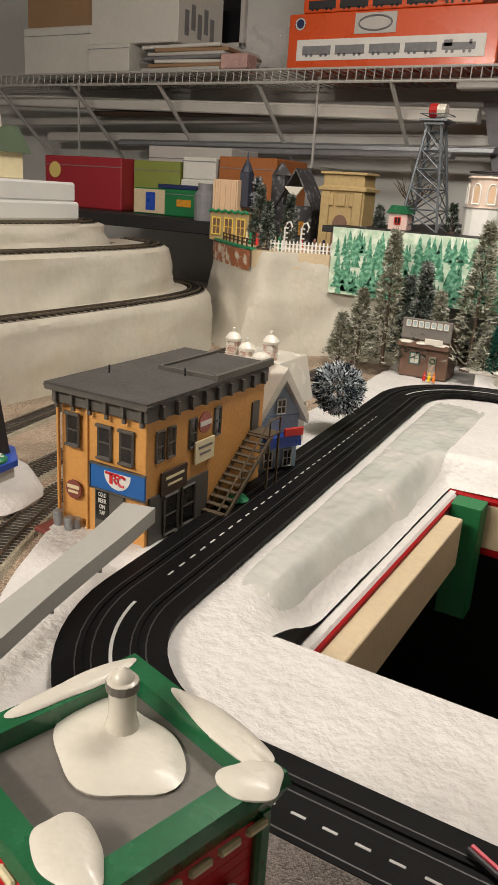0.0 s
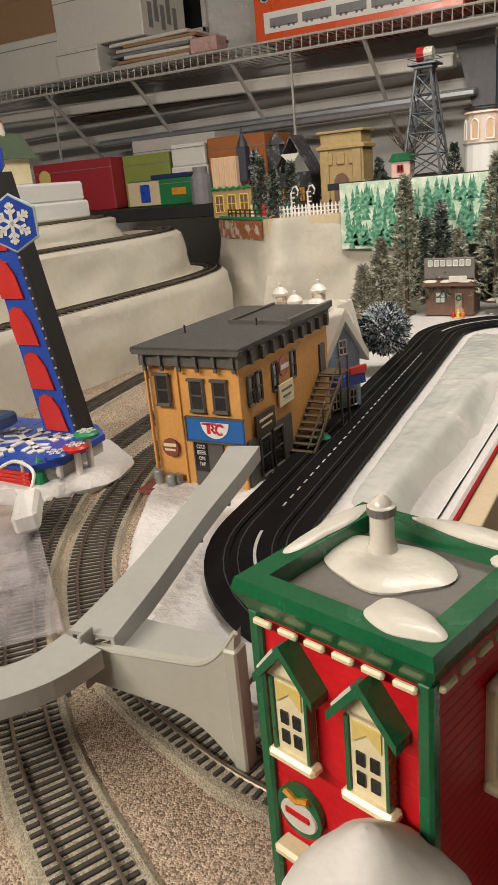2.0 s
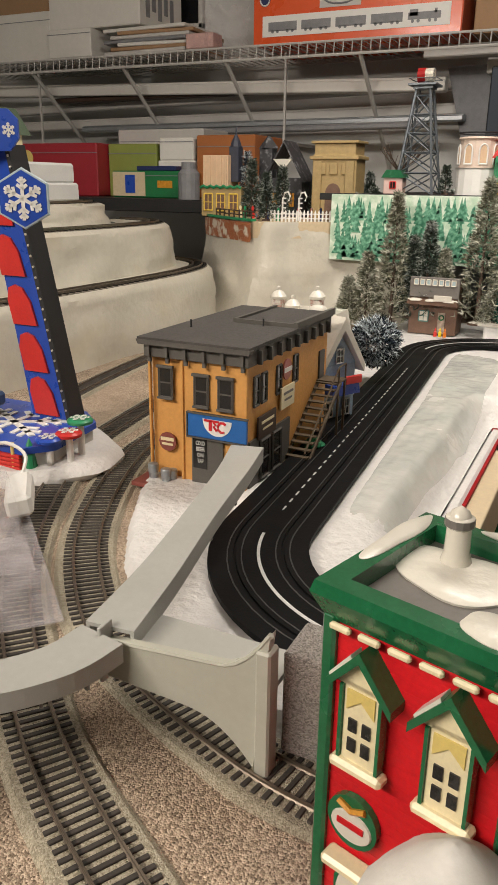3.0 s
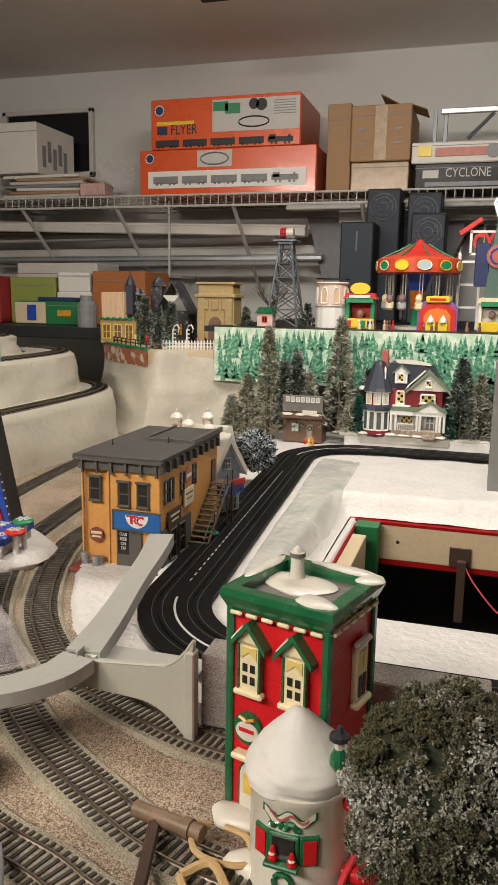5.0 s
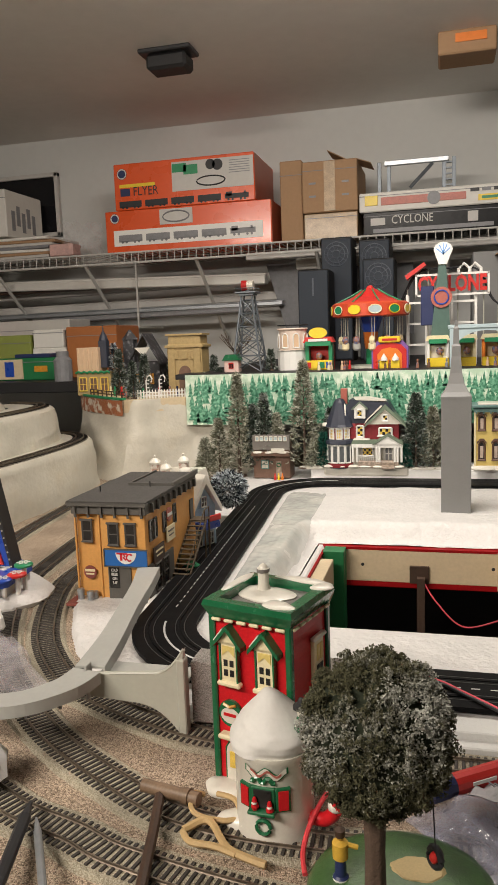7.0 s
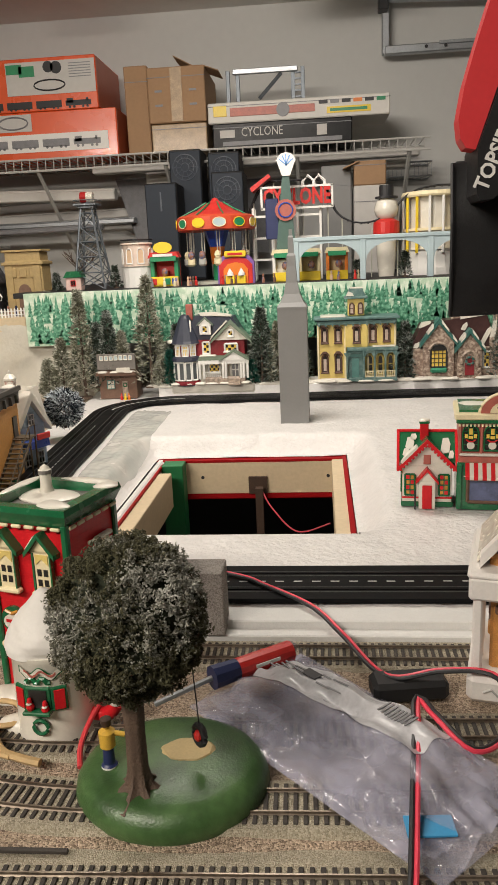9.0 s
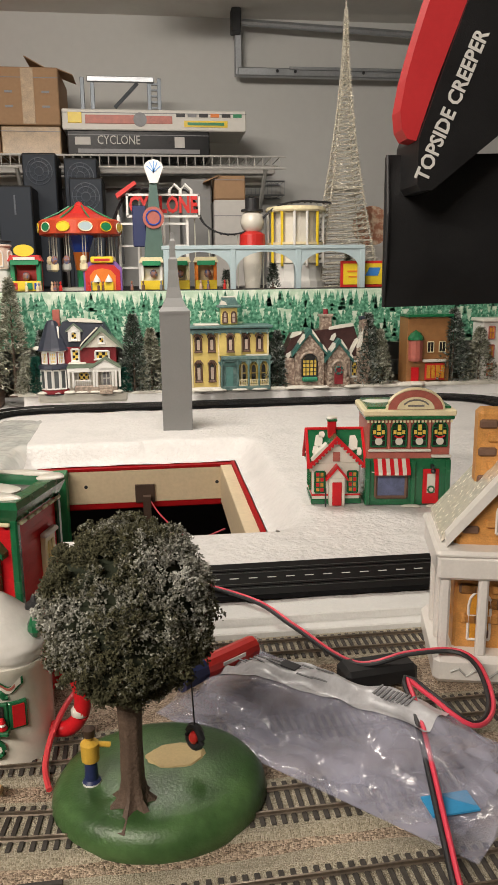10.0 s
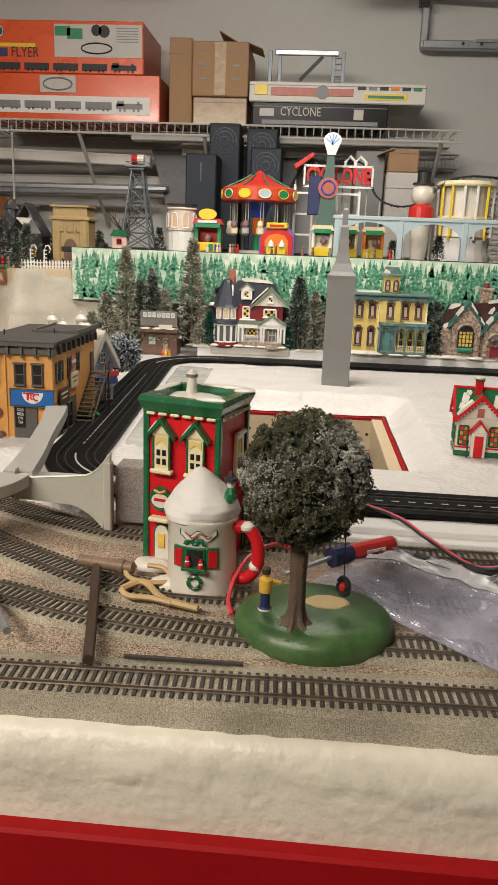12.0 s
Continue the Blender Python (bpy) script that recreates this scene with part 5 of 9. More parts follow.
for a, l in ((0.4, 0.030), (1.7, 0.028), (3.0, 0.030), (4.4, 0.027), (5.4, 0.030)):
    part("limb", Mesh().cyl((-0.0140, -0.0300, 0.072), (-0.0140 + l * 0.8 * math.cos(a), -0.0270 + l * 0.8 * math.sin(a), 0.072 + l), 0.0035, 6, 0.001), BARK, tr)
crown, rnd = Mesh(), random.Random(11)
cc = Vector((-0.0115, -0.0230, 0.1135))
for _ in range(1900):
    d = Vector((rnd.gauss(0, 1), rnd.gauss(0, 1), rnd.gauss(0, 1))).normalized()
    lump = noise.noise(d * 3.6) * 0.09 + noise.noise(d * 9) * 0.08
    rr = 1 + lump - 0.16 * rnd.random() ** 2
    if d.z < -0.5:
        rr *= 0.93
    p = cc + Vector((d.x * 0.0385, d.y * 0.0385, d.z * 0.0435)) * rr
    clump = rnd.uniform(0.0016, 0.0036)
    for _ in range(34):
        e = Vector((rnd.gauss(0, 1), rnd.gauss(0, 1), rnd.gauss(0, 1))).normalized()
        pp, s = p + e * clump * rnd.uniform(0.6, 1.05), rnd.uniform(0.00035, 0.00075)
        u = (e + Vector((rnd.gauss(0, 1), rnd.gauss(0, 1), rnd.gauss(0, 1))) * 0.7).normalized()
        w2 = u.orthogonal().normalized()
        x3 = u.cross(w2)
        crown.add([pp + u * s * 1.5, pp - u * s * 0.6 + w2 * s, pp - u * s * 0.6 - w2 * s * 0.5 + x3 * s * 0.9, pp - u * s * 0.6 - w2 * s * 0.5 - x3 * s * 0.9], [(0, 1, 2), (0, 2, 3), (0, 3, 1), (1, 3, 2)])
part("crown", crown, TREEF, tr, "dense dark green foliage with white frost")
# Added inner ball; its dark colour puts shade between the leaf clumps.
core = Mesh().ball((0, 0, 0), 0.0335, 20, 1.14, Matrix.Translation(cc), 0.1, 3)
part("crown_shade_core", core, mat("crown_gap_shade", (0.02, 0.026, 0.012), 0.9, var=0.3), tr)
sw = part("tyre_swing", Mesh().tube([(0.0180 + 0.0030 * math.cos(t), -0.0065 - 0.0026 * math.cos(t), 0.0370 + 0.0056 * math.sin(t)) for t in [k * 0.4488 for k in range(15)]], 0.0021, 8), INK, tr, "black tyre swing with a small red figure", smooth=True)
part("rope", Mesh().tube([(0.0180, -0.0065, 0.0425), (0.0175, -0.0070, 0.055), (0.0165, -0.0080, 0.080)], 0.0004, 5), INK, sw)
part("seated_figure", Mesh().ball((0.0174, -0.0076, 0.0372), 0.0027, 10, 1.3), REDPL, sw)
fg = single("standing_figurine", Mesh().lathe([(0.0036, 0), (0.0036, 0.002), (0.0026, 0.003), (0.0024, 0.010), (0.0034, 0.011), (0.0036, 0.018), (0.0012, 0.0195), (0.0022, 0.021), (0.0024, 0.024), (0.0001, 0.0255)], 12).cyl((0.002, 0, 0.0175), (0.0075, 0.001, 0.016), 0.0011, 6), FIGYEL, "small moulded figure in yellow beside the tree", "figurine", T(-0.0108, 0.0282, G + 0.0160) @ Matrix.Diagonal((1.3, 1.3, 1.3, 1)), smooth=True)
for mt in (NAVYPL, WOODD, WHITE):
    fg.data.materials.append(mt)
for q in fg.data.polygons:
    q.material_index = 3 if q.center.z < 0.0022 else 1 if q.center.z < 0.0108 else 2 if q.center.z > 0.0208 else 0

# ---- grey road ramp, bridge and abutment ----
def strip(path, width, thick, zs):
    nn = sides(path)
    m, L = Mesh(), len(path) - 1
    v, f = [], []
    for i, (p, q) in enumerate(zip(path, nn)):
        z = zs(i / L)
        wd = width(i / L) / 2
        v += [p + q * wd + Z * z, p - q * wd + Z * z, p - q * wd + Z * (z - thick), p - q * (wd - 0.002) + Z * (z - thick), p - q * (wd - 0.002) + Z * (z - 0.002), p + q * (wd - 0.002) + Z * (z - 0.002), p + q * (wd - 0.002) + Z * (z - thick), p + q * wd + Z * (z - thick)]
    k = 8
    f = [(i * k + j, i * k + (j + 1) % k, (i + 1) * k + (j + 1) % k, (i + 1) * k + j) for i in range(L) for j in range(k)]
    f += [tuple(range(k)), tuple(range(L * k + k - 1, L * k - 1, -1))]
    return m.add(v, f)


rp = thing("road_ramp", "grey plastic toy road ramp section with ribbed underside", "toy ramp")
path_a = smooth_path([(-0.292, 0.442), (-0.277, 0.385), (-0.262, 0.31), (-0.25, 0.245), (-0.243, 0.185)], 0.008)
part("deck", strip(path_a, lambda u: 0.026 - 0.006 * math.sin(u * 3.14), 0.012, lambda u: 0.047 + 0.003 * math.sin(u * 3.14) - 0.006 * u), GREYP, rp)
for k in range(4):
    i = int((k + 0.6) / 5 * len(path_a))
    part("rib", Mesh().box((path_a[i].x, path_a[i].y, 0.036), (0.020, 0.002, 0.007)), GREYD, rp)
rb = thing("ramp_curve", "grey plastic toy road bend carried on ribs", "toy ramp")
path_b = smooth_path([(-0.243, 0.184), (-0.25, 0.158), (-0.275, 0.132), (-0.31, 0.125), (-0.345, 0.14), (-0.37, 0.17)], 0.006)
part("deck", strip(path_b, lambda u: 0.027 - 0.007 * u, 0.010, lambda u: 0.041 - 0.006 * u), GREYP, rb)
bn_ = sides(path_b)
for k in range(1, 9):
    i = int(k / 9 * len(path_b))
    p = path_b[i]
    part("rib", Mesh().box((0, 0, 0), (0.022, 0.0015, 0.010), 0, T(p.x, p.y, 0.031, 0, 0, math.degrees(math.atan2(bn_[i].y, bn_[i].x)))), GREYD, rb)
for i in (len(path_b) * 2 // 3, len(path_b) - 3):
    part("pier", Mesh().box((path_b[i].x, path_b[i].y, 0.01), (0.006, 0.006, 0.045), 0.001), GREYD, rb)
bp = thing("bridge_span", "pale grey plastic bridge side with arched lower edge", "toy bridge")
top = [(-0.243 + 0.085 * u, 0.036 + (0.008 * u if u < 0.7 else 0.0056 + 0.022 * ((u - 0.7) / 0.3) ** 2)) for u in [k / 16 for k in range(17)]]
low = [(-0.243 + 0.078 * u, 0.017 - 0.004 * u - 0.020 * max(0, (u - 0.55) / 0.45) ** 2.2) for u in [k / 16 for k in range(17)]]
part("side_wall", Mesh().prism(top + low[::-1], 0.186, 0.192), PALEP, bp)
part("top_rim", Mesh().tube([(x, 0.187, z) for x, z in top], 0.0014, 6), PALEP, bp)
part("deck", Mesh().box((-0.20, 0.207, 0.030), (0.08, 0.034, 0.003)), GREYP, bp)
part("end_pillar", Mesh().box((-0.1605, 0.189, 0.0225), (0.007, 0.010, 0.066), 0.001), PALEP, bp)
part("seam", Mesh().box((-0.2435, 0.187, 0.030), (0.002, 0.010, 0.03), 0.0004), GREYP, bp)
single("abutment_block", Mesh().box((-0.062, 0.2125, 0.022), (0.19, 0.028, 0.053), 0.001), STONEP, "grey granite-patterned abutment block behind the red store", "toy bridge block")

# ---- snow ride with tilted tower ----
rd = thing("snow_ride", "blue and red toy fairground ride on a snowy base", "toy ride", T(-0.561, 0.465, G))
part("snow_base", Mesh().lathe([(0.118, 0), (0.12, 0.006), (0.112, 0.014), (0.08, 0.017), (0.0001, 0.017)], 30, None, 0.05, 6, 0, 1.0, 0.7), SNOW, rd, smooth=True)
plat = [(-0.10, -0.058), (0.070, -0.058), (0.088, -0.034), (0.080, 0.035), (0.05, 0.06), (-0.10, 0.06)]
part("platform", Mesh().slab(plat, 0.028, 0.034), BLUEPL, rd, "blue platform with white snowflake")
part("plinth", Mesh().slab([(x * 0.96, y * 0.95) for x, y in plat], 0.004, 0.028), GREYP, rd)
for k in range(6):
    part("red_board", Mesh().box((-0.015, -0.0575, 0.0075 + k * 0.0037), (0.166, 0.005, 0.0032), 0.0006), REDPL, rd)


def flake(mesh, r, m, w=0.12):
    for k in range(6):
        mm = m @ T(0, 0, 0, 0, 0, 60 * k)
        mesh.box((0, r * 0.5, 0), (r * w, r, r * 0.03), 0, mm)
        for d, l in ((0.45, 0.32), (0.72, 0.26)):
            for s in (-1, 1):
                mesh.box((0, r * l * 0.5, 0), (r * w * 0.9, r * l, r * 0.03), 0, mm @ T(0, r * d, 0, 0, 0, s * 52))
    return mesh


part("snowflake", flake(Mesh(), 0.05, T(0.012, -0.002, 0.0345)), WHITE, rd)
twr = part("tower", Mesh().prism([(-0.022, 0), (0.020, 0), (-0.030, 0.25), (-0.062, 0.25)], 0.012, 0.030, T(0.035, 0.012, 0.033)), BLUEPL, rd, "blue leaning tower with red arches")
for z0 in (0.004, 0.046, 0.09, 0.135, 0.18):
    sh = -0.21 * z0
    poly = [(-0.016, 0), (0.012, 0), (0.010, 0.022), (0.004, 0.034), (-0.004, 0.037), (-0.012, 0.034), (-0.0165, 0.022)]
    part("red_arch", Mesh().prism([(x + sh - 0.2 * z, z) for x, z in poly], 0.0095, 0.0125, T(0.035, 0.012, 0.034 + z0)), REDPL, twr)
part("light_strip", Mesh().prism([(0.0205, 0), (0.0255, 0), (-0.0245, 0.25), (-0.0295, 0.25)], 0.010, 0.032, T(0.035, 0.012, 0.033)), INK, twr)
for k in range(26):
    part("bulb", Mesh().ball((0.0575 - 0.2 * k * 0.0095, 0.0215, 0.036 + k * 0.0095), 0.0013, 6), SILVER, twr)
hexa = [(0.0235 * math.cos(radians(30 + 60 * k)), 0.0235 * math.sin(radians(30 + 60 * k))) for k in range(6)]
hx = part("hexagon_sign", Mesh().slab(hexa, -0.002, 0.002), BLUEPL, rd, "blue hexagon sign with white snowflake", at=T(0.038, 0.006, 0.238, 90, 0, 24))
part("rim", Mesh().tube([(x * 1.02, y * 1.02, 0) for x, y in hexa + hexa[:1]], 0.0018, 6), PALEBLUE, hx)
part("snowflake", flake(Mesh(), 0.018, T(0, 0, 0.0026), 0.17), WHITE, hx)
ns = part("name_sign", Mesh().slab([(-0.06, -0.016), (0.020, -0.016), (0.028, -0.006), (0.028, 0.010), (0.020, 0.018), (-0.06, 0.018)], -0.002, 0.002), BLUEPL, rd, "blue name sign with white letters", at=T(-0.001, 0.01, 0.293, 90, 0, 24))
words("lettering", "SPINNING", 0.012, WHITE, ns, T(-0.024, 0.007, 0.0024, -90), 0.058)
words("lettering", "SNOWFLAKE", 0.012, WHITE, ns, T(-0.022, -0.007, 0.0024, -90), 0.058)
part("snowflake", flake(Mesh(), 0.006, T(0.020, 0.001, 0.0026), 0.2), WHITE, ns)
car = part("ride_car", Mesh().box((-0.045, 0.005, 0.05), (0.06, 0.03, 0.014), 0.003), mat("ride_car_blue", (0.10, 0.18, 0.35), 0.4), rd)
for x in (-0.06, -0.045, -0.03):
    part("painted_figure", Mesh().ball((x, 0.0, 0.063), 0.006, 10, 1.2).ball((x, 0.0, 0.073), 0.004, 8), REDPL, car, smooth=True)
for x, y, h, mt in ((0.092, -0.004, 0.034, GREENPL), (0.093, -0.022, 0.027, REDPL), (0.082, -0.036, 0.024, BLUEPL)):
    ms = part("mushroom_table", Mesh().lathe([(0.001, 0), (0.0115, 0), (0.012, 0.0025), (0.010, 0.0045), (0.0001, 0.005)], 18, T(x, y, 0.012 + h)), mt, rd, smooth=True)
    part("post", Mesh().cyl((x, y, 0.012), (x, y, 0.012 + h), 0.0032, 10), WHITE, ms)
    part("snowflake", flake(Mesh(), 0.009, T(x, y, 0.0172 + h), 0.14), WHITE, ms)
part("small_fir", Mesh().lathe([(0.007, 0), (0.0055, 0.01), (0.004, 0.018), (0.0001, 0.027)], 12, T(0.070, -0.048, 0.014), 0.3, 4), GREENPL, rd)
part("candy_post", Mesh().cyl((0.060, -0.058, 0.008), (0.060, -0.058, 0.038), 0.0018, 8), CERYEL, rd)

# ---- clutter in the foreground ----
bl = thing("blister_pack", "empty clear plastic blister packaging lying on the tracks", "packaging", T(-0.430, 0.268, G + 0.006, 0, 0, -42))


def blister(u, v2):
    x, y = (u - 0.5) * 0.19, (v2 - 0.5) * 0.10
    cu, cv = (u * 3) % 1.0, (v2 * 2) % 1.0
    wall_h = ease(min(cu, 1 - cu) / 0.10) * ease(min(cv, 1 - cv) / 0.09)
    h = 0.030 * wall_h * (0.75 + 0.25 * math.sin(3.1 * int(u * 2.99) + 2 * int(v2 * 1.99)))
    return (x, y, h + 0.0015 * noise.noise(Vector((x * 80, y * 80, 1))))


part("shell", Mesh().grid(blister, 96, 60), BLISTER, bl, smooth=True)
part("rim", Mesh().box((0, 0, 0), (0.205, 0.115, 0.001)), BLISTER, bl)
pl = thing("white_plug", "white plastic connector plug on a clear lead", "plug", T(-0.445, 0.352, 0.010, 8, 0, -50))
part("body", Mesh().box((0, 0, 0), (0.055, 0.020, 0.017), 0.003), WHITE, pl)
part("lead", Mesh().tube([tuple(p) for p in smooth_path([(-0.027, 0, 0.002), (-0.05, 0.006, 0.014), (-0.075, -0.01, 0.02), (-0.10, -0.03, 0.01)], 0.006)], 0.0016, 6), WHITE, pl)
fo = Mesh().ball((0, 0, 0.012), 0.028, 14, 0.55, None, 0.35, 9)
single("foam_scrap", fo, WFOAM, "torn white foam scrap on the ballast", "foam scrap", T(-0.292, 0.088, G + 0.004))
hm = thing("small_hammer", "worn small hammer lying across the tracks", "hammer", T(-0.139, 0.024, -0.002))
part("handle", Mesh().tube([(-0.005, 0.066, 0.002), (0.004, 0.03, 0), (0.022, -0.045, 0), (0.026, -0.062, 0)], 0.0036, 8), WOODD, hm, "dark wooden handle", smooth=True)
part("head", Mesh().tube([(-0.020, 0.073, 0.004), (-0.010, 0.071, 0.004), (0.012, 0.067, 0.004), (0.024, 0.0645, 0.004)], 0.0048, 10).cyl((0.012, 0.067, 0.004), (0.017, 0.066, 0.004), 0.0058, 10), HAMMER, hm, "brown rusty head", smooth=True)
for nm, a, b2, r, mt, lb in (("marker_pen", (-0.229, 0.066, 0.0), (-0.198, -0.03, 0.004), 0.0042, INK, "dark capped marker pen resting on rails"), ("craft_knife", (-0.217, 0.052, -0.001), (-0.170, -0.02, 0.003), 0.0026, STEEL, "silver craft knife with white handle resting on rails")):
    o2 = thing(nm, lb, "tool")
    p, q = Vector(a), Vector(b2)
    part("barrel", Mesh().cyl(p + (q - p) * 0.18, q, r, 10), mt, o2)
    part("tip", Mesh().cyl(p, p + (q - p) * 0.18, r * 0.3, 8, r * 0.9), STEEL if nm != "marker_pen" else INK, o2)
cl = thing("wooden_clip", "open pale wooden clip lying by the mug house", "clip", T(-0.098, 0.066, -0.004))
part("loop", Mesh().tube([tuple(p) for p in smooth_path([(-0.018, 0.036, 0.001), (-0.024, 0.028, 0.006), (-0.018, 0.014, 0.002), (0.0, 0.012, 0), (0.012, 0.018, 0), (0.006, 0.03, 0.004), (-0.01, 0.036, 0.003)], 0.003)], 0.0019, 6), WOODCLIP, cl, smooth=True)
part("arm", Mesh().tube([tuple(p) for p in smooth_path([(-0.020, -0.002, 0), (-0.006, 0.008, 0.002), (0.012, -0.012, 0), (0.026, -0.019, 0), (0.040, -0.022, -0.001)], 0.003)], 0.0026, 6), WOODCLIP, cl, smooth=True)
part("arm", Mesh().tube([tuple(p) for p in smooth_path([(-0.020, -0.003, 0), (-0.012, -0.012, 0), (0.004, -0.013, 0), (0.02, -0.018, 0)], 0.003)], 0.0022, 6), WOODCLIP, cl, smooth=True)
lt = single("loose_rail", Mesh().box((0, 0, 0), (0.075, 0.0025, 0.0025), 0.0004), SLEEPER, "short loose dark rail piece lying on the ballast", "rail piece", T(-0.058, -0.020, G + 0.003, 0, 0, 1))

# plastic bag with screwdriver
bg = thing("plastic_bag", "crumpled clear plastic parts bag with printed label", "plastic bag", T(0.126, 0.066, G + 0.006, 0, 0, -46))


def bag_top(u, v2):
    x, y = (u - 0.5) * 0.200, (v2 - 0.5) * (0.100 - 0.008 * u)
    h = 0.027 * ease(min(v2, 1 - v2) / 0.42) * (0.35 + 0.65 * ease(min(u, 1 - u) / 0.25))
    c = noise.noise(Vector((x * 9, y * 85, 3))) * 0.008 + noise.noise(Vector((x * 70, y * 130, 7))) * 0.0025 + abs(noise.noise(Vector((x * 26 + y * 40, y * 30, 11)))) * 0.006
    return (x, y, max(0.0012, h + c * min(1, h * 120)))


part("film", Mesh().grid(bag_top, 90, 50), CLEAR, bg, smooth=True)
part("under_film", Mesh().grid(lambda u, v2: ((u - 0.5) * 0.200, (v2 - 0.5) * (0.100 - 0.008 * u), 0.0005), 4, 4), CLEAR, bg)
part("inner_film", Mesh().grid(lambda u, v2: ((u - 0.5) * 0.18, (v2 - 0.5) * 0.08, 0.006 + 0.006 * noise.noise(Vector((u * 9, v2 * 12, 4)))), 40, 24), CLEAR, bg, smooth=True)
inkm = Mesh()
rnd = random.Random(3)
for k in range(13):
    u, v2 = 0.14 + 0.055 * (k % 6) + rnd.uniform(0, 0.01), 0.50 + 0.05 * (k // 6) + 0.02 * rnd.random()
    p = Vector(bag_top(u, v2))
    inkm.box((p.x, p.y, p.z + 0.0012), (0.011, 0.0012, 0.0006), 0, None, rnd.uniform(-8, 8))
for k in range(9):
    p = Vector(bag_top(0.60 + 0.012 * k, 0.55))
    inkm.box((p.x, p.y, p.z + 0.0012), (0.0012, 0.011, 0.0006))
tagged(part("print", inkm, GREYINK, bg, "grey unreadable print"), kind="stuff")
part("label_film", Mesh().grid(lambda u, v2: tuple(Vector(bag_top(0.08 + 0.70 * u, 0.36 + 0.34 * v2)) + Vector((0, 0, 0.0006))), 50, 16), mat("milky_film", (0.50, 0.50, 0.52), 0.3, var=0.2, scale=40), bg, "milky white printed label area", smooth=True)
lp = Vector(bag_top(0.30, 0.55))
part("black_label", Mesh().box((lp.x, lp.y, lp.z + 0.0022), (0.012, 0.007, 0.0006)), INK, bg)
part("blue_label", Mesh().box((0.078, -0.028, 0.010), (0.024, 0.014, 0.001), 0, None, 50), mat("label_blue", (0.03, 0.28, 0.55), 0.4), bg, "bright blue label end")
sd = thing("screwdriver", "red and blue handled screwdriver lying under the bag", "screwdriver", T(0.0550, 0.127, 0.011, 0, 0, 36) @ Matrix.Diagonal((0.86, 0.86, 0.86, 1)))
part("handle", Mesh().tube([(-0.006, 0, 0), (0.0, 0, 0), (0.038, 0, 0), (0.044, 0, 0)], 0.0085, 12), REDPL, sd, "red grip", smooth=False)
part("collar", Mesh().cyl((-0.028, 0, 0), (-0.006, 0, 0), 0.0095, 10, 0.0085), NAVYPL, sd, "dark blue fluted collar")
part("cap", Mesh().ball((0.044, 0, 0), 0.008, 10, 1.0), BLISTER, sd)
part("shaft", Mesh().cyl((-0.075, 0.004, -0.008), (-0.028, 0, 0), 0.0022, 8), STEEL, sd)
part("print_bar", Mesh().box((0.018, -0.0085, 0.002), (0.022, 0.0008, 0.0028)), WHITE, sd)

# wires


def wire_pair(name, pts, label, r=0.0016):
    path = smooth_path(pts, 0.005)
    nn = sides(path)
    th = thing(name, label, "cable")
    red = mat(name + "_red", (0.72, 0.05, 0.09), 0.4, var=0.05)
    part("red_strand", Mesh().tube([p + q * r * 0.95 for p, q in zip(path, nn)], r, 7), red, th, smooth=True)
    part("black_strand", Mesh().tube([p - q * r * 0.95 for p, q in zip(path, nn)], r, 7), INK, th, smooth=True)
    return th


wire_pair("speaker_cable", [(0.0, 0.305, 0.007), (0.04, 0.285, 0.007), (0.0573, 0.270, 0.007), (0.0995, 0.230, 0.006), (0.123, 0.193, 0.001), (0.150, 0.130, 0.004), (0.185, 0.123, 0.012), (0.214, 0.118, 0.014), (0.222, 0.10, 0.012), (0.212, 0.06, 0.010), (0.190, 0.035, 0.016), (0.172, 0.050, 0.026), (0.163, 0.066, 0.028),
                            (0.158, 0.03, 0.024), (0.150, -0.03, 0.004), (0.146, -0.06, -0.003), (0.147, -0.090, -0.007), (0.151, -0.118, -0.05), (0.153, -0.125, -0.12)], "red and black twin cable trailing over the tracks and table edge", 0.0014)
wp = smooth_path([(-0.0347, 0.045, -0.008), (-0.0385, 0.060, -0.004), (-0.036, 0.080, 0.004), (-0.027, 0.103, 0.012), (-0.010, 0.125, 0.014), (0.008, 0.14, 0.004)], 0.004)
o2 = single("red_lead", Mesh().tube(wp, 0.0017, 7), mat("lead_red", (0.70, 0.06, 0.07), 0.4), "thin red wire beside the mug house", "cable", smooth=True)
wp = smooth_path([(0.01, 0.83, -0.08), (0.03, 0.79, -0.10), (0.07, 0.74, -0.12), (0.12, 0.72, -0.10)], 0.006)
single("hanging_lead", Mesh().tube(wp, 0.0012, 6), mat("lead_dull_red", (0.45, 0.05, 0.07), 0.4), "thin red wire hanging in the access hole", "cable", smooth=True)
single("black_adapter", Mesh().box((0, 0, 0.007), (0.05, 0.022, 0.014), 0.003), BLACK, "small black adapter block beside the tracks", "adapter", T(0.165, 0.128, G + 0.002, 0, 0, 8))

# ---- porcelain ginger house ----
gh = thing("porcelain_house", "white porcelain arcade house with ginger stone walls and glitter roof", "model building", T(0.266, 0.150, G, 0, 0, -14))
gb = part("base", Mesh().box((0, 0, 0.010), (0.112, 0.085, 0.020), 0.004), PORCELAIN, gh, "white snow base with raised writing strokes")
part("print_bar", Mesh().tube([(-0.045 + 0.005 * k, -0.0432, 0.010 + 0.003 * math.sin(k * 2.2)) for k in range(12)], 0.0008, 5), GREYP, gb)
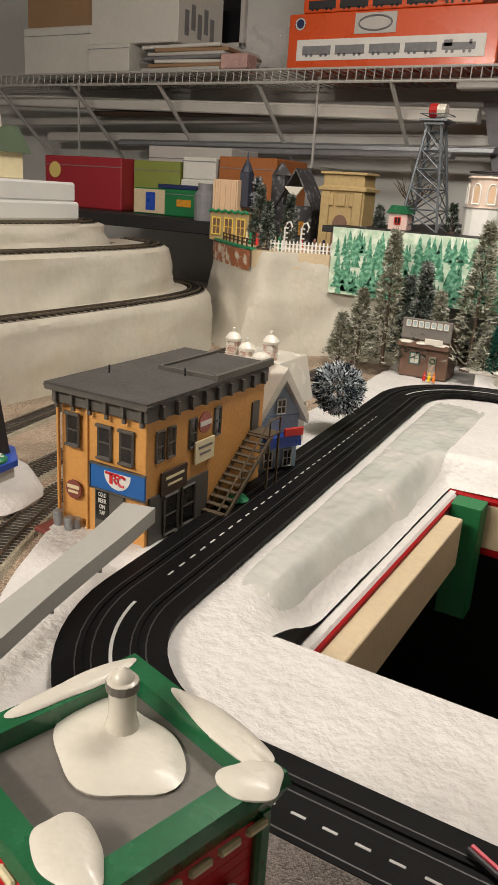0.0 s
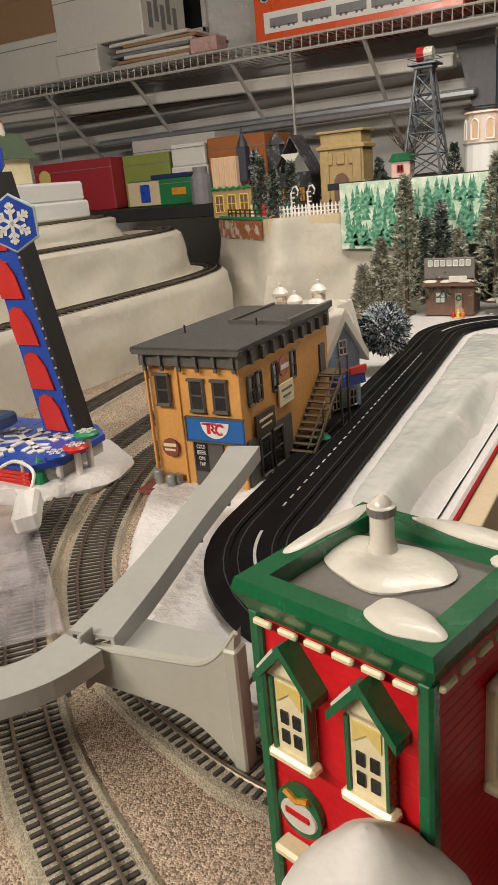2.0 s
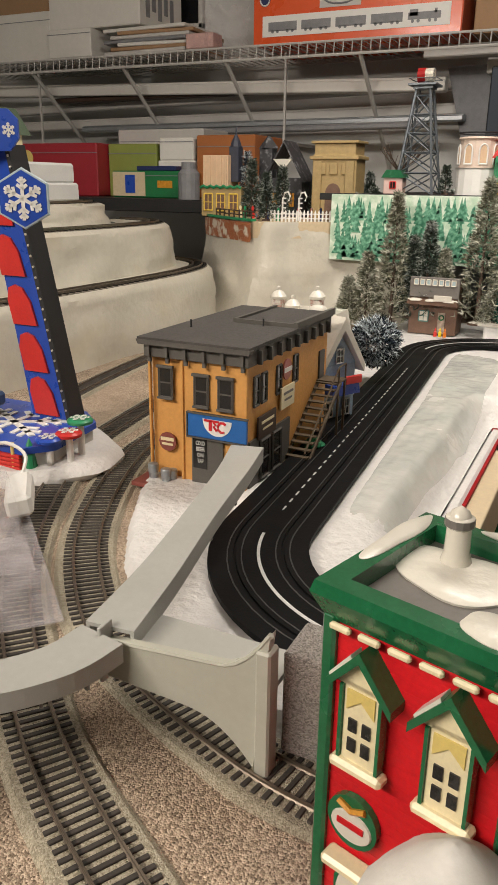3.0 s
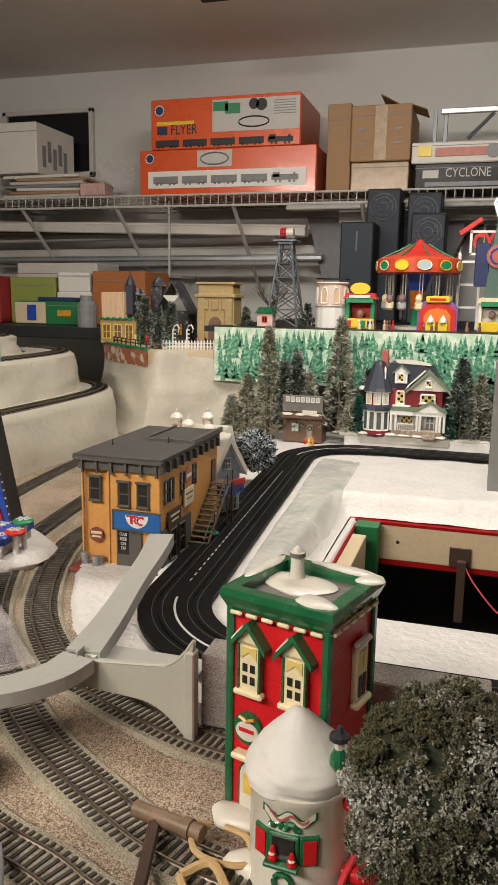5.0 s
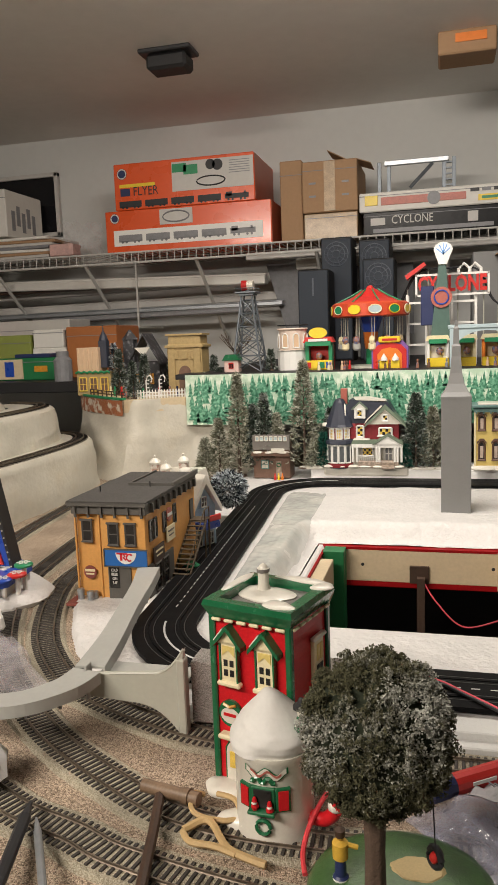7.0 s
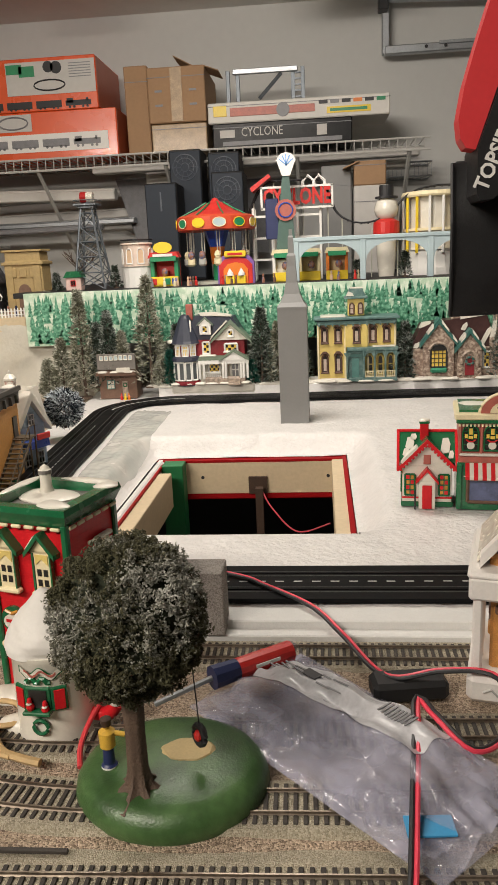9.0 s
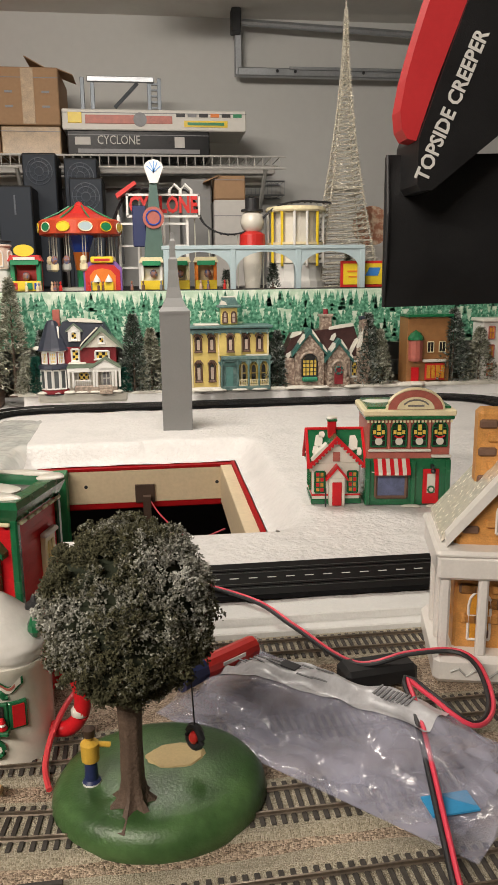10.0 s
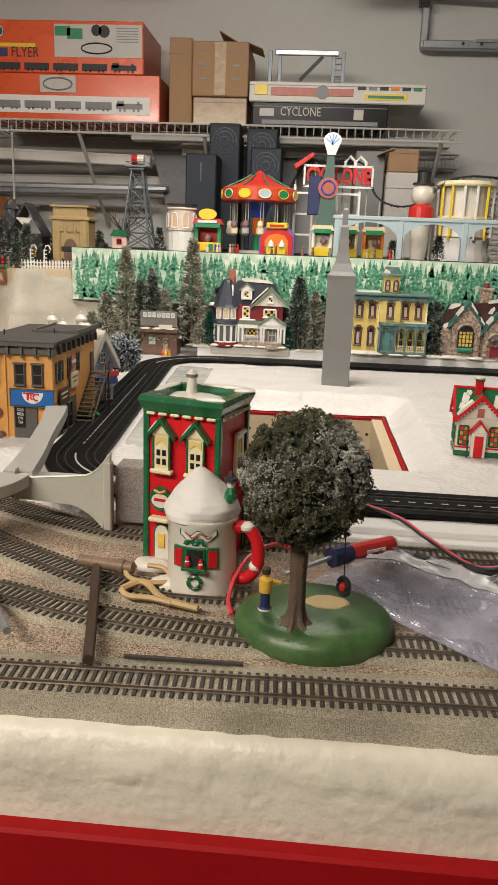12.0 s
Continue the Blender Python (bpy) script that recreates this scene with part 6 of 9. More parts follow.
part("wall", Mesh().box((0, 0.004, 0.058), (0.085, 0.062, 0.08), 0.002).prism([(-0.043, 0.097), (0.043, 0.097), (0.0, 0.150)], -0.026, 0.034), GINGER, gh, "rough ginger stone walls")
for x in (-0.05, -0.026, 0.0, 0.026, 0.05):
    part("column", Mesh().box((x, -0.036, 0.048), (0.0065, 0.0065, 0.058), 0.0015), PORCELAIN, gh)
for y in (-0.012, 0.014):
    part("column", Mesh().box((-0.05, y, 0.048), (0.0065, 0.0065, 0.058), 0.0015), PORCELAIN, gh)
part("entablature", Mesh().box((0, -0.036, 0.0805), (0.112, 0.012, 0.016), 0.002).box((-0.05, 0.0, 0.0805), (0.012, 0.075, 0.016), 0.002).box((0, 0, 0.0895), (0.114, 0.085, 0.005), 0.002), PORCELAIN, gh)
part("verge", Mesh().prism([(-0.050, 0.092), (-0.050, 0.100), (0, 0.162), (0.05, 0.100), (0.05, 0.092), (0, 0.152)], -0.034, -0.024), PORCELAIN, gh, "thick white gable snow")
part("roof", Mesh().prism([(-0.052, 0.092), (-0.052, 0.096), (0, 0.158), (0.052, 0.096), (0.052, 0.092), (0, 0.150)], -0.024, 0.038), SILVER, gh, "silver glitter roof")
part("chimney", Mesh().box((-0.018, 0.012, 0.148), (0.019, 0.018, 0.055), 0.003), GINGER, gh)
for x in (-0.013, 0.013):
    window(gh, FRONT(x, -0.0275, 0.10), 0.011, 0.02, DARKGL, PORCELAIN, arch=True)
for x in (-0.026, 0.0, 0.026):
    window(gh, FRONT(x, -0.0272, 0.026), 0.014, 0.034, WINGOLD, PORCELAIN, arch=True)
rnd = random.Random(21)
for k in range(46):
    side = k % 3
    zz = 0.030 + 0.0105 * rnd.randrange(7)
    w3 = rnd.uniform(0.008, 0.015)
    if side:
        xx = rnd.uniform(-0.036, 0.036)
        part("stone", Mesh().box((xx, -0.0272, zz), (w3, 0.003, 0.007), 0.0012), GINGER if k % 4 else CERBROWN, gh)
    else:
        part("stone", Mesh().box((-0.0427, rnd.uniform(-0.022, 0.03), zz), (0.003, w3, 0.007), 0.0012), GINGER if k % 4 else CERBROWN, gh)
for k in range(5):
    part("stone", Mesh().box((-0.018 + (k % 2) * 0.006 - 0.003, 0.0025, 0.128 + k * 0.0095), (0.012, 0.003, 0.006), 0.0012), GINGER if k % 2 else CERBROWN, gh)
for k in range(14):
    zz = 0.102 + 0.004 * k
    hw = 0.040 * (1 - (zz - 0.097) / 0.058)
    part("stone", Mesh().box((rnd.uniform(-hw, hw), -0.0268, zz), (0.011, 0.003, 0.005), 0.001), GINGER if k % 3 else CERBROWN, gh)

# ---- school house and brick shop on the snow ----
sc = thing("school_house", "white ceramic schoolhouse with green snowy roof and red door", "model building", T(0.229, 0.522, -0.001, 0, 0, -6))
part("wall", Mesh().box((0, 0, 0.024), (0.054, 0.05, 0.048), 0.001).prism([(-0.027, 0.048), (0.027, 0.048), (0, 0.074)], -0.025, 0.025), CERWHITE, sc)
gable(sc, "roof", 0.054, -0.027, 0.027, 0.047, 0.0755, CERGREEN, 0.004, 0.003, "green roof with red verge and snow")
part("verge", Mesh().prism([(-0.0315, 0.043), (-0.0315, 0.0475), (0, 0.0795), (0.0315, 0.0475), (0.0315, 0.043), (0, 0.0745)], -0.0325, -0.0285), CERRED, sc)
part("plinth", Mesh().box((0, 0, 0.003), (0.057, 0.053, 0.006), 0.001), CERGREEN, sc)
part("sill_band", Mesh().box((0, 0, 0.0105), (0.0555, 0.0515, 0.0022), 0.0006), CERRED, sc)
# cross roof with its ridge along the house, snow on both slopes
CROSS = T(0, 0, 0, 0, 0, 90)
cr = part("cross_roof", Mesh().prism([(-0.0238, 0.0510), (-0.0238, 0.0560), (0, 0.0825), (0.0238, 0.0560), (0.0238, 0.0510), (0, 0.0775)], -0.031, 0.031, CROSS), CERGREEN, sc, "green cross roof with red ridge and snow")
part("end_wall", Mesh().prism([(-0.025, 0.046), (0.025, 0.046), (0, 0.076)], -0.027, 0.027, CROSS), CERWHITE, sc)
part("ridge", Mesh().box((0, 0, 0.0825), (0.064, 0.004, 0.003), 0.0008), CERRED, cr)
for x in (-0.032, 0.032):
    part("end_verge", Mesh().prism([(-0.031, 0.043), (-0.031, 0.0495), (0, 0.084), (0.031, 0.0495), (0.031, 0.043), (0, 0.077)], x - 0.0015, x + 0.0015, CROSS), CERRED, cr)
SLOPE = math.degrees(math.atan2(0.0335, 0.030))
for x, v, w, h in ((-0.019, 0.62, 0.010, 0.016), (-0.023, 0.36, 0.008, 0.010), (-0.015, 0.80, 0.008, 0.008), (0.020, 0.55, 0.011, 0.020), (0.026, 0.30, 0.006, 0.010)):
    m4 = T(x, -0.030 + 0.030 * v - 0.0005, 0.049 + 0.0335 * v + 0.0006, SLOPE, 0, 0)
    part("roof_snow", Mesh().prism([(-w / 2, -h * 0.3), (-w * 0.2, -h / 2), (w * 0.35, -h * 0.42), (w / 2, h * 0.1), (w * 0.3, h / 2), (-w * 0.25, h * 0.46)], -0.0012, 0.0006, m4 @ T(0, 0, 0, -90, 0, 0)), CERSNOW, cr, smooth=True)
part("chimney", Mesh().box((-0.003, -0.004, 0.083), (0.0095, 0.0095, 0.022), 0.001), CERRED, sc)
part("chimney_cap", Mesh().box((-0.003, -0.004, 0.0935), (0.0115, 0.0115, 0.003), 0.0008), CERGREEN, sc)
snow_blob(sc, (-0.003, -0.004, 0.0948), 0.006, 0.5, seed=31)
for k in range(9):
    f = (k + 0.5) / 9
    for sd in (-1, 1):
        part("scallop", Mesh().ball((sd * 0.0305 * (1 - f), -0.0315, 0.0445 + 0.0305 * f - 0.0015), 0.0017, 6), CERRED, sc)
part("verge_snow", Mesh().prism([(-0.027, 0.0520), (-0.010, 0.0695), (-0.012, 0.0715), (-0.024, 0.0600), (-0.029, 0.0530)], -0.0330, -0.0200), CERSNOW, sc)
po = part("porch", Mesh().box((0, -0.029, 0.016), (0.018, 0.010, 0.032), 0.0006).prism([(-0.009, 0.032), (0.009, 0.032), (0, 0.044)], -0.034, -0.024), CERWHITE, sc)
part("porch_roof", Mesh().prism([(-0.0125, 0.029), (-0.0125, 0.032), (0, 0.0475), (0.0125, 0.032), (0.0125, 0.029), (0, 0.0435)], -0.0365, -0.024), CERRED, po)
part("door", Mesh().box((0, -0.0345, 0.014), (0.0105, 0.002, 0.027), 0.0005), CERRED, po)
for x in (-0.0185, 0.0185):
    wn = window(sc, FRONT(x, -0.0255, 0.014), 0.0105, 0.024, WINGOLD, CERGREEN, 2, 4, 0.0016, 0.0016)
    for k in range(4):
        part("red_pane", Mesh().box((-0.0024 if k % 2 else 0.0024, -0.0008, 0.003 + k * 0.006), (0.0038, 0.0012, 0.0042)), CERRED, wn)
for y in (-0.01, 0.012):
    window(sc, T(-0.0275, y, 0.014, 0, 0, -90), 0.009, 0.020, WINGOLD, CERGREEN, 2, 3)
part("plaque", Mesh().box((0, -0.0255, 0.055), (0.008, 0.001, 0.011), 0.0004), CERPINK, sc, "small pink plaque with unreadable lines")
part("pole", Mesh().cyl((-0.013, -0.036, 0), (-0.013, -0.036, 0.022), 0.0009, 6), INK, sc)

sp = thing("brick_shop", "red brick ceramic shop with arched sign and striped awning", "model building", T(0.309, 0.516, -0.001, 0, 0, -8))
SW, SD, SH = 0.092, 0.072, 0.106
part("wall", Mesh().box((0, 0, SH / 2), (SW, SD, SH), 0.0012), CERPINK, sp)
part("ground_floor", Mesh().box((0, -0.001, 0.027), (SW + 0.003, SD, 0.054), 0.001), CERGREEN, sp, "green painted shopfront")
part("cornice", Mesh().box((0, -0.002, SH), (SW + 0.010, SD + 0.008, 0.007), 0.0015), CERCREAM, sp)
part("cornice_band", Mesh().box((0, -0.003, SH - 0.0055), (SW + 0.006, SD + 0.004, 0.004), 0.001), CERGREEN, sp)
part("flat_roof", Mesh().box((0, 0, SH + 0.0045), (SW, SD - 0.006, 0.003)), CERGREEN, sp)
snow_blob(sp, (-0.03, 0.005, SH + 0.0055), 0.012, 0.2, seed=33, sx=1.2)
for x in range(24):
    part("dentil", Mesh().box((-0.0455 + x * 0.00396, -SD / 2 - 0.0035, SH - 0.0095), (0.002, 0.002, 0.0025)), CERCREAM, sp)
arc = [(0.030 * math.cos(math.pi * k / 16), 0.022 * math.sin(math.pi * k / 16)) for k in range(17)]
ar = part("arched_sign", Mesh().prism(arc, -0.003, 0.004, T(0.006, -SD / 2, SH + 0.003)), CERPINK, sp, "arched red sign with cream rim")
part("rim", Mesh().tube([(0.006 + x * 1.03, -SD / 2 - 0.001, SH + 0.003 + z * 1.05) for x, z in arc], 0.002, 6), CERCREAM, ar)
part("face", Mesh().prism([(x * 0.68, z * 0.62) for x, z in arc], -0.0042, -0.003, T(0.006, -SD / 2, SH + 0.004)), CERCREAM, ar)
part("print_bar", Mesh().tube([(0.006 + 0.0155 * math.cos(a), -SD / 2 - 0.0046, SH + 0.004 + 0.0105 * math.sin(a)) for a in (0.5, 0.9, 1.3, 1.7, 2.1, 2.6)], 0.0009, 4).box((0.006, -SD / 2 - 0.0045, SH + 0.008), (0.018, 0.0006, 0.002)), CERGREY, ar)
for k in range(4):
    x = -0.0335 + k * 0.0225
    wn = window(sp, FRONT(x, -SD / 2 - 0.0006, 0.068), 0.0165, 0.028, DARKGL, CERGREEN, 3, 4, 0.0018, 0.0012, arch=True, label="dark leaded arched window with yellow panes")
    for cx, cz, cw, ch4 in ((0, 0.0215, 0.0036, 0.0065), (-0.0048, 0.0165, 0.0030, 0.0042), (0.0048, 0.0165, 0.0030, 0.0042), (0, 0.0150, 0.0044, 0.0030)):
        part("yellow_pane", Mesh().box((cx, -0.0022, cz), (cw, 0.0012, ch4)), WINYEL, wn)
    part("red_garland", Mesh().tube([(-0.005, -0.0026, 0.0125), (-0.002, -0.0030, 0.0105), (0.002, -0.0030, 0.0105), (0.005, -0.0026, 0.0125)], 0.0009, 5), CERRED, wn)
    part("clock_face", Mesh().cyl((0, -0.0028, 0.006), (0, -0.0012, 0.006), 0.0042, 14), CERWHITE, wn)
    part("pilaster", Mesh().box((x - 0.0112, -SD / 2 - 0.001, 0.081), (0.003, 0.003, 0.036), 0.0006), CERPINK, sp)
part("snow_sill", Mesh().box((-0.01, -SD / 2 - 0.002, 0.0635), (0.07, 0.004, 0.003), 0.001), CERSNOW, sp)
part("snow_sill", Mesh().box((0.036, -SD / 2 - 0.003, 0.057), (0.022, 0.006, 0.003), 0.001), CERSNOW, sp)
aw = part("awning", Mesh().prism([(0, 0), (0.040, 0), (0.040, 0.001), (0, 0.001)], 0, 0.001, T(-0.04, -SD / 2 - 0.002, 0.038)), CERWHITE, sp, "red and white striped awning")
for k in range(9):
    x = -0.0385 + k * 0.00445
    part("stripe", Mesh().add([(x, -SD / 2 - 0.001, 0.054), (x + 0.00445, -SD / 2 - 0.001, 0.054), (x + 0.00445, -SD / 2 - 0.012, 0.041), (x, -SD / 2 - 0.012, 0.041), (x, -SD / 2 - 0.012, 0.0375), (x + 0.00445, -SD / 2 - 0.012, 0.0375)], [(0, 1, 2, 3), (3, 2, 5, 4)]), CERRED if k % 2 == 0 else CERWHITE, aw)
window(sp, FRONT(-0.0185, -SD / 2 - 0.002, 0.010), 0.034, 0.026, mat("shop_glass_blue", (0.10, 0.12, 0.22), 0.2, var=0.5, scale=120), CERBROWN, 1, 1, 0.002, 0.0024)
dd = part("door", Mesh().box((0.026, -SD / 2 - 0.0015, 0.022), (0.018, 0.003, 0.040), 0.0006), CERRED, sp)
part("door_pane", Mesh().box((0.026, -SD / 2 - 0.0035, 0.026), (0.009, 0.001, 0.022)), CERWHITE, dd)
part("wreath", Mesh().tube([(0.026 + 0.0035 * math.cos(t), -SD / 2 - 0.0045, 0.019 + 0.0035 * math.sin(t)) for t in [k * 0.5236 for k in range(13)]], 0.0011, 5), CERGREEN, dd)
part("lamp", Mesh().box((0.026, -SD / 2 - 0.007, 0.046), (0.0022, 0.010, 0.004)).ball((0.026, -SD / 2 - 0.012, 0.042), 0.003, 8), INK, sp)
for x in (-0.0445, 0.006, 0.0445):
    part("pilaster", Mesh().box((x, -SD / 2 - 0.0025, 0.027), (0.0055, 0.003, 0.052), 0.0008), CERGREEN, sp)
for x in (0.004, 0.03):
    snow_blob(sp, (x, -SD / 2 - 0.006, 0.0), 0.007, 0.3, seed=40 + int(x * 100), sx=1.4, sy=0.7)

# ---- grey tower ----
tw = thing("grey_tower", "plain grey plastic tower with tapered spire", "toy tower", T(0.063, 0.984, -0.002))
part("shaft", Mesh().box((0, 0, 0.0995), (0.050, 0.050, 0.199), 0.0008), GREYD, tw)
spire, sq = [(0.0255, 0.197), (0.0255, 0.201), (0.020, 0.208), (0.0135, 0.222), (0.0100, 0.240), (0.0082, 0.262), (0.0074, 0.268), (0.0074, 0.285), (0.0050, 0.289), (0.0045, 0.315), (0.0028, 0.318), (0.0026, 0.328)], math.sqrt(2)
part("spire", Mesh().lathe([(r * sq, z) for r, z in spire], 4, None, 0, 0, math.pi / 4), GREYD, tw, "stepped grey spire")

# ---- far houses on the terrace ----
TZ2 = 0.0235
FY = 1.262


def far_house(name, label, x0, x1, h, wallm, y=FY, depth=0.055, z=TZ2):
    ob2 = thing(name, label, "model building", T((x0 + x1) / 2, y, z))
    part("wall", Mesh().box((0, depth / 2, h / 2), (x1 - x0, depth, h), 0.001), wallm, ob2)
    return ob2


# brown shop
bs = far_house("brown_shop", "small brown false-front shop with snow on its porch", -0.367, -0.285, 0.088, CERBROWN, 1.245, 0.05, 0.0)
part("false_front", Mesh().box((0, -0.001, 0.080), (0.084, 0.006, 0.034), 0.001), CERGREY, bs)
for k in range(7):
    window(bs, FRONT(-0.031 + k * 0.0105, -0.0042, 0.084), 0.007, 0.009, PALEBLUE, CERWHITE, 1, 1)
part("porch_roof", Mesh().prism([(-0.044, 0.052), (0.044, 0.052), (0.040, 0.060), (-0.040, 0.060)], -0.016, 0.0), CERBROWN, bs)
for x in (-0.03, 0.0, 0.028):
    snow_blob(bs, (x, -0.010, 0.058), 0.009, 0.4, seed=int(50 + x * 100), sx=1.4)
window(bs, FRONT(-0.015, -0.001, 0.022), 0.016, 0.018, CERWHITE, CERTEAL, 2, 2)
dd = part("door", Mesh().box((0.016, -0.001, 0.020), (0.012, 0.003, 0.036)), CERSTONE, bs)
part("wreath", Mesh().tube([(0.016 + 0.004 * math.cos(t), -0.003, 0.03 + 0.004 * math.sin(t)) for t in [k * 0.6283 for k in range(11)]], 0.0012, 5), CERGREEN, dd)
part("sign", Mesh().box((0.018, -0.017, 0.064), (0.030, 0.002, 0.010), 0.001), CERWHITE, bs)
for x, mt in ((0.012, REDPL), (0.020, YELLOW), (0.028, ORANGEP)):
    single("carol_figurine", Mesh().lathe([(0.003, 0), (0.0028, 0.008), (0.0012, 0.010), (0.002, 0.012), (0.0001, 0.0155)], 8), mt, "tiny painted figure in front of the shop", "figurine", T(-0.326 + x, 1.222, 0.001), "shop figures")

# victorian red and white house
vh = far_house("victorian_house", "red and white victorian house with dark slate roof and turret", -0.203, -0.046, 0.060, CERWHITE)
DKRED = mat("glazed_dark_red", (0.26, 0.022, 0.03), 0.4, var=0.2, scale=150)
GLASSG = mat("grey_bay_glass", (0.10, 0.11, 0.115), 0.15, var=0.3, scale=60)
SAGE = mat("glazed_sage", (0.16, 0.21, 0.15), 0.45, var=0.2, scale=80)
part("snow_base", Mesh().box((0.004, -0.004, -0.006), (0.180, 0.024, 0.022), 0.004), CERSNOW, vh, "white snow base", smooth=True)
part("upper_wall", Mesh().box((0.012, 0.028, 0.078), (0.124, 0.056, 0.034), 0.001), DKRED, vh, "dark red upper storey")
part("stone_base", Mesh().box((0.032, -0.012, 0.009), (0.086, 0.016, 0.016), 0.002), CERSTONE, vh, "rough stone plinth")
part("main_roof", Mesh().prism([(-0.058, 0.094), (0.078, 0.094), (0.050, 0.142), (-0.030, 0.146)], 0.002, 0.055), CERNAVY, vh, "dark slate roof")
part("roof_snow", Mesh().prism([(-0.016, 0.1445), (0.050, 0.1395), (0.046, 0.146), (0.010, 0.152), (-0.022, 0.1515)], 0.002, 0.02), CERSNOW, vh, smooth=True)
part("front_gable", Mesh().prism([(-0.037, 0.094), (0.037, 0.094), (0, 0.126)], -0.008, 0.03, T(0.046, 0, 0)), CERWHITE, vh)
part("gable_verge", Mesh().prism([(-0.045, 0.086), (-0.042, 0.094), (0, 0.136), (0.042, 0.094), (0.045, 0.086), (0, 0.1265)], -0.014, 0.03, T(0.046, 0, 0)), SAGE, vh)
part("verge_snow", Mesh().prism([(-0.044, 0.0945), (-0.034, 0.106), (-0.006, 0.1325), (-0.009, 0.1345), (-0.040, 0.1035)], -0.016, 0.0, T(0.046, 0, 0)), CERSNOW, vh)
tu = part("turret", Mesh().lathe([(0.026, 0.058), (0.026, 0.094)], 12, T(-0.053, 0.010, 0)), DKRED, vh)
part("turret_roof", Mesh().lathe([(0.034, 0.089), (0.031, 0.094), (0.022, 0.116), (0.013, 0.140), (0.009, 0.147), (0.0001, 0.150)], 12, T(-0.053, 0.010, 0)), CERNAVY, tu)
part("turret_trim", Mesh().lathe([(0.0275, 0.086), (0.030, 0.0885), (0.028, 0.091)], 12, T(-0.053, 0.010, 0)), WHITE, tu)
part("snow_streak", Mesh().lathe([(0.0001, 0), (0.0045, 0.006), (0.004, 0.028), (0.0001, 0.034)], 8, T(-0.042, -0.0085, 0.108, -22), 0, 0, 0, 1.0, 0.4), CERSNOW, tu, smooth=True)
snow_blob(vh, (-0.083, 0.002, 0.090), 0.008, 0.9, seed=71)
part("chimney", Mesh().box((-0.045, 0.030, 0.152), (0.014, 0.014, 0.034), 0.001), CERPINK, vh)
by = part("bay", Mesh().lathe([(0.030, 0.0), (0.030, 0.010), (0.028, 0.011), (0.028, 0.052), (0.034, 0.053), (0.032, 0.060), (0.026, 0.062)], 12, T(-0.053, 0.006, 0)), CERNAVY, vh, "dark bay with white framed glass")
for a in (-72, -43, -14, 15, 44):
    window(by, T(-0.053 + 0.0283 * math.sin(radians(a)), 0.006 - 0.0283 * math.cos(radians(a)), 0.012, 0, 0, a), 0.0125, 0.038, GLASSG, WHITE, 1, 1, bar=0.0024)
part("bay_band", Mesh().lathe([(0.0305, 0.002), (0.031, 0.006), (0.0305, 0.0105)], 12, T(-0.053, 0.006, 0)), DKRED, by)
for a in (-34, 4, 40):
    window(tu, T(-0.053 + 0.0263 * math.sin(radians(a)), 0.010 - 0.0263 * math.cos(radians(a)), 0.063, 0, 0, a), 0.012, 0.022, WINYEL, WHITE, 3, 3, bar=0.0022)


def check_window(parent, m, w, h, cols, rows, arch=False):
    """White framed leaded window: yellow and dark panes in a chequer."""
    ob2 = window(parent, m, w, h, WINYEL, WHITE, 1, 1, bar=0.0028, arch=arch)
    for c in range(cols):
        for r in range(rows):
            if (c + r) % 2:
                part("dark_pane", Mesh().box((-w / 2 + w * (c + 0.5) / cols, -0.0008, h * (r + 0.5) / rows), (w / cols * 0.9, 0.0012, h / rows * 0.9)), DARKGL, ob2)
    part("sill", Mesh().box((0, -0.0016, -0.001), (w * 1.3, 0.004, 0.003), 0.0006), WHITE, ob2)


check_window(vh, FRONT(-0.008, -0.0008, 0.066), 0.014, 0.024, 2, 4)
check_window(vh, FRONT(0.046, -0.0085, 0.070), 0.026, 0.016, 4, 2)
check_window(vh, FRONT(0.046, -0.0085, 0.102), 0.011, 0.012, 2, 2)
dm = part("dormer", Mesh().box((-0.008, 0.004, 0.117), (0.024, 0.022, 0.022), 0.001).prism([(-0.015, 0.126), (0.015, 0.126), (0, 0.139)], -0.007, 0.02, T(-0.008, 0, 0)), WHITE, vh)
part("dormer_roof", Mesh().prism([(-0.017, 0.125), (-0.017, 0.128), (0, 0.143), (0.017, 0.128), (0.017, 0.125), (0, 0.1395)], -0.009, 0.02, T(-0.008, 0, 0)), SAGE, dm)
check_window(dm, FRONT(-0.008, -0.0072, 0.110), 0.012, 0.016, 2, 3, True)
pr = part("porch", Mesh().prism([(-0.026, 0.053), (0.084, 0.053), (0.080, 0.061), (-0.022, 0.061)], -0.020, 0.0), SAGE, vh, "sage porch roof with white posts")
part("porch_front", Mesh().box((0.029, -0.0185, 0.0495), (0.108, 0.003, 0.009), 0.0005), WHITE, pr)
for x in (-0.022, -0.013, 0.028, 0.034, 0.066, 0.072, 0.080):
    part("porch_post", Mesh().box((x, -0.018, 0.032), (0.0048, 0.005, 0.036), 0.001), WHITE, pr)
part("porch_gable", Mesh().prism([(0.026, 0.053), (0.078, 0.053), (0.052, 0.070)], -0.022, -0.004), WHITE, pr)
part("porch_verge", Mesh().prism([(0.020, 0.051), (0.020, 0.056), (0.052, 0.076), (0.084, 0.056), (0.084, 0.051), (0.052, 0.070)], -0.024, -0.004), SAGE, pr)
part("porch_snow", Mesh().box((-0.004, -0.012, 0.0625), (0.036, 0.014, 0.004), 0.0018), CERSNOW, pr)
part("railing", Mesh().box((0.006, -0.0185, 0.0285), (0.034, 0.002, 0.002)), WHITE, pr)
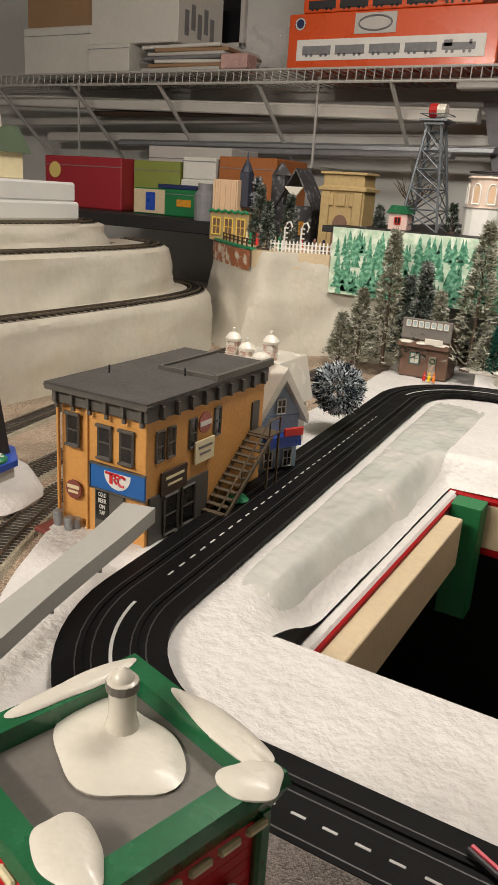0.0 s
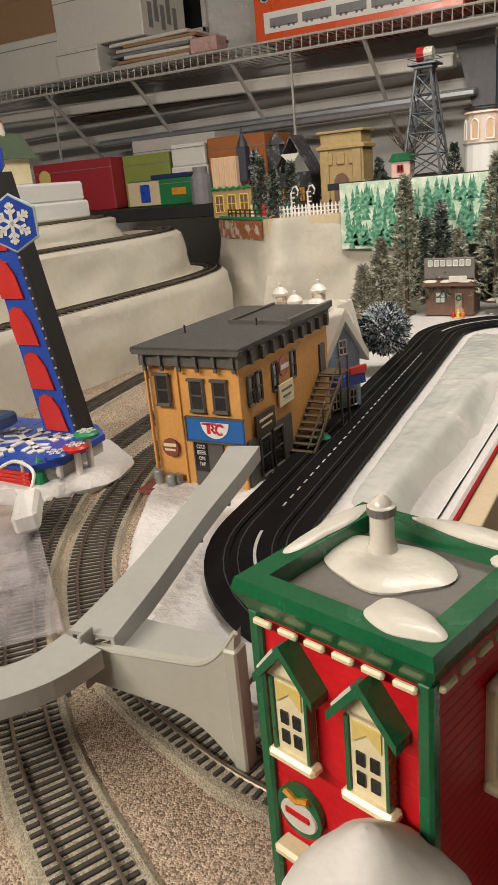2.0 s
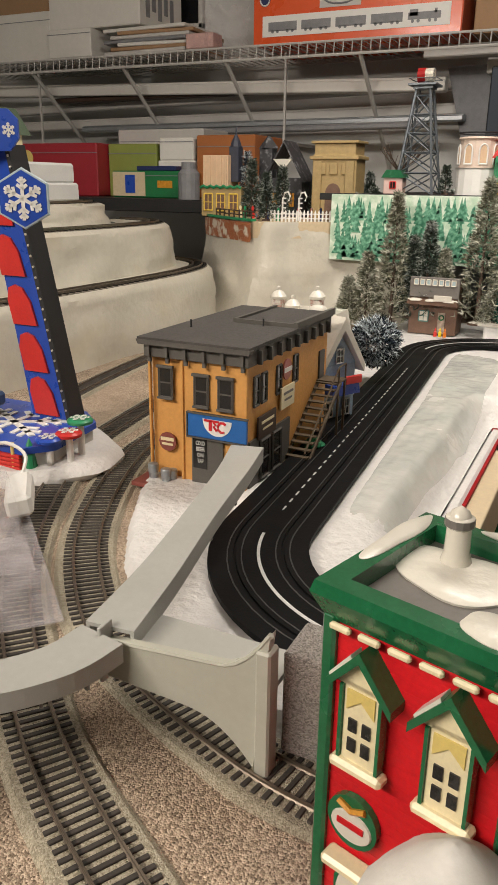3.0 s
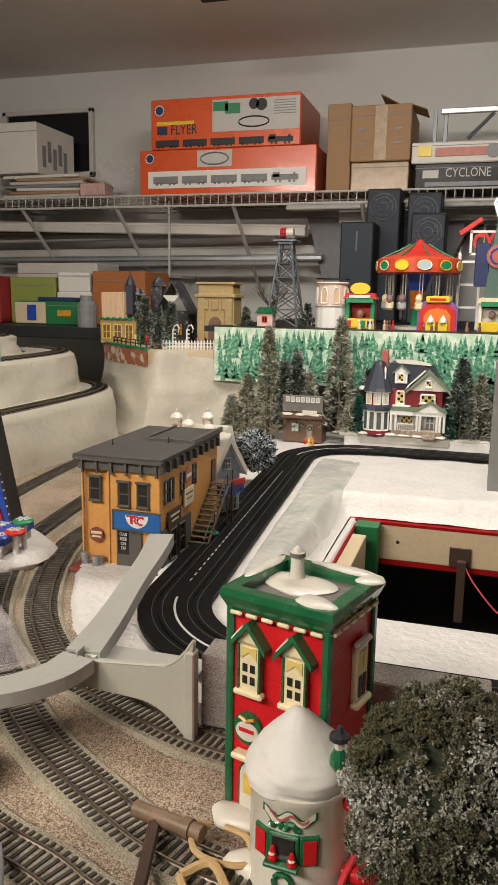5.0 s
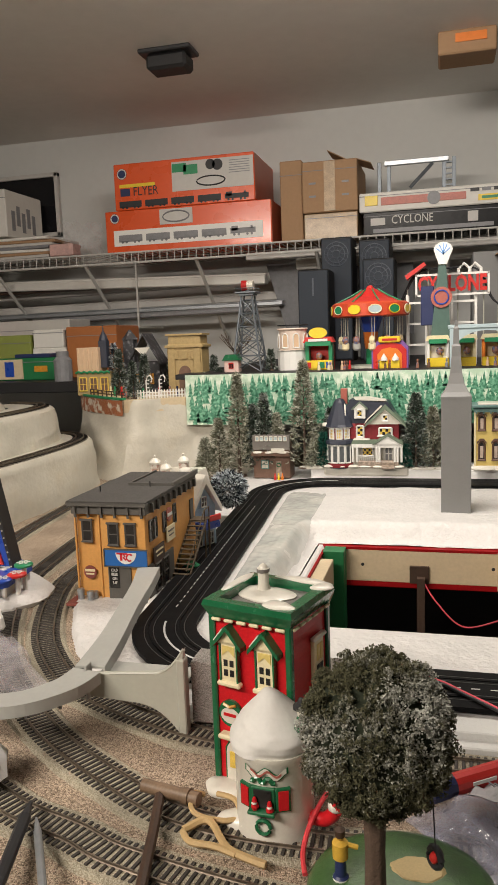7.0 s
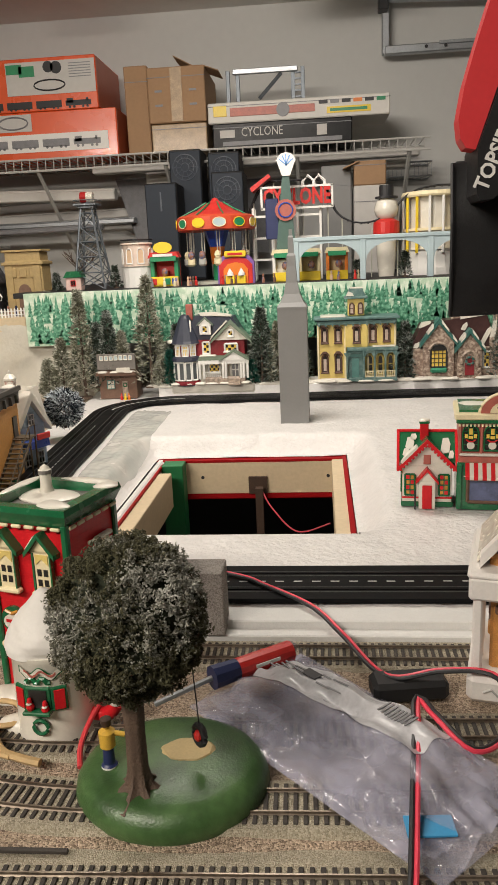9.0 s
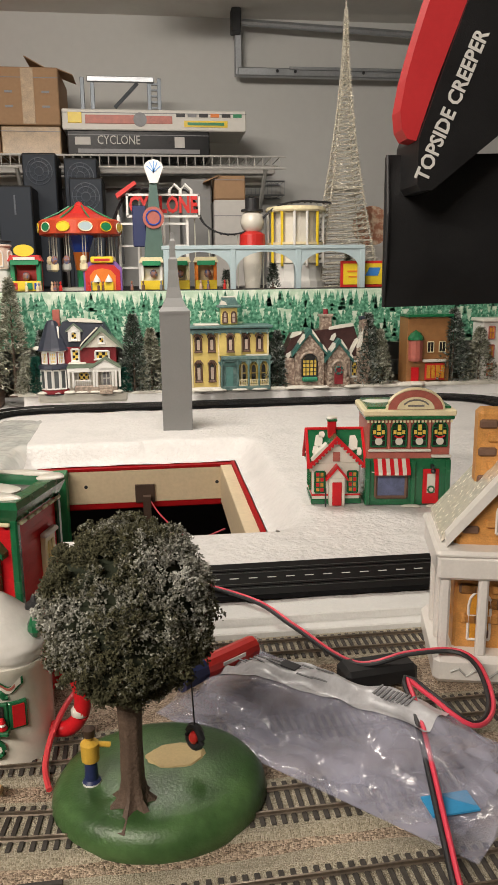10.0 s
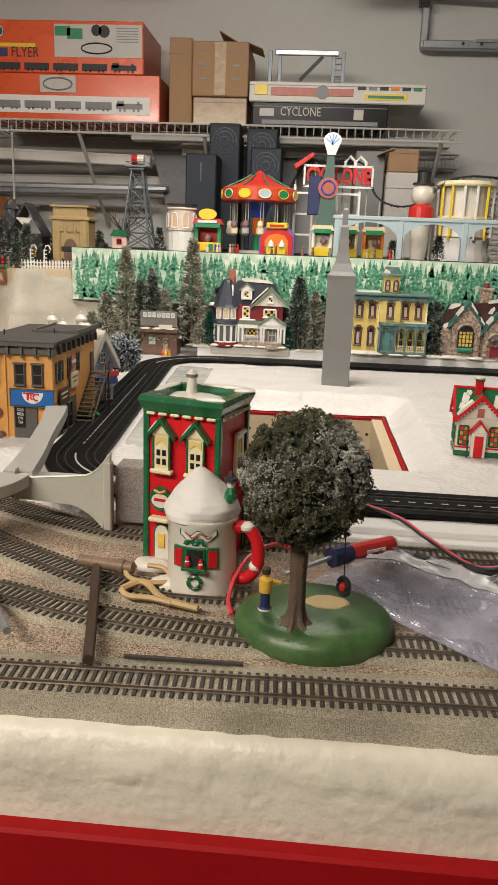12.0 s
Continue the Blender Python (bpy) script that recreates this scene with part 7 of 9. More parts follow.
for k in range(8):
    part("baluster", Mesh().box((-0.009 + k * 0.0043, -0.0185, 0.023), (0.0016, 0.0016, 0.010)), WHITE, pr)
check_window(vh, FRONT(0.007, -0.001, 0.024), 0.024, 0.022, 5, 4, True)
window(vh, FRONT(0.052, -0.001, 0.012), 0.018, 0.036, GREYINK, WHITE, 2, 2, arch=True, bar=0.003)
for k in range(3):
    part("step", Mesh().box((0.052, -0.021 - 0.003 * k, 0.012 - 0.0045 * k), (0.026, 0.006, 0.0045), 0.0006), CERSTONE, vh)
for k, x in enumerate((-0.075, -0.05, -0.02, 0.004, 0.028, 0.074)):
    snow_blob(vh, (x, -0.014, 0.003), 0.010, 0.45, seed=80 + k, sx=1.4)

# yellow house
yh = far_house("yellow_house", "yellow two-storey house with teal trim, porch and cupola", 0.104, 0.264, 0.126, CERYEL)
part("cornice", Mesh().box((0, 0.02, 0.130), (0.176, 0.072, 0.006), 0.0015).box((0, 0.02, 0.1215), (0.164, 0.062, 0.008), 0.001), mat("glazed_eaves_teal", (0.11, 0.20, 0.19), 0.45, var=0.3, scale=90), yh)
part("roof_snow", Mesh().box((-0.048, 0.012, 0.1345), (0.052, 0.05, 0.004), 0.0015), CERSNOW, yh)
part("centre_bay", Mesh().box((0.0, -0.004, 0.096), (0.046, 0.01, 0.052), 0.001), CERYEL, yh)
TEALG = mat("glazed_grey_teal", (0.10, 0.19, 0.18), 0.45, var=0.3, scale=90, col2=(0.16, 0.24, 0.22))
UMBER = mat("glazed_umber_trim", (0.13, 0.07, 0.05), 0.5, var=0.3, scale=120)
SHADEP = mat("drawn_blind", (0.50, 0.40, 0.33), 0.6, var=0.2, scale=150)


def hooded_window(parent, x, y, z, w, h):
    """Umber framed sash with a blind, a hood on corbels and a sill."""
    wd = window(parent, FRONT(x, y, z), w, h, DARKGL, UMBER, 1, 2, arch=True, bar=0.0022)
    part("blind", Mesh().box((0, -0.0008, h * 0.42), (w * 0.5, 0.0012, h * 0.66)), SHADEP, wd)
    part("hood", Mesh().prism([(-w * 0.75, h * 0.86), (-w * 0.75, h * 0.98), (-w * 0.3, h * 1.16), (w * 0.3, h * 1.16), (w * 0.75, h * 0.98), (w * 0.75, h * 0.86), (w * 0.4, h * 1.02), (-w * 0.4, h * 1.02)], -0.004, 0), UMBER, wd)
    part("sill", Mesh().box((0, -0.0016, -0.0012), (w * 1.4, 0.004, 0.0028), 0.0006), UMBER, wd)


cu = part("cupola", Mesh().box((0, 0.022, 0.152), (0.034, 0.034, 0.036), 0.001), CERYEL, yh)
part("cupola_roof", Mesh().box((0, 0.022, 0.171), (0.048, 0.048, 0.005), 0.001).prism([(-0.020, 0.173), (0.020, 0.173), (0.013, 0.189), (-0.013, 0.189)], 0.006, 0.038), TEALG, cu)
part("cupola_snow", Mesh().box((0.001, 0.021, 0.190), (0.026, 0.030, 0.003), 0.0012), CERSNOW, cu)
part("cupola_snow", Mesh().prism([(-0.021, 0.1745), (-0.004, 0.1745), (-0.008, 0.181), (-0.016, 0.184)], 0.0025, 0.006), CERSNOW, cu)
for x in (-0.009, 0.009):
    window(cu, FRONT(x, 0.0045, 0.138), 0.009, 0.022, SHADEP, UMBER, 1, 2, arch=True, bar=0.002)
for x in (-0.066, -0.038, 0.0, 0.034, 0.062):
    hooded_window(yh, x, -0.0095 if x == 0 else -0.0005, 0.080, 0.0125, 0.032)
for x in (-0.066, -0.038):
    hooded_window(yh, x, -0.0005, 0.018, 0.0125, 0.038)
for x in (-0.0795, -0.0235, 0.0235, 0.0795):
    part("pilaster", Mesh().box((x, -0.0015, 0.060), (0.004, 0.004, 0.118), 0.0006), CERCREAM, yh)
po = part("porch", Mesh().box((0.032, -0.010, 0.067), (0.104, 0.028, 0.007), 0.001).box((0.032, -0.010, 0.061), (0.098, 0.024, 0.005), 0.001).box((0.032, -0.010, 0.004), (0.100, 0.026, 0.008), 0.001).box((-0.003, -0.006, 0.034), (0.034, 0.020, 0.058)), TEALG, yh, "grey-teal porch with slim posts")
part("porch_door", Mesh().box((-0.003, -0.0165, 0.028), (0.015, 0.002, 0.040), 0.0006).box((-0.003, -0.0165, 0.054), (0.024, 0.002, 0.006)), CERTEAL, po)
for x in (-0.020, 0.014, 0.036, 0.058, 0.080):
    part("porch_post", Mesh().cyl((x, -0.021, 0.006), (x, -0.021, 0.064), 0.0022, 8), TEALG, po)
    part("porch_bracket", Mesh().prism([(x - 0.008, 0.060), (x + 0.008, 0.060), (x + 0.002, 0.051), (x - 0.002, 0.051)], -0.022, -0.020), TEALG, po)
part("railing", Mesh().box((0.047, -0.021, 0.021), (0.064, 0.002, 0.002)).box((0.047, -0.021, 0.010), (0.064, 0.002, 0.002)), CERCREAM, po)
for k in range(14):
    part("baluster", Mesh().box((0.017 + k * 0.0046, -0.021, 0.0155), (0.0018, 0.0016, 0.010)), CERCREAM, po)
part("porch_snow", Mesh().box((0.055, -0.012, 0.0715), (0.046, 0.018, 0.003), 0.0012), CERSNOW, po)
for x in (0.028, 0.049, 0.070):
    window(yh, FRONT(x, -0.001, 0.012), 0.013, 0.042, DARKGL, CERYEL, 1, 2, arch=True, bar=0.003)
for k in range(12):
    part("bracket", Mesh().box((-0.077 + k * 0.014, -0.008, 0.119), (0.003, 0.010, 0.008)), TEALG, yh)
for k, x in enumerate((-0.06, -0.025, 0.02, 0.06)):
    snow_blob(yh, (x, -0.020, 0.0), 0.011, 0.35, seed=180 + k, sx=1.6, sy=0.7)

# stone gothic cottage
MAROON = mat("glazed_maroon_roof", (0.055, 0.022, 0.020), 0.4, var=0.3, scale=110)
FIELDST = mat("glazed_fieldstone", (0.27, 0.19, 0.145), 0.55, var=0.5, scale=170, col2=(0.42, 0.34, 0.27), bump=0.4, bscale=260)
FOREST = mat("glazed_blue_green", (0.035, 0.13, 0.11), 0.4, var=0.3, scale=90)
gc = far_house("stone_cottage", "stone gothic cottage with dark maroon snowy roof and green gables", 0.300, 0.470, 0.062, FIELDST)
part("main_roof", Mesh().prism([(-0.090, 0.060), (0.086, 0.060), (0.064, 0.128), (-0.066, 0.112)], 0.006, 0.055), MAROON, gc, "dark maroon roof with snow")
part("ridge_snow", Mesh().prism([(0.010, 0.119), (0.064, 0.1265), (0.062, 0.132), (0.034, 0.129), (0.012, 0.125)], 0.003, 0.02), CERSNOW, gc, smooth=True)
part("ridge_snow", Mesh().prism([(-0.066, 0.105), (-0.050, 0.112), (-0.048, 0.117), (-0.066, 0.115), (-0.072, 0.104)], 0.003, 0.02), CERSNOW, gc, smooth=True)
for x0, x1, z0, z1 in ((0.052, 0.072, 0.070, 0.102), (0.012, 0.024, 0.098, 0.113), (-0.084, -0.072, 0.064, 0.076)):
    part("roof_snow", Mesh().prism([(x0, z0), (x0 + 0.008, z0 - 0.002), (x1 + 0.002, z1 - 0.006), (x1, z1), (x1 - 0.006, z1 - 0.004), (x0 + 0.004, z0 + 0.009)], 0.003, 0.008), CERSNOW, gc, smooth=True)
for x, w2, zt, y in ((-0.034, 0.062, 0.112, -0.010), (0.028, 0.048, 0.090, -0.014)):
    part("front_gable", Mesh().prism([(x - w2 / 2, 0), (x + w2 / 2, 0), (x + w2 / 2, zt - w2 * 0.62), (x, zt), (x - w2 / 2, zt - w2 * 0.62)], y, 0.02), FIELDST, gc)
    a = w2 / 2 + 0.007
    part("gable_trim", Mesh().prism([(x - a, zt - a * 1.24), (x - a, zt - a * 1.24 + 0.009), (x, zt + 0.013), (x + a, zt - a * 1.24 + 0.009), (x + a, zt - a * 1.24), (x, zt + 0.001)], y - 0.005, 0.02), FOREST, gc)
    for f2, f0, f1 in ((-1, 0.30, 0.62), (1, 0.12, 0.52), (1, 0.72, 0.95)):
        q = [(x + f2 * a * f, zt + 0.013 - (a * 1.24 + 0.004) * f) for f in (f0, f1)]
        part("gable_snow", Mesh().prism([(q[0][0], q[0][1] - 0.005), (q[1][0], q[1][1] - 0.003), (q[1][0], q[1][1] + 0.002), (q[0][0], q[0][1] + 0.003)][::-f2], y - 0.007, 0.012), CERSNOW, gc)
    # rough stones bedded in the gable wall
    rs4 = random.Random(int(900 + x * 1000))
    for k in range(26):
        sx4, sz4 = x + rs4.uniform(-0.46, 0.46) * w2, rs4.uniform(0.004, zt - w2 * 0.60)
        if abs(sx4 - x) > w2 * 0.30 or sz4 > 0.070:
            part("stone", Mesh().box((sx4, y - 0.0004, sz4), (rs4.uniform(0.005, 0.009), 0.003, rs4.uniform(0.004, 0.006)), 0.0009), FIELDST if k % 3 else CERSTONE, gc)
aw = window(gc, FRONT(-0.034, -0.0105, 0.024), 0.032, 0.046, WINYEL, INK, 4, 5, arch=True, bar=0.0024)
part("fanlight", Mesh().prism([(0.013 * math.cos(t), 0.034 + 0.011 * math.sin(t)) for t in [k * 0.314 for k in range(11)]], -0.0022, -0.0012), DARKGL, aw)
part("window_arch", Mesh().tube([(-0.034 + 0.0195 * math.cos(t), -0.0115, 0.056 + 0.018 * math.sin(t)) for t in [k * 0.314 for k in range(11)]], 0.0030, 6), CERSTONE, gc)
part("flower_box", Mesh().box((-0.034, -0.015, 0.018), (0.034, 0.009, 0.010), 0.003), mat("holly_green", (0.03, 0.24, 0.13), 0.5, var=0.5, scale=300, bump=0.6, bscale=400), gc)
dd = part("door", Mesh().prism([(-0.009, 0), (0.009, 0), (0.009, 0.03), (0, 0.042), (-0.009, 0.03)], -0.0155, -0.013, T(0.028, 0, 0.006)), DKRED, gc)
part("wreath", Mesh().tube([(0.028 + 0.0075 * math.cos(t), -0.0170, 0.036 + 0.0075 * math.sin(t)) for t in [k * 0.5236 for k in range(13)]], 0.0027, 6), FOREST, dd)
for k in range(5):
    part("berry", Mesh().ball((0.028 + 0.0075 * math.cos(1.2566 * k), -0.0195, 0.036 + 0.0075 * math.sin(1.2566 * k)), 0.0013, 5), REDPL, dd)
part("arch", Mesh().tube([(0.028 + 0.0165 * math.cos(t), -0.015, 0.03 + 0.026 * math.sin(t)) for t in [k * 0.314 for k in range(11)]], 0.0040, 6), CERSTONE, gc)
check_window(gc, FRONT(0.066, -0.0005, 0.020), 0.016, 0.032, 3, 4)
ch = part("chimney", Mesh().box((0.006, 0.02, 0.127), (0.024, 0.018, 0.040), 0.002), FIELDST, gc)
part("chimney_cap", Mesh().box((0.006, 0.02, 0.149), (0.029, 0.023, 0.006), 0.001), CERSTONE, ch)
part("chimney_pot", Mesh().lathe([(0.006, 0.151), (0.005, 0.160), (0.006, 0.162)], 10, T(0.006, 0.02, 0)), DKRED, ch)
ec = part("end_chimney", Mesh().prism([(0.070, 0), (0.096, 0), (0.096, 0.080), (0.092, 0.088), (0.092, 0.140), (0.080, 0.140), (0.080, 0.088), (0.070, 0.080)], -0.004, 0.024), FIELDST, gc, "tall stone end chimney with snow")
part("chimney_snow", Mesh().prism([(0.070, 0.081), (0.077, 0.080), (0.081, 0.092), (0.082, 0.118), (0.077, 0.110)], -0.006, 0.010), CERSNOW, ec, smooth=True)
part("chimney_top", Mesh().box((0.086, 0.010, 0.143), (0.017, 0.020, 0.008), 0.001), CERNAVY, ec)
for k in range(22):
    rx = 0.073 + 0.0068 * (k % 4)
    part("stone", Mesh().box((rx + 0.001 * (k % 3), -0.0046, 0.008 + 0.014 * (k // 4)), (0.0058, 0.003, 0.0085 + 0.001 * (k % 3)), 0.0010), CERSTONE if k % 3 else FIELDST, ec)
for k, x in enumerate((-0.07, -0.01, 0.055)):
    snow_blob(gc, (x, -0.020, 0.0), 0.011, 0.4, seed=190 + k, sx=1.5, sy=0.7)

# ornate brown shop and pale house at the far end
fs = far_house("bay_window_shop", "brown ceramic shop with green domed bay and red windows", 0.566, 0.662, 0.145, mat("glazed_tan_brown", (0.30, 0.14, 0.05), 0.45, var=0.2, scale=90))
part("cornice", Mesh().box((0, 0.02, 0.146), (0.102, 0.06, 0.006), 0.001), CERGREEN, fs)
bb2 = part("bay", Mesh().lathe([(0.014, 0.05), (0.0155, 0.056), (0.0155, 0.096)], 10, T(-0.030, -0.002, 0)), CERPINK, fs)
part("dome", Mesh().lathe([(0.018, 0.095), (0.017, 0.101), (0.011, 0.110), (0.004, 0.114), (0.0001, 0.116)], 12, T(-0.030, -0.002, 0)), CERGREEN, bb2)
for x in (0.004, 0.030):
    window(fs, FRONT(x, -0.001, 0.068), 0.014, 0.022, DARKGL, CERCREAM, 2, 1)
part("shop_window", Mesh().box((0.014, -0.004, 0.026), (0.044, 0.006, 0.036), 0.001), REDPL, fs)
for k in range(4):
    part("pane", Mesh().box((-0.001 + k * 0.0105, -0.0075, 0.026), (0.008, 0.001, 0.028)), WINGOLD, fs)
part("fascia", Mesh().box((0.012, -0.006, 0.050), (0.052, 0.008, 0.006), 0.001), CERSNOW, fs)
snow_blob(fs, (-0.028, -0.012, 0.0), 0.014, 0.5, seed=60, sx=1.3)
dd = part("door", Mesh().box((-0.030, -0.003, 0.020), (0.016, 0.004, 0.032)), CERRED, fs)
ph = far_house("pink_house", "pale pink trimmed house at the terrace end", 0.735, 0.83, 0.13, PORCELAIN)
for r in range(3):
    for x in (-0.028, 0.0, 0.028):
        window(ph, FRONT(x, -0.001, 0.014 + r * 0.040), 0.013, 0.026, WINGOLD, CERPINK, 2, 2, bar=0.002)
part("roof", Mesh().box((0, 0.025, 0.134), (0.105, 0.065, 0.008), 0.002), CERSNOW, ph)

# ---- carnival on the shelf ----
CY = 1.45


def hut(name, label, x, y, w, h, wallm, roofm, trim, group="carnival stalls"):
    o3 = thing(name, label, "toy stall", T(x, y, CZ), group)
    part("wall", Mesh().box((-w * 0.42, 0.014, h * 0.36), (w * 0.14, 0.028, h * 0.72), 0.001), wallm, o3)
    part("wall", Mesh().box((w * 0.42, 0.014, h * 0.36), (w * 0.14, 0.028, h * 0.72), 0.001), wallm, o3)
    part("back_wall", Mesh().box((0, 0.028, h * 0.36), (w, 0.004, h * 0.72)), roofm, o3)
    part("counter", Mesh().box((0, 0.004, h * 0.12), (w * 0.98, 0.016, h * 0.24), 0.001), trim, o3)
    part("roof", Mesh().prism([(-w * 0.56, h * 0.70), (w * 0.56, h * 0.70), (w * 0.46, h * 0.84), (-w * 0.46, h * 0.84)], -0.006, 0.032), roofm, o3)
    return o3


g1 = hut("food_stall", "green and red carnival food stall with yellow lemon sign", -0.247, 1.435, 0.066, 0.092, GREENPL, REDPL, YELLOW)
part("oval_sign", Mesh().lathe([(0.022, 0), (0.022, 0.004)], 18, T(0, -0.004, 0.087, 90), sx=1.0, sy=0.58), YELLOW, g1)
part("fascia", Mesh().box((0, -0.008, 0.062), (0.06, 0.004, 0.011)), GREENPL, g1)
part("sign_bar", Mesh().box((0, -0.011, 0.070), (0.046, 0.002, 0.006)), WHITE, g1)
part("painted_figure", Mesh().ball((0, 0.006, 0.032), 0.008, 10, 1.2), SKIN, g1)
for k in range(4):
    part("panel", Mesh().box((-0.024 + k * 0.016, -0.0055, 0.011), (0.012, 0.002, 0.014)), (REDPL, YELLOW, GREENPL, BLUEPL)[k], g1)
g2 = thing("popcorn_stall", "orange and purple arched popcorn stall with yellow signs", "toy stall", T(-0.080, 1.43, CZ), "carnival stalls")
part("arch_wall", Mesh().prism([(-0.042, 0), (0.042, 0), (0.042, 0.048), (0.03, 0.062), (0, 0.068), (-0.03, 0.062), (-0.042, 0.048)], 0, 0.03), PURPLE, g2)
part("red_front", Mesh().prism([(-0.038, 0), (0.038, 0), (0.038, 0.042), (0.026, 0.054), (0, 0.060), (-0.026, 0.054), (-0.038, 0.042)], -0.003, 0.001), REDPL, g2)
part("orange_arch", Mesh().prism([(-0.028, 0), (0.028, 0), (0.028, 0.032), (0.018, 0.044), (0, 0.048), (-0.018, 0.044), (-0.028, 0.032)], -0.006, -0.002), ORANGEP, g2)
for x in (-0.013, 0.013):
    pb = part("popcorn_panel", Mesh().box((x, -0.010, 0.009), (0.020, 0.006, 0.018), 0.001), YELLOW, g2)
    part("popcorn", Mesh().lathe([(0.009, 0), (0.007, 0.006), (0.0001, 0.017)], 10, T(x, -0.010, 0.018), 0.2, 3), WHITE, pb)
part("scroll_sign", Mesh().box((0, -0.006, 0.066), (0.050, 0.005, 0.014), 0.004), YELLOW, g2)
part("sign_bar", Mesh().box((0, -0.009, 0.066), (0.034, 0.001, 0.005)), REDPL, g2)
for x, wm in ((0.028, WHITE), (0.088, CERCREAM), (0.15, ORANGEP)):
    h3 = hut("small_stall", "small white and red carnival stall with striped top", x, 1.44, 0.05, 0.085, wm, CERCREAM, YELLOW)
    part("sign_bar", Mesh().box((0, -0.008, 0.058), (0.040, 0.003, 0.010)), GREENPL, h3)
    part("painted_figure", Mesh().ball((0.004, 0.006, 0.035), 0.008, 10, 1.2), SKIN, h3)
rnd = random.Random(31)
for k in range(20):
    x, y = rnd.uniform(-0.29, 0.22), rnd.uniform(1.405, 1.425)
    mt = (SKIN, CERBROWN, CERCREAM, REDPL, PEACH, GREYINK)[k % 6]
    single("visitor_figurine", Mesh().lathe([(0.0038, 0), (0.0034, 0.010), (0.0014, 0.013), (0.0025, 0.0155), (0.0022, 0.019), (0.0001, 0.021)], 8), mt, "tiny painted visitor figure among the carnival stalls", "figurine", T(x, y, CZ), "carnival visitors")
# swing carousel
ca = thing("swing_carousel", "red and green swing carousel with painted oval panels", "toy ride", T(-0.130, 1.50, CZ))
part("pole", Mesh().cyl((0, 0, 0), (0, 0, 0.045), 0.012, 8), GREENPL, ca)
part("pole_middle", Mesh().cyl((0, 0, 0.045), (0, 0, 0.085), 0.014, 8, 0.018), ORANGEP, ca)
part("pole_top", Mesh().cyl((0, 0, 0.085), (0, 0, 0.128), 0.018, 8, 0.032), BLUEPL, ca)
part("base", Mesh().lathe([(0.06, 0), (0.06, 0.006), (0.02, 0.008)], 20), PALEP, ca)
rim = part("rim", Mesh().lathe([(0.086, 0.121), (0.091, 0.123), (0.091, 0.151), (0.084, 0.155)], 24), mat("rim_orange_red", (0.60, 0.075, 0.03), 0.4, var=0.15), ca, "orange-red rim with oval pictures")
for k in range(12):
    a = 30 * k + 12
    m3 = T(0.0915 * math.sin(radians(a)), -0.0915 * math.cos(radians(a)), 0.1370, 90, 0, a)
    ov = part("oval_panel", Mesh().lathe([(0.0125, 0), (0.0125, 0.0015)], 14, None, 0, 0, 0, 1.1, 0.7), (PALEBLUE, GREENPL, YELLOW)[k % 3], rim, at=m3)
    part("oval_rim", Mesh().tube([(0.0150 * math.cos(t), 0.0100 * math.sin(t), 0.001) for t in [j * 0.5236 for j in range(13)]], 0.0013, 5), YELLOW if k % 2 else CERCREAM, ov)
cv = part("canopy", Mesh().lathe([(0.084, 0.153), (0.045, 0.167), (0.022, 0.182), (0.010, 0.188), (0.006, 0.194), (0.0001, 0.196)], 16), REDPL, ca, "red and green tented canopy")
for k in range(8):
    a = radians(45 * k + 20)
    part("green_gore", Mesh().tube([(0.083 * math.cos(a), 0.083 * math.sin(a), 0.154), (0.045 * math.cos(a), 0.045 * math.sin(a), 0.1715), (0.022 * math.cos(a), 0.022 * math.sin(a), 0.185)], 0.0016, 6), GREENPL, cv)
for k in range(12):
    a = radians(30 * k + 8)
    x, y = 0.070 * math.cos(a), 0.070 * math.sin(a)
    s3 = part("swing_seat", Mesh().box((x, y, 0.052), (0.017, 0.014, 0.020), 0.004), CERCREAM if k % 2 else GREYP, ca)
    part("chain", Mesh().cyl((x, y, 0.058), (x, y, 0.130), 0.0010, 5).cyl((x + 0.006, y, 0.058), (x + 0.006, y, 0.130), 0.0010, 5), PALEP, s3)
    part("painted_rider", Mesh().ball((x, y - 0.003, 0.066), 0.008, 8, 1.4), SKIN if k % 3 else CERCREAM, s3)
# roller coaster
rc = thing("roller_coaster", "white framed toy roller coaster with red lettered sign", "toy ride", T(0, 1.56, CZ))
for x in (-0.045, 0.0, 0.060, 0.115):
    for y in (-0.02, 0.03):
        part("post", Mesh().box((x, y, 0.085), (0.006, 0.006, 0.17), 0.001), WHITE, rc)
for z in (0.05, 0.10, 0.150):
    part("beam", Mesh().box((0.035, -0.02, z), (0.166, 0.005, 0.005)), WHITE, rc)
sg = part("sign", Mesh().box((0.060, -0.028, 0.166), (0.170, 0.004, 0.005)).box((0.060, -0.028, 0.214), (0.170, 0.004, 0.005)).box((-0.023, -0.028, 0.190), (0.005, 0.004, 0.05)).box((0.143, -0.028, 0.190), (0.005, 0.004, 0.05)), WHITE, rc, "red block letters on a white frame")
words("lettering", "CYCLONE", 0.050, REDPL, sg, T(0.060, -0.032, 0.190), 0.158, extrude=0.003, bold=0.0018)
part("station_roof", Mesh().prism([(-0.05, 0.215), (-0.005, 0.245), (0.0, 0.238), (-0.045, 0.206)], -0.03, 0.02), REDPL, rc)
for x in (0.075, 0.10):
    part("hoop", Mesh().tube([(x + 0.0, -0.02, 0.20), (x, -0.02, 0.225), (x + 0.012, -0.02, 0.238), (x + 0.026, -0.02, 0.225), (x + 0.026, -0.02, 0.20)], 0.004, 6), WHITE, rc)
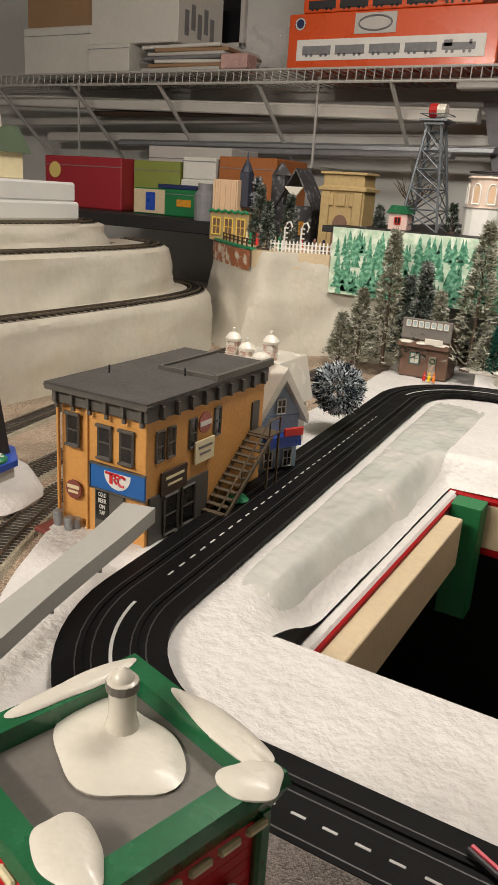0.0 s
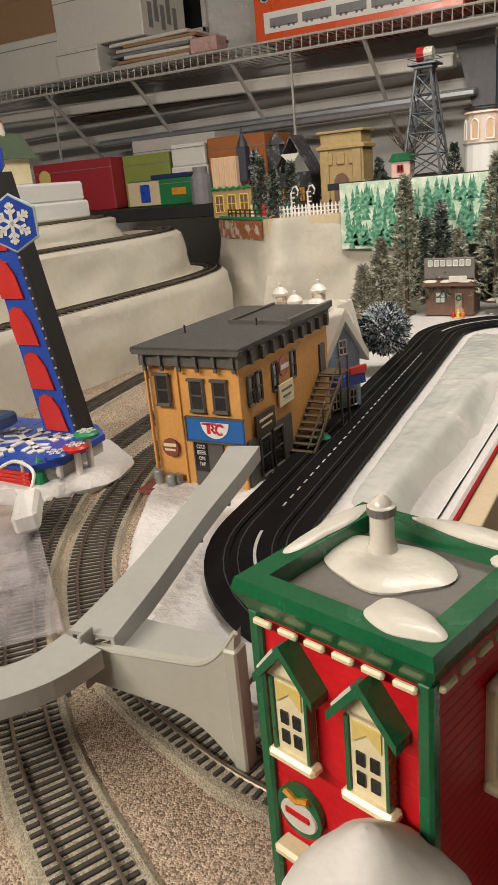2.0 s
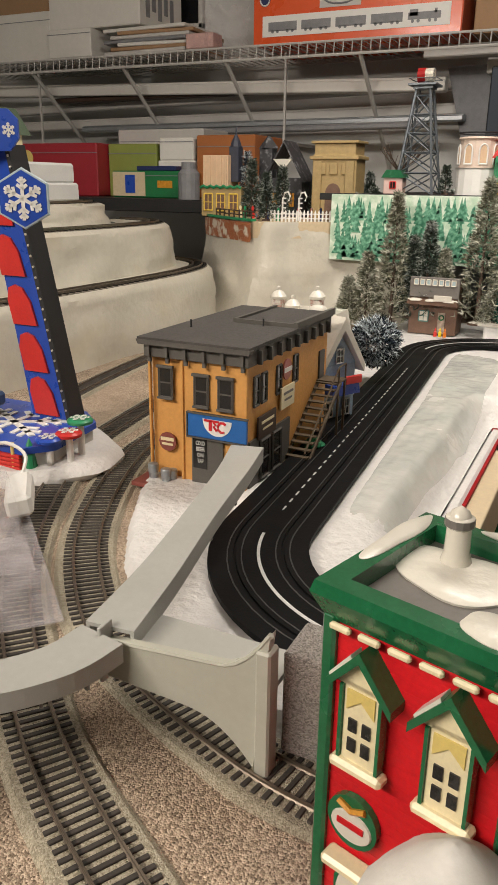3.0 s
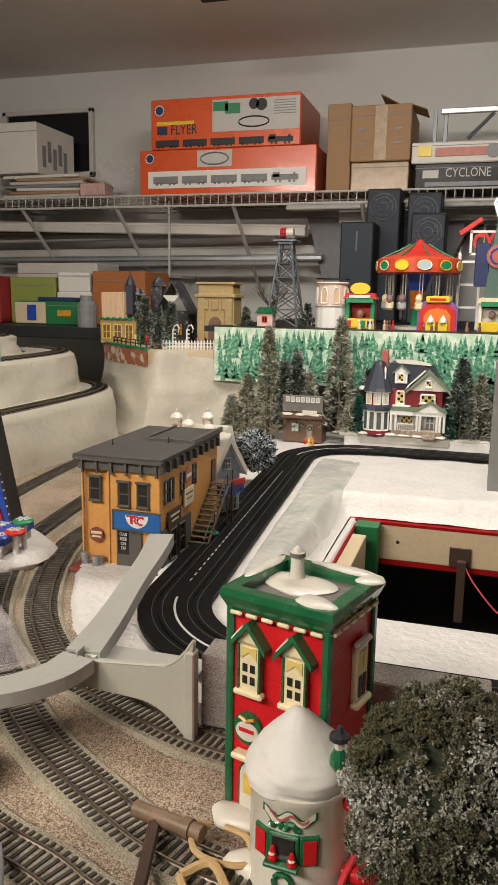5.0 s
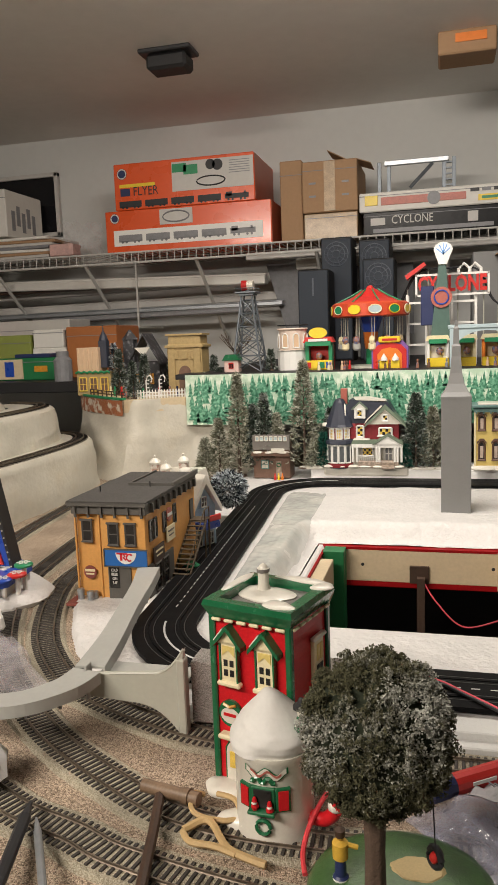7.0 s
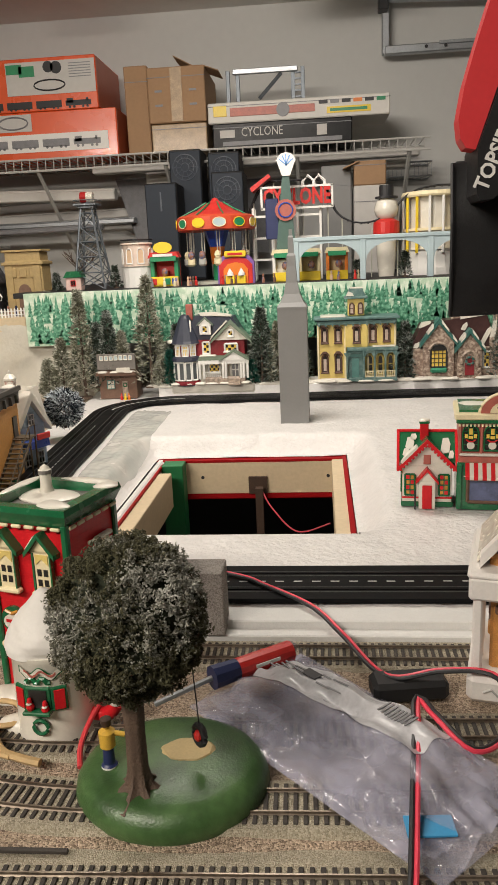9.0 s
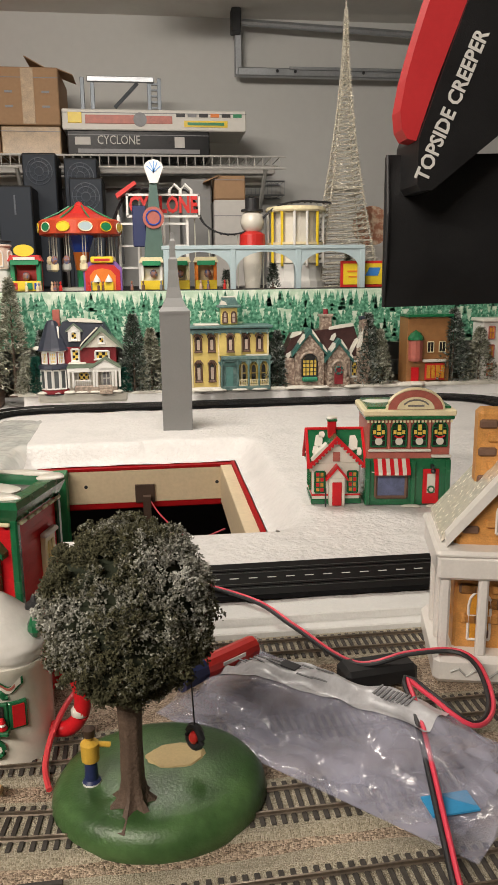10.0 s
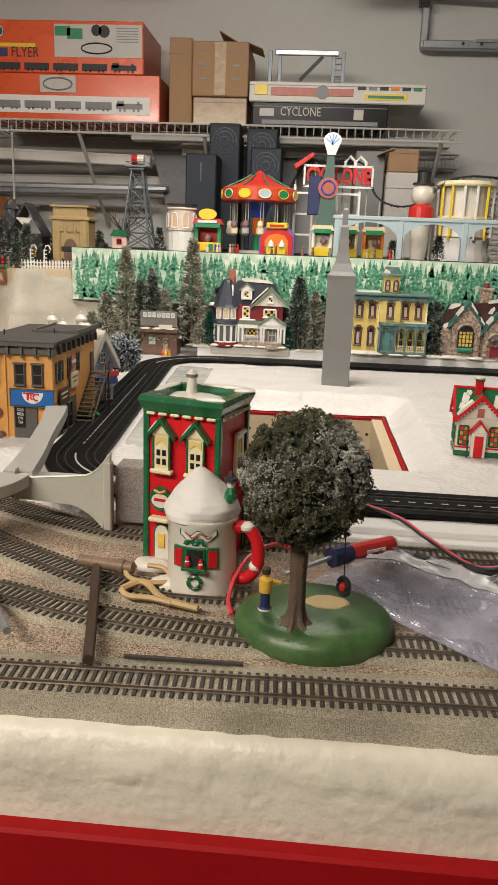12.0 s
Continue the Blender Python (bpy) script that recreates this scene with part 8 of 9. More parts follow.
tp3 = smooth_path([(-0.06, 0.03, 0.16), (-0.02, 0.02, 0.225), (0.05, 0.0, 0.23), (0.12, -0.01, 0.222), (0.155, -0.02, 0.15), (0.21, -0.03, 0.125), (0.27, -0.03, 0.14), (0.32, -0.03, 0.185), (0.38, -0.03, 0.20), (0.46, -0.02, 0.198)], 0.008)
for s in (-0.006, 0.006):
    part("coaster_rail", Mesh().tube([p + q * s for p, q in zip(tp3, sides(tp3))], 0.002, 5), INK, rc)
for i in range(0, len(tp3), 2):
    part("coaster_tie", Mesh().box((tp3[i].x, tp3[i].y, tp3[i].z - 0.002), (0.003, 0.018, 0.003)), INK, rc)
for i in range(4, len(tp3), 9):
    part("support", Mesh().cyl((tp3[i].x, tp3[i].y, 0), (tp3[i].x, tp3[i].y, tp3[i].z), 0.0016, 5), PALEP, rc)
# mast with shell
ms = thing("shell_mast", "tapered green and red ride mast with white shell top", "toy ride", T(0.034, 1.47, CZ))
part("mast", Mesh().prism([(-0.024, 0.05), (0.024, 0.05), (0.012, 0.235), (-0.004, 0.235)], -0.004, 0.006), mat("mast_grey_green", (0.07, 0.13, 0.11), 0.5), ms)
part("base", Mesh().box((0, 0, 0.025), (0.06, 0.03, 0.05), 0.002), WHITE, ms)
part("wheel", Mesh().lathe([(0.024, 0), (0.024, 0.004)], 18, T(0.002, -0.004, 0.158, 90)), CERPINK, ms)
part("wheel_ring", Mesh().tube([(0.002 + 0.016 * math.cos(t), -0.009, 0.158 + 0.016 * math.sin(t)) for t in [j * 0.4488 for j in range(15)]], 0.0018, 5), BLUEPL, ms)
part("side_panel", Mesh().box((-0.03, 0.004, 0.14), (0.03, 0.004, 0.09), 0.002), NAVYPL, ms)
shp = [(0.006 + 0.022 * math.cos(t), 0.262 + 0.020 * math.sin(t)) for t in [0.2 + j * 0.46 for j in range(7)]] + [(-0.004, 0.232), (0.014, 0.232)]
sh3 = part("shell", Mesh().prism(shp, -0.008, -0.003), WHITE, ms)
for k in range(5):
    a = radians(40 + 25 * k)
    part("blue_ray", Mesh().box((0, 0, 0), (0.0022, 0.001, 0.022), 0, T(0.006 + 0.009 * math.cos(a), -0.0085, 0.250 + 0.017 * math.sin(a), 0, 90 - math.degrees(a), 0)), mat("ray_blue", (0.15, 0.35, 0.7), 0.4), sh3)
# pavilion
pv = thing("white_pavilion", "white columned pavilion with yellow posts", "toy building", T(0.378, 1.56, CZ))
part("drum", Mesh().lathe([(0.072, 0.0), (0.072, 0.016), (0.066, 0.016), (0.066, 0.055), (0.07, 0.058)], 20), WHITE, pv)
part("roof_ring", Mesh().lathe([(0.072, 0.176), (0.074, 0.180), (0.070, 0.188)], 20), CERCREAM, pv)
for k in range(14):
    a = 2 * math.pi * k / 14
    part("column", Mesh().cyl((0.068 * math.cos(a), 0.068 * math.sin(a), 0.05), (0.068 * math.cos(a), 0.068 * math.sin(a), 0.178), 0.0035, 6), YELLOW if k in (8, 9, 12) else WHITE, pv)
part("inner_wall", Mesh().lathe([(0.056, 0.05), (0.056, 0.178)], 20), CERWHITE, pv)
part("middle_ring", Mesh().lathe([(0.070, 0.10), (0.070, 0.106)], 20), CERCREAM, pv)
# snowman
sn = single("snowman_statue", Mesh().lathe([(0.018, 0), (0.022, 0.04), (0.024, 0.09), (0.028, 0.12), (0.012, 0.128), (0.024, 0.137), (0.029, 0.152), (0.024, 0.170), (0.016, 0.176), (0.024, 0.177), (0.024, 0.180), (0.014, 0.181), (0.014, 0.204), (0.0001, 0.205)], 18), CERWHITE, "white snowman statue with top hat", "snowman", T(0.268, 1.53, CZ), smooth=True)
single("snowman_scarf", Mesh().lathe([(0.0295, 0.088), (0.031, 0.10), (0.030, 0.124), (0.018, 0.131)], 18), REDPL, "red knitted vest on the snowman", "vest", T(0.268, 1.53, CZ))
single("top_hat", Mesh().lathe([(0.0265, 0.1765), (0.0265, 0.181), (0.0165, 0.182), (0.0165, 0.206), (0.0001, 0.2065)], 18), INK, "black top hat on the snowman", "hat", T(0.268, 1.53, CZ))
# pale blue bridge
pb2 = thing("blue_bridge", "pale blue plastic arched bridge along the shelf edge", "toy bridge", T(0, 1.385, CZ))
part("deck", Mesh().box((0.275, 0, 0.089), (0.45, 0.026, 0.009), 0.0015), PALEBLUE, pb2)
for k in range(3):
    x0 = 0.06 + k * 0.145
    arc = [(x0 + 0.0725 + 0.066 * math.cos(t), 0.040 + 0.040 * math.sin(t)) for t in [math.pi * (1 - j / 12) for j in range(13)]]
    part("arch", Mesh().prism([(x0, 0.085), (x0, 0.0)] + [(x0 + 0.006, 0.0)] + arc + [(x0 + 0.139, 0.0), (x0 + 0.145, 0.0), (x0 + 0.145, 0.085)], -0.010, -0.007), PALEBLUE, pb2)
for x in (0.06, 0.205, 0.35, 0.495):
    part("pier", Mesh().box((x, 0, 0.043), (0.012, 0.024, 0.086), 0.001), PALEBLUE, pb2)
# sparkle tower
gt = thing("sparkle_tower", "tall silver wire lattice tower with tinsel", "ornament", T(0.505, 1.60, CZ))
rnd = random.Random(7)
tm = Mesh()


def tower_half(z):
    return 0.074 * (1 - z / 0.64) ** 1.65 + 0.0025


for sx in (-1, 1):
    for sy in (-1, 1):
        part("corner_wire", Mesh().tube([(sx * tower_half(z), sy * tower_half(z), z) for z in [0.02 * k for k in range(33)]], 0.0022, 5), SILVER, gt)
for k in range(46):
    z = 0.014 * k
    h = tower_half(z)
    tm.tube([(-h, -h, z), (h, -h, z), (h, h, z), (-h, h, z), (-h, -h, z)], 0.0012, 4)
    for f2 in (-1, 1):
        tm.cyl((-h, f2 * h, z), (h, f2 * h, z + 0.014), 0.0011, 4)
        tm.cyl((f2 * h, h, z), (f2 * h, -h, z + 0.014), 0.0011, 4)
part("lattice", tm, SILVER, gt)
tin = Mesh()
for _ in range(4200):
    z = 0.62 * rnd.random() ** 1.3
    h = tower_half(z)
    p = Vector((rnd.choice((-1, 1, rnd.uniform(-1, 1))) * h, -h if rnd.random() < 0.7 else rnd.uniform(-h, h), z))
    needles(tin, rnd, p, (rnd.uniform(-1, 1), -1, rnd.uniform(-1, 1)), 0.008, 1)
tagged(part("tinsel", tin, SILVER, gt, "silver tinsel flecks"), kind="stuff")
part("gallery", Mesh().box((0, 0, 0.235), (0.075, 0.075, 0.008), 0.002), SILVER, gt)
part("spike", Mesh().cyl((0, 0, 0.62), (0, 0, 0.70), 0.0025, 6, 0.0008), SILVER, gt)
gb2 = single("cookie_wheel", Mesh().lathe([(0.05, 0), (0.05, 0.008)], 22, T(0, 0, 0.053, 90)), mat("cookie_brown", (0.45, 0.20, 0.12), 0.6, var=0.4, scale=70, col2=(0.62, 0.48, 0.35)), "round brown cookie-patterned wheel ornament", "ornament", T(0.60, 1.68, CZ + 0.10))
single("ornament_box", Mesh().box((0, 0, 0.05), (0.09, 0.08, 0.10), 0.001), BOXWG, "plain pale box under the wheel ornament", "box", T(0.60, 1.68, CZ))
ys = thing("yellow_sign", "yellow sign with red border and blue shape", "sign", T(0.503, 1.40, CZ))
part("board", Mesh().box((0, 0, 0.030), (0.104, 0.006, 0.058), 0.001), REDPL, ys)
part("face", Mesh().box((0, -0.0035, 0.030), (0.092, 0.002, 0.046)), YELLOW, ys)
part("blue_shape", Mesh().prism([(0.004, 0.026), (0.034, 0.026), (0.040, 0.044), (0.014, 0.044)], -0.0055, -0.004), mat("sky_blue_shape", (0.05, 0.22, 0.6), 0.4), ys)
part("print_bar", Mesh().box((-0.02, -0.005, 0.036), (0.034, 0.001, 0.004)).box((-0.02, -0.005, 0.024), (0.028, 0.001, 0.003)), ORANGEP, ys)
for x, y, h, mt in ((0.30, 1.42, 0.055, CONDARK), (0.475, 1.43, 0.075, CONIFER), (0.195, 1.43, 0.04, CONDARK), (-0.365, 1.44, 0.05, CONDARK)):
    conifer(h, h * 0.26, int(h * 1000 + x * 100) + 5, mt, T(x, y, CZ), "small dark bottle-brush fir on the shelf", 350, "shelf firs")
wb = thing("white_rotunda", "white round pavilion with arcade and black railing", "toy building", T(-0.316, 1.47, CZ))
part("drum", Mesh().lathe([(0.038, 0), (0.038, 0.045), (0.041, 0.048)], 16), WHITE, wb)
part("arcade", Mesh().lathe([(0.034, 0.048), (0.034, 0.095), (0.038, 0.098), (0.036, 0.101)], 16), mat("arcade_pink", (0.68, 0.55, 0.46), 0.5), wb)
for k in range(8):
    window(wb, T(0.0345 * math.sin(radians(45 * k - 20)), -0.0345 * math.cos(radians(45 * k - 20)), 0.054, 0, 0, 45 * k - 20), 0.015, 0.034, PEACH, WHITE, 1, 1, arch=True, bar=0.002)
part("railing", Mesh().tube([(0.037 * math.cos(t), 0.037 * math.sin(t), 0.108) for t in [j * 0.3927 for j in range(17)]], 0.0014, 5), INK, wb)
ph2 = thing("pink_hut", "small pale pink hut with dark green roof", "toy building", T(-0.456, 1.405, CZ))
part("wall", Mesh().box((0, 0.014, 0.015), (0.036, 0.028, 0.030), 0.001), mat("hut_pink", (0.70, 0.50, 0.44), 0.5), ph2)
part("roof", Mesh().prism([(-0.022, 0.029), (0.022, 0.029), (0.013, 0.043), (-0.013, 0.043)], -0.004, 0.032), CERGREEN, ph2)
window(ph2, FRONT(0.0, -0.0005, 0.010), 0.011, 0.012, DARKGL, REDPL, 2, 1)
# beacon tower
bt = thing("beacon_tower", "dark grey steel lattice beacon tower with red and silver lamp", "toy tower", T(-0.420, 1.45, CZ))
TT = lambda z: 0.036 - 0.024 * min(1, z / 0.175)
for sx in (-1, 1):
    for sy in (-1, 1):
        part("leg", Mesh().cyl((sx * TT(0), sy * TT(0), 0), (sx * TT(0.175), sy * TT(0.175), 0.19), 0.0026, 6), TOWERSTEEL, bt)
lv = [0.0, 0.038, 0.074, 0.108, 0.140, 0.172]
for z0, z1 in zip(lv, lv[1:]):
    a, b2 = TT(z0), TT(z1)
    for rot in range(4):
        m3 = T(0, 0, 0, 0, 0, 90 * rot)
        part("brace", Mesh().cyl((-a, -a, z0), (b2, -b2, z1), 0.0013, 4, None, m3).cyl((a, -a, z0), (-b2, -b2, z1), 0.0013, 4, None, m3).cyl((-b2, -b2, z1), (b2, -b2, z1), 0.0013, 4, None, m3), TOWERSTEEL, bt)
part("platform", Mesh().box((0, 0, 0.190), (0.052, 0.052, 0.004), 0.0008).box((0.0, 0, 0.186), (0.036, 0.036, 0.006)), TOWERSTEEL, bt)
part("railing", Mesh().tube([(-0.025, -0.025, 0.2), (0.025, -0.025, 0.2), (0.025, 0.025, 0.2), (-0.025, 0.025, 0.2), (-0.025, -0.025, 0.2)], 0.0008, 4), TOWERSTEEL, bt)
part("beacon_lamp", Mesh().cyl((-0.014, 0, 0.207), (0.0, 0, 0.207), 0.0125, 12), mat("beacon_red", (0.30, 0.01, 0.01), 0.3), bt, "dark red lamp half")
part("beacon_reflector", Mesh().cyl((0.0, 0, 0.207), (0.015, 0, 0.207), 0.0115, 12), SILVER, bt, "silver lamp half")
part("beacon_post", Mesh().cyl((0, 0, 0.192), (0, 0, 0.196), 0.006, 8), TOWERSTEEL, bt)
# bare tree behind
bt2 = thing("bare_tree", "small leafless dark twig tree", "tree", T(-0.49, 1.58, CZ))
rnd = random.Random(8)
part("trunk", Mesh().cyl((0, 0, 0), (0, 0, 0.05), 0.004, 6, 0.003), BARK, bt2)
for k in range(10):
    a, e = rnd.random() * 6.28, rnd.uniform(0.5, 1.1)
    p = Vector((0, 0, rnd.uniform(0.03, 0.05)))
    q = p + Vector((math.cos(a) * 0.03, math.sin(a) * 0.02, 0.035 * e))
    part("twig", Mesh().cyl(p, q, 0.002, 5, 0.001).cyl(q, q + Vector((math.cos(a + 0.6) * 0.02, 0, 0.02)), 0.001, 4, 0.0005).cyl(q, q + Vector((math.cos(a - 0.6) * 0.02, 0, 0.024)), 0.001, 4, 0.0005), BARK, bt2)

# ---- village on the plateau ----
cb = thing("cream_town_house", "peach and cream town house with green garlands and dark spire", "toy building", T(-0.833, 1.43, PZ))
part("wall", Mesh().box((0, 0.03, 0.030), (0.095, 0.06, 0.060), 0.001), TAN, cb)
part("upper_wall", Mesh().box((-0.016, 0.03, 0.090), (0.060, 0.05, 0.066), 0.001), PEACH, cb)
for k in range(5):
    part("pilaster", Mesh().box((-0.042 + k * 0.013, 0.004, 0.090), (0.004, 0.004, 0.062)), PEACH, cb)
part("garland", Mesh().tube([(-0.048 + 0.008 * k, -0.003, 0.058 + 0.004 * (k % 2)) for k in range(13)], 0.003, 5), GREENPL, cb)
for x in (-0.03, 0.0, 0.03):
    window(cb, FRONT(x, -0.001, 0.012), 0.020, 0.034, CERBROWN, WINYEL, 2, 2, bar=0.002)
part("spire", Mesh().box((0.020, 0.03, 0.105), (0.022, 0.022, 0.07), 0.001).lathe([(0.013, 0.14), (0.010, 0.15), (0.002, 0.165), (0.001, 0.18)], 8, T(0.020, 0.03, 0)), CERNAVY, cb, "dark spire with snow")
tb = thing("tan_arch_house", "tan stone archway building with carved front", "toy building", T(-0.590, 1.45, PZ))
part("wall", Mesh().box((0, 0.03, 0.062), (0.092, 0.06, 0.124), 0.002), TAN, tb)
part("cornice", Mesh().box((0, 0.03, 0.118), (0.102, 0.07, 0.007), 0.001).box((0, 0.03, 0.147), (0.098, 0.066, 0.005), 0.001), TAN, tb)
part("attic", Mesh().box((0, 0.03, 0.132), (0.086, 0.056, 0.024), 0.001), TAN, tb)
arc = [(0.016 * math.cos(t), 0.05 + 0.020 * math.sin(t)) for t in [math.pi * j / 10 for j in range(11)]]
part("arch", Mesh().prism([(0.016, 0)] + arc + [(-0.016, 0)], -0.002, 0.001), CERBROWN, tb)
for x in (-0.034, 0.034):
    part("pier", Mesh().box((x, -0.002, 0.056), (0.018, 0.006, 0.112), 0.001), TAN, tb)
for x in (-0.025, 0.0, 0.025):
    part("carving", Mesh().box((x, -0.002, 0.097), (0.017, 0.004, 0.022), 0.001), TAN, tb)
dh = thing("dark_church", "dark house with steep black roof and snow patch", "toy building", T(-0.728, 1.52, PZ))
part("wall", Mesh().box((0, 0.03, 0.04), (0.085, 0.06, 0.08), 0.001), SLATE, dh)
gable(dh, "roof", 0.085, 0.0, 0.06, 0.078, 0.150, SLATE, 0.005, 0.004)
part("side_tower", Mesh().box((-0.046, 0.02, 0.07), (0.03, 0.03, 0.14), 0.001).lathe([(0.024, 0.14), (0.003, 0.165)], 4, T(-0.046, 0.02, 0)), SLATE, dh)
part("snow_patch", Mesh().prism([(-0.022, 0.118), (0.022, 0.118), (0.004, 0.096), (-0.004, 0.1)], -0.010, -0.006), CERSNOW, dh)
for x in (-0.02, 0.02):
    window(dh, FRONT(x, -0.001, 0.02), 0.014, 0.03, WINGOLD, SLATE, 2, 2)
for x, y, h, mt in ((-0.668, 1.300, 0.085, CONDARK), (-0.765, 1.44, 0.115, CONDARK), (-0.79, 1.47, 0.13, BLUEF), (-0.70, 1.45, 0.10, CONDARK), (-0.535, 1.52, 0.09, CONDARK), (-0.50, 1.44, 0.06, CONDARK), (-0.66, 1.56, 0.12, CONDARK), (-0.52, 1.40, 0.05, CONIFER)):
    conifer(h, h * 0.22, int(h * 900 - x * 100), mt, T(x, y, PZ), "frosted dark bottle-brush fir in the upper village", 700, "village firs")
for k in range(2):
    at = thing("white_trellis", "white curled trellis arch by the fence", "trellis", T(-0.640 + k * 0.028, 1.332 + k * 0.014, PZ) @ Matrix.Diagonal((0.7, 1, 0.8, 1)), "trellises")
    part("frame", Mesh().tube([(-0.012, 0, 0), (-0.012, 0, 0.05), (-0.006, 0, 0.064), (0.004, 0, 0.066), (0.010, 0, 0.056), (0.006, 0, 0.046)], 0.0024, 6), WHITE, at)
    for j in range(5):
        part("rung", Mesh().box((-0.008, 0, 0.008 + j * 0.011), (0.012, 0.003, 0.003)), WHITE, at)
fe = thing("picket_fence", "white picket fence along the plateau edge", "fence", T(0, 0, PZ))
for k in range(22):
    x = -0.655 + k * 0.0062
    part("picket", Mesh().prism([(-0.0016, 0), (0.0016, 0), (0.0016, 0.018), (0, 0.021), (-0.0016, 0.018)], 0, 0.0014, T(x, 1.292 + 0.52 * (x + 0.655), 0)), WHITE, fe)
for z in (0.006, 0.014):
    part("fence_rail", Mesh().box((0, 0, 0), (0.150, 0.0015, 0.002), 0, T(-0.59, 1.3268, z, 0, 0, 27.5)), WHITE, fe)
rf = thing("brown_railing", "dark brown low railing round the village edge", "fence", T(0, 0, PZ))
for i in range(2, lip[-1], 2):
    p, q = ppath[i], pn[i]
    part("post", Mesh().box((p.x + q.x * 0.012, p.y + q.y * 0.012, 0.009), (0.0026, 0.0026, 0.018)), WOODD, rf)
for z in (0.009, 0.016):
    part("railing_bar", Mesh().tube([ppath[i] + pn[i] * 0.012 + Z * z for i in range(2, lip[-1])], 0.0012, 4), WOODD, rf)
rnd = random.Random(12)
for k in range(16):
    x = -0.88 + k * 0.022
    yb = 1.48 - (x + 0.88) * 0.9 if x < -0.68 else 1.345 + 0.4 * (x + 0.68)
    mt = (REDPL, SKIN, NAVYPL, CERCREAM, GREENPL)[k % 5]
    single("village_figurine", Mesh().lathe([(0.0042, 0), (0.004, 0.012), (0.0016, 0.015), (0.003, 0.018), (0.0028, 0.022), (0.0001, 0.025)], 8), mt, "tiny painted villager figure on the plateau", "figurine", T(x + 0.03, yb + rnd.uniform(0, 0.03), PZ), "village figures")

# ---- top of the mountain and stored boxes beyond ----
single("foam_block", Mesh().box((0, 0, 0.017), (0.21, 0.22, 0.032), 0.004).box((-0.004, 0.004, 0.049), (0.202, 0.21, 0.034), 0.004), WFOAM, "white polystyrene block on the mountain top", "foam block", T(-1.060, 1.0, 0.207))
mh = thing("lodge_house", "cream lodge with green roof and red topped figure", "model building", T(-1.045, 0.98, 0.273))
part("wall", Mesh().box((0, 0, 0.022), (0.10, 0.07, 0.044), 0.002), CERCREAM, mh)
part("roof", Mesh().prism([(-0.06, 0.042), (0.06, 0.042), (0.03, 0.085), (-0.03, 0.085)], -0.045, 0.045), mat("lodge_green", (0.10, 0.14, 0.09), 0.5, var=0.2), mh)
for x in (-0.028, 0.0, 0.03):
    window(mh, FRONT(x, -0.036, 0.012), 0.016, 0.022, WINGOLD, CERWHITE, 2, 2, bar=0.002)
part("roof_figure", Mesh().lathe([(0.012, 0.08), (0.010, 0.10), (0.007, 0.104)], 10, T(0.022, 0, 0)), CERWHITE, mh)
part("roof_cap", Mesh().lathe([(0.009, 0.102), (0.006, 0.112), (0.0001, 0.122)], 10, T(0.022, 0, 0)), REDPL, mh)


def crate(name, label, x0, x1, y0, y1, z0, z1, material, group="", tape=None, b=0.003):
    o3 = thing(name, label, "box", T((x0 + x1) / 2, (y0 + y1) / 2, z0), group)
    part("carton", Mesh().box((0, 0, (z1 - z0) / 2), (x1 - x0, y1 - y0, z1 - z0), b), material, o3)
    part("lid_seam", Mesh().box((0, -(y1 - y0) / 2 - 0.0005, (z1 - z0) * 0.82), (x1 - x0 + 0.001, 0.002, 0.0018)), GREYINK, o3)
    if tape:
        part("tape", Mesh().box((0, -(y1 - y0) / 2 - 0.001, (z1 - z0) / 2), ((x1 - x0) * 0.2, 0.002, (z1 - z0) * 0.96)), tape, o3)
    return o3


FZ = 0.205
c1 = crate("crimson_box", "crimson storage box with a gold emblem", -1.67, -1.385, 1.75, 2.0, FZ, 0.344, BOXRED)
part("emblem", Mesh().lathe([(0.022, 0), (0.022, 0.002)], 16, T(-0.10, -0.126, 0.10, 90)), CERYEL, c1)
crate("olive_box", "plain olive green storage box", -1.382, -1.225, 1.80, 1.98, FZ, 0.343, BOXOLIVE)
c1 = crate("green_tin_box", "dark green toy box with wooden end panel", -1.30, -1.085, 1.70, 1.79, FZ, 0.272, BOXGREEN)
part("wood_panel", Mesh().box((-0.055, -0.046, 0.034), (0.10, 0.003, 0.060)), WOODL, c1)
part("picture", Mesh().box((-0.05, -0.048, 0.034), (0.03, 0.002, 0.045)), BLUEPL, c1)
part("gold_print", Mesh().box((0.055, -0.046, 0.034), (0.045, 0.002, 0.018), 0.004), WINGOLD, c1)
single("blue_tray", Mesh().box((0, 0, 0.006), (0.12, 0.07, 0.012), 0.002), NAVYPL, "dark blue flat tray on the green box", "tray", T(-1.17, 1.745, 0.272))
crate("white_parcel", "plain white cardboard parcel on shelf", -1.22, -1.105, 1.80, 1.95, FZ, 0.300, BOXW, "white parcels")
crate("white_parcel", "white cardboard parcel stacked on another", -1.215, -1.11, 1.80, 1.95, 0.300, 0.357, BOXW, "white parcels")
crate("long_white_box", "long white box behind the crimson box", -1.50, -1.20, 2.02, 2.18, FZ, 0.395, BOXWG)
crate("rust_box", "rust orange box with slanted lid", -1.10, -0.93, 1.80, 1.98, FZ, 0.362, mat("rust_card", (0.36, 0.12, 0.03), 0.5, var=0.1), "")
single("dark_jar", Mesh().lathe([(0.026, 0), (0.026, 0.06), (0.018, 0.07), (0.018, 0.085)], 14), GREYINK, "dark grey jar on the black shelf edge", "jar", T(-1.02, 1.62, FZ))

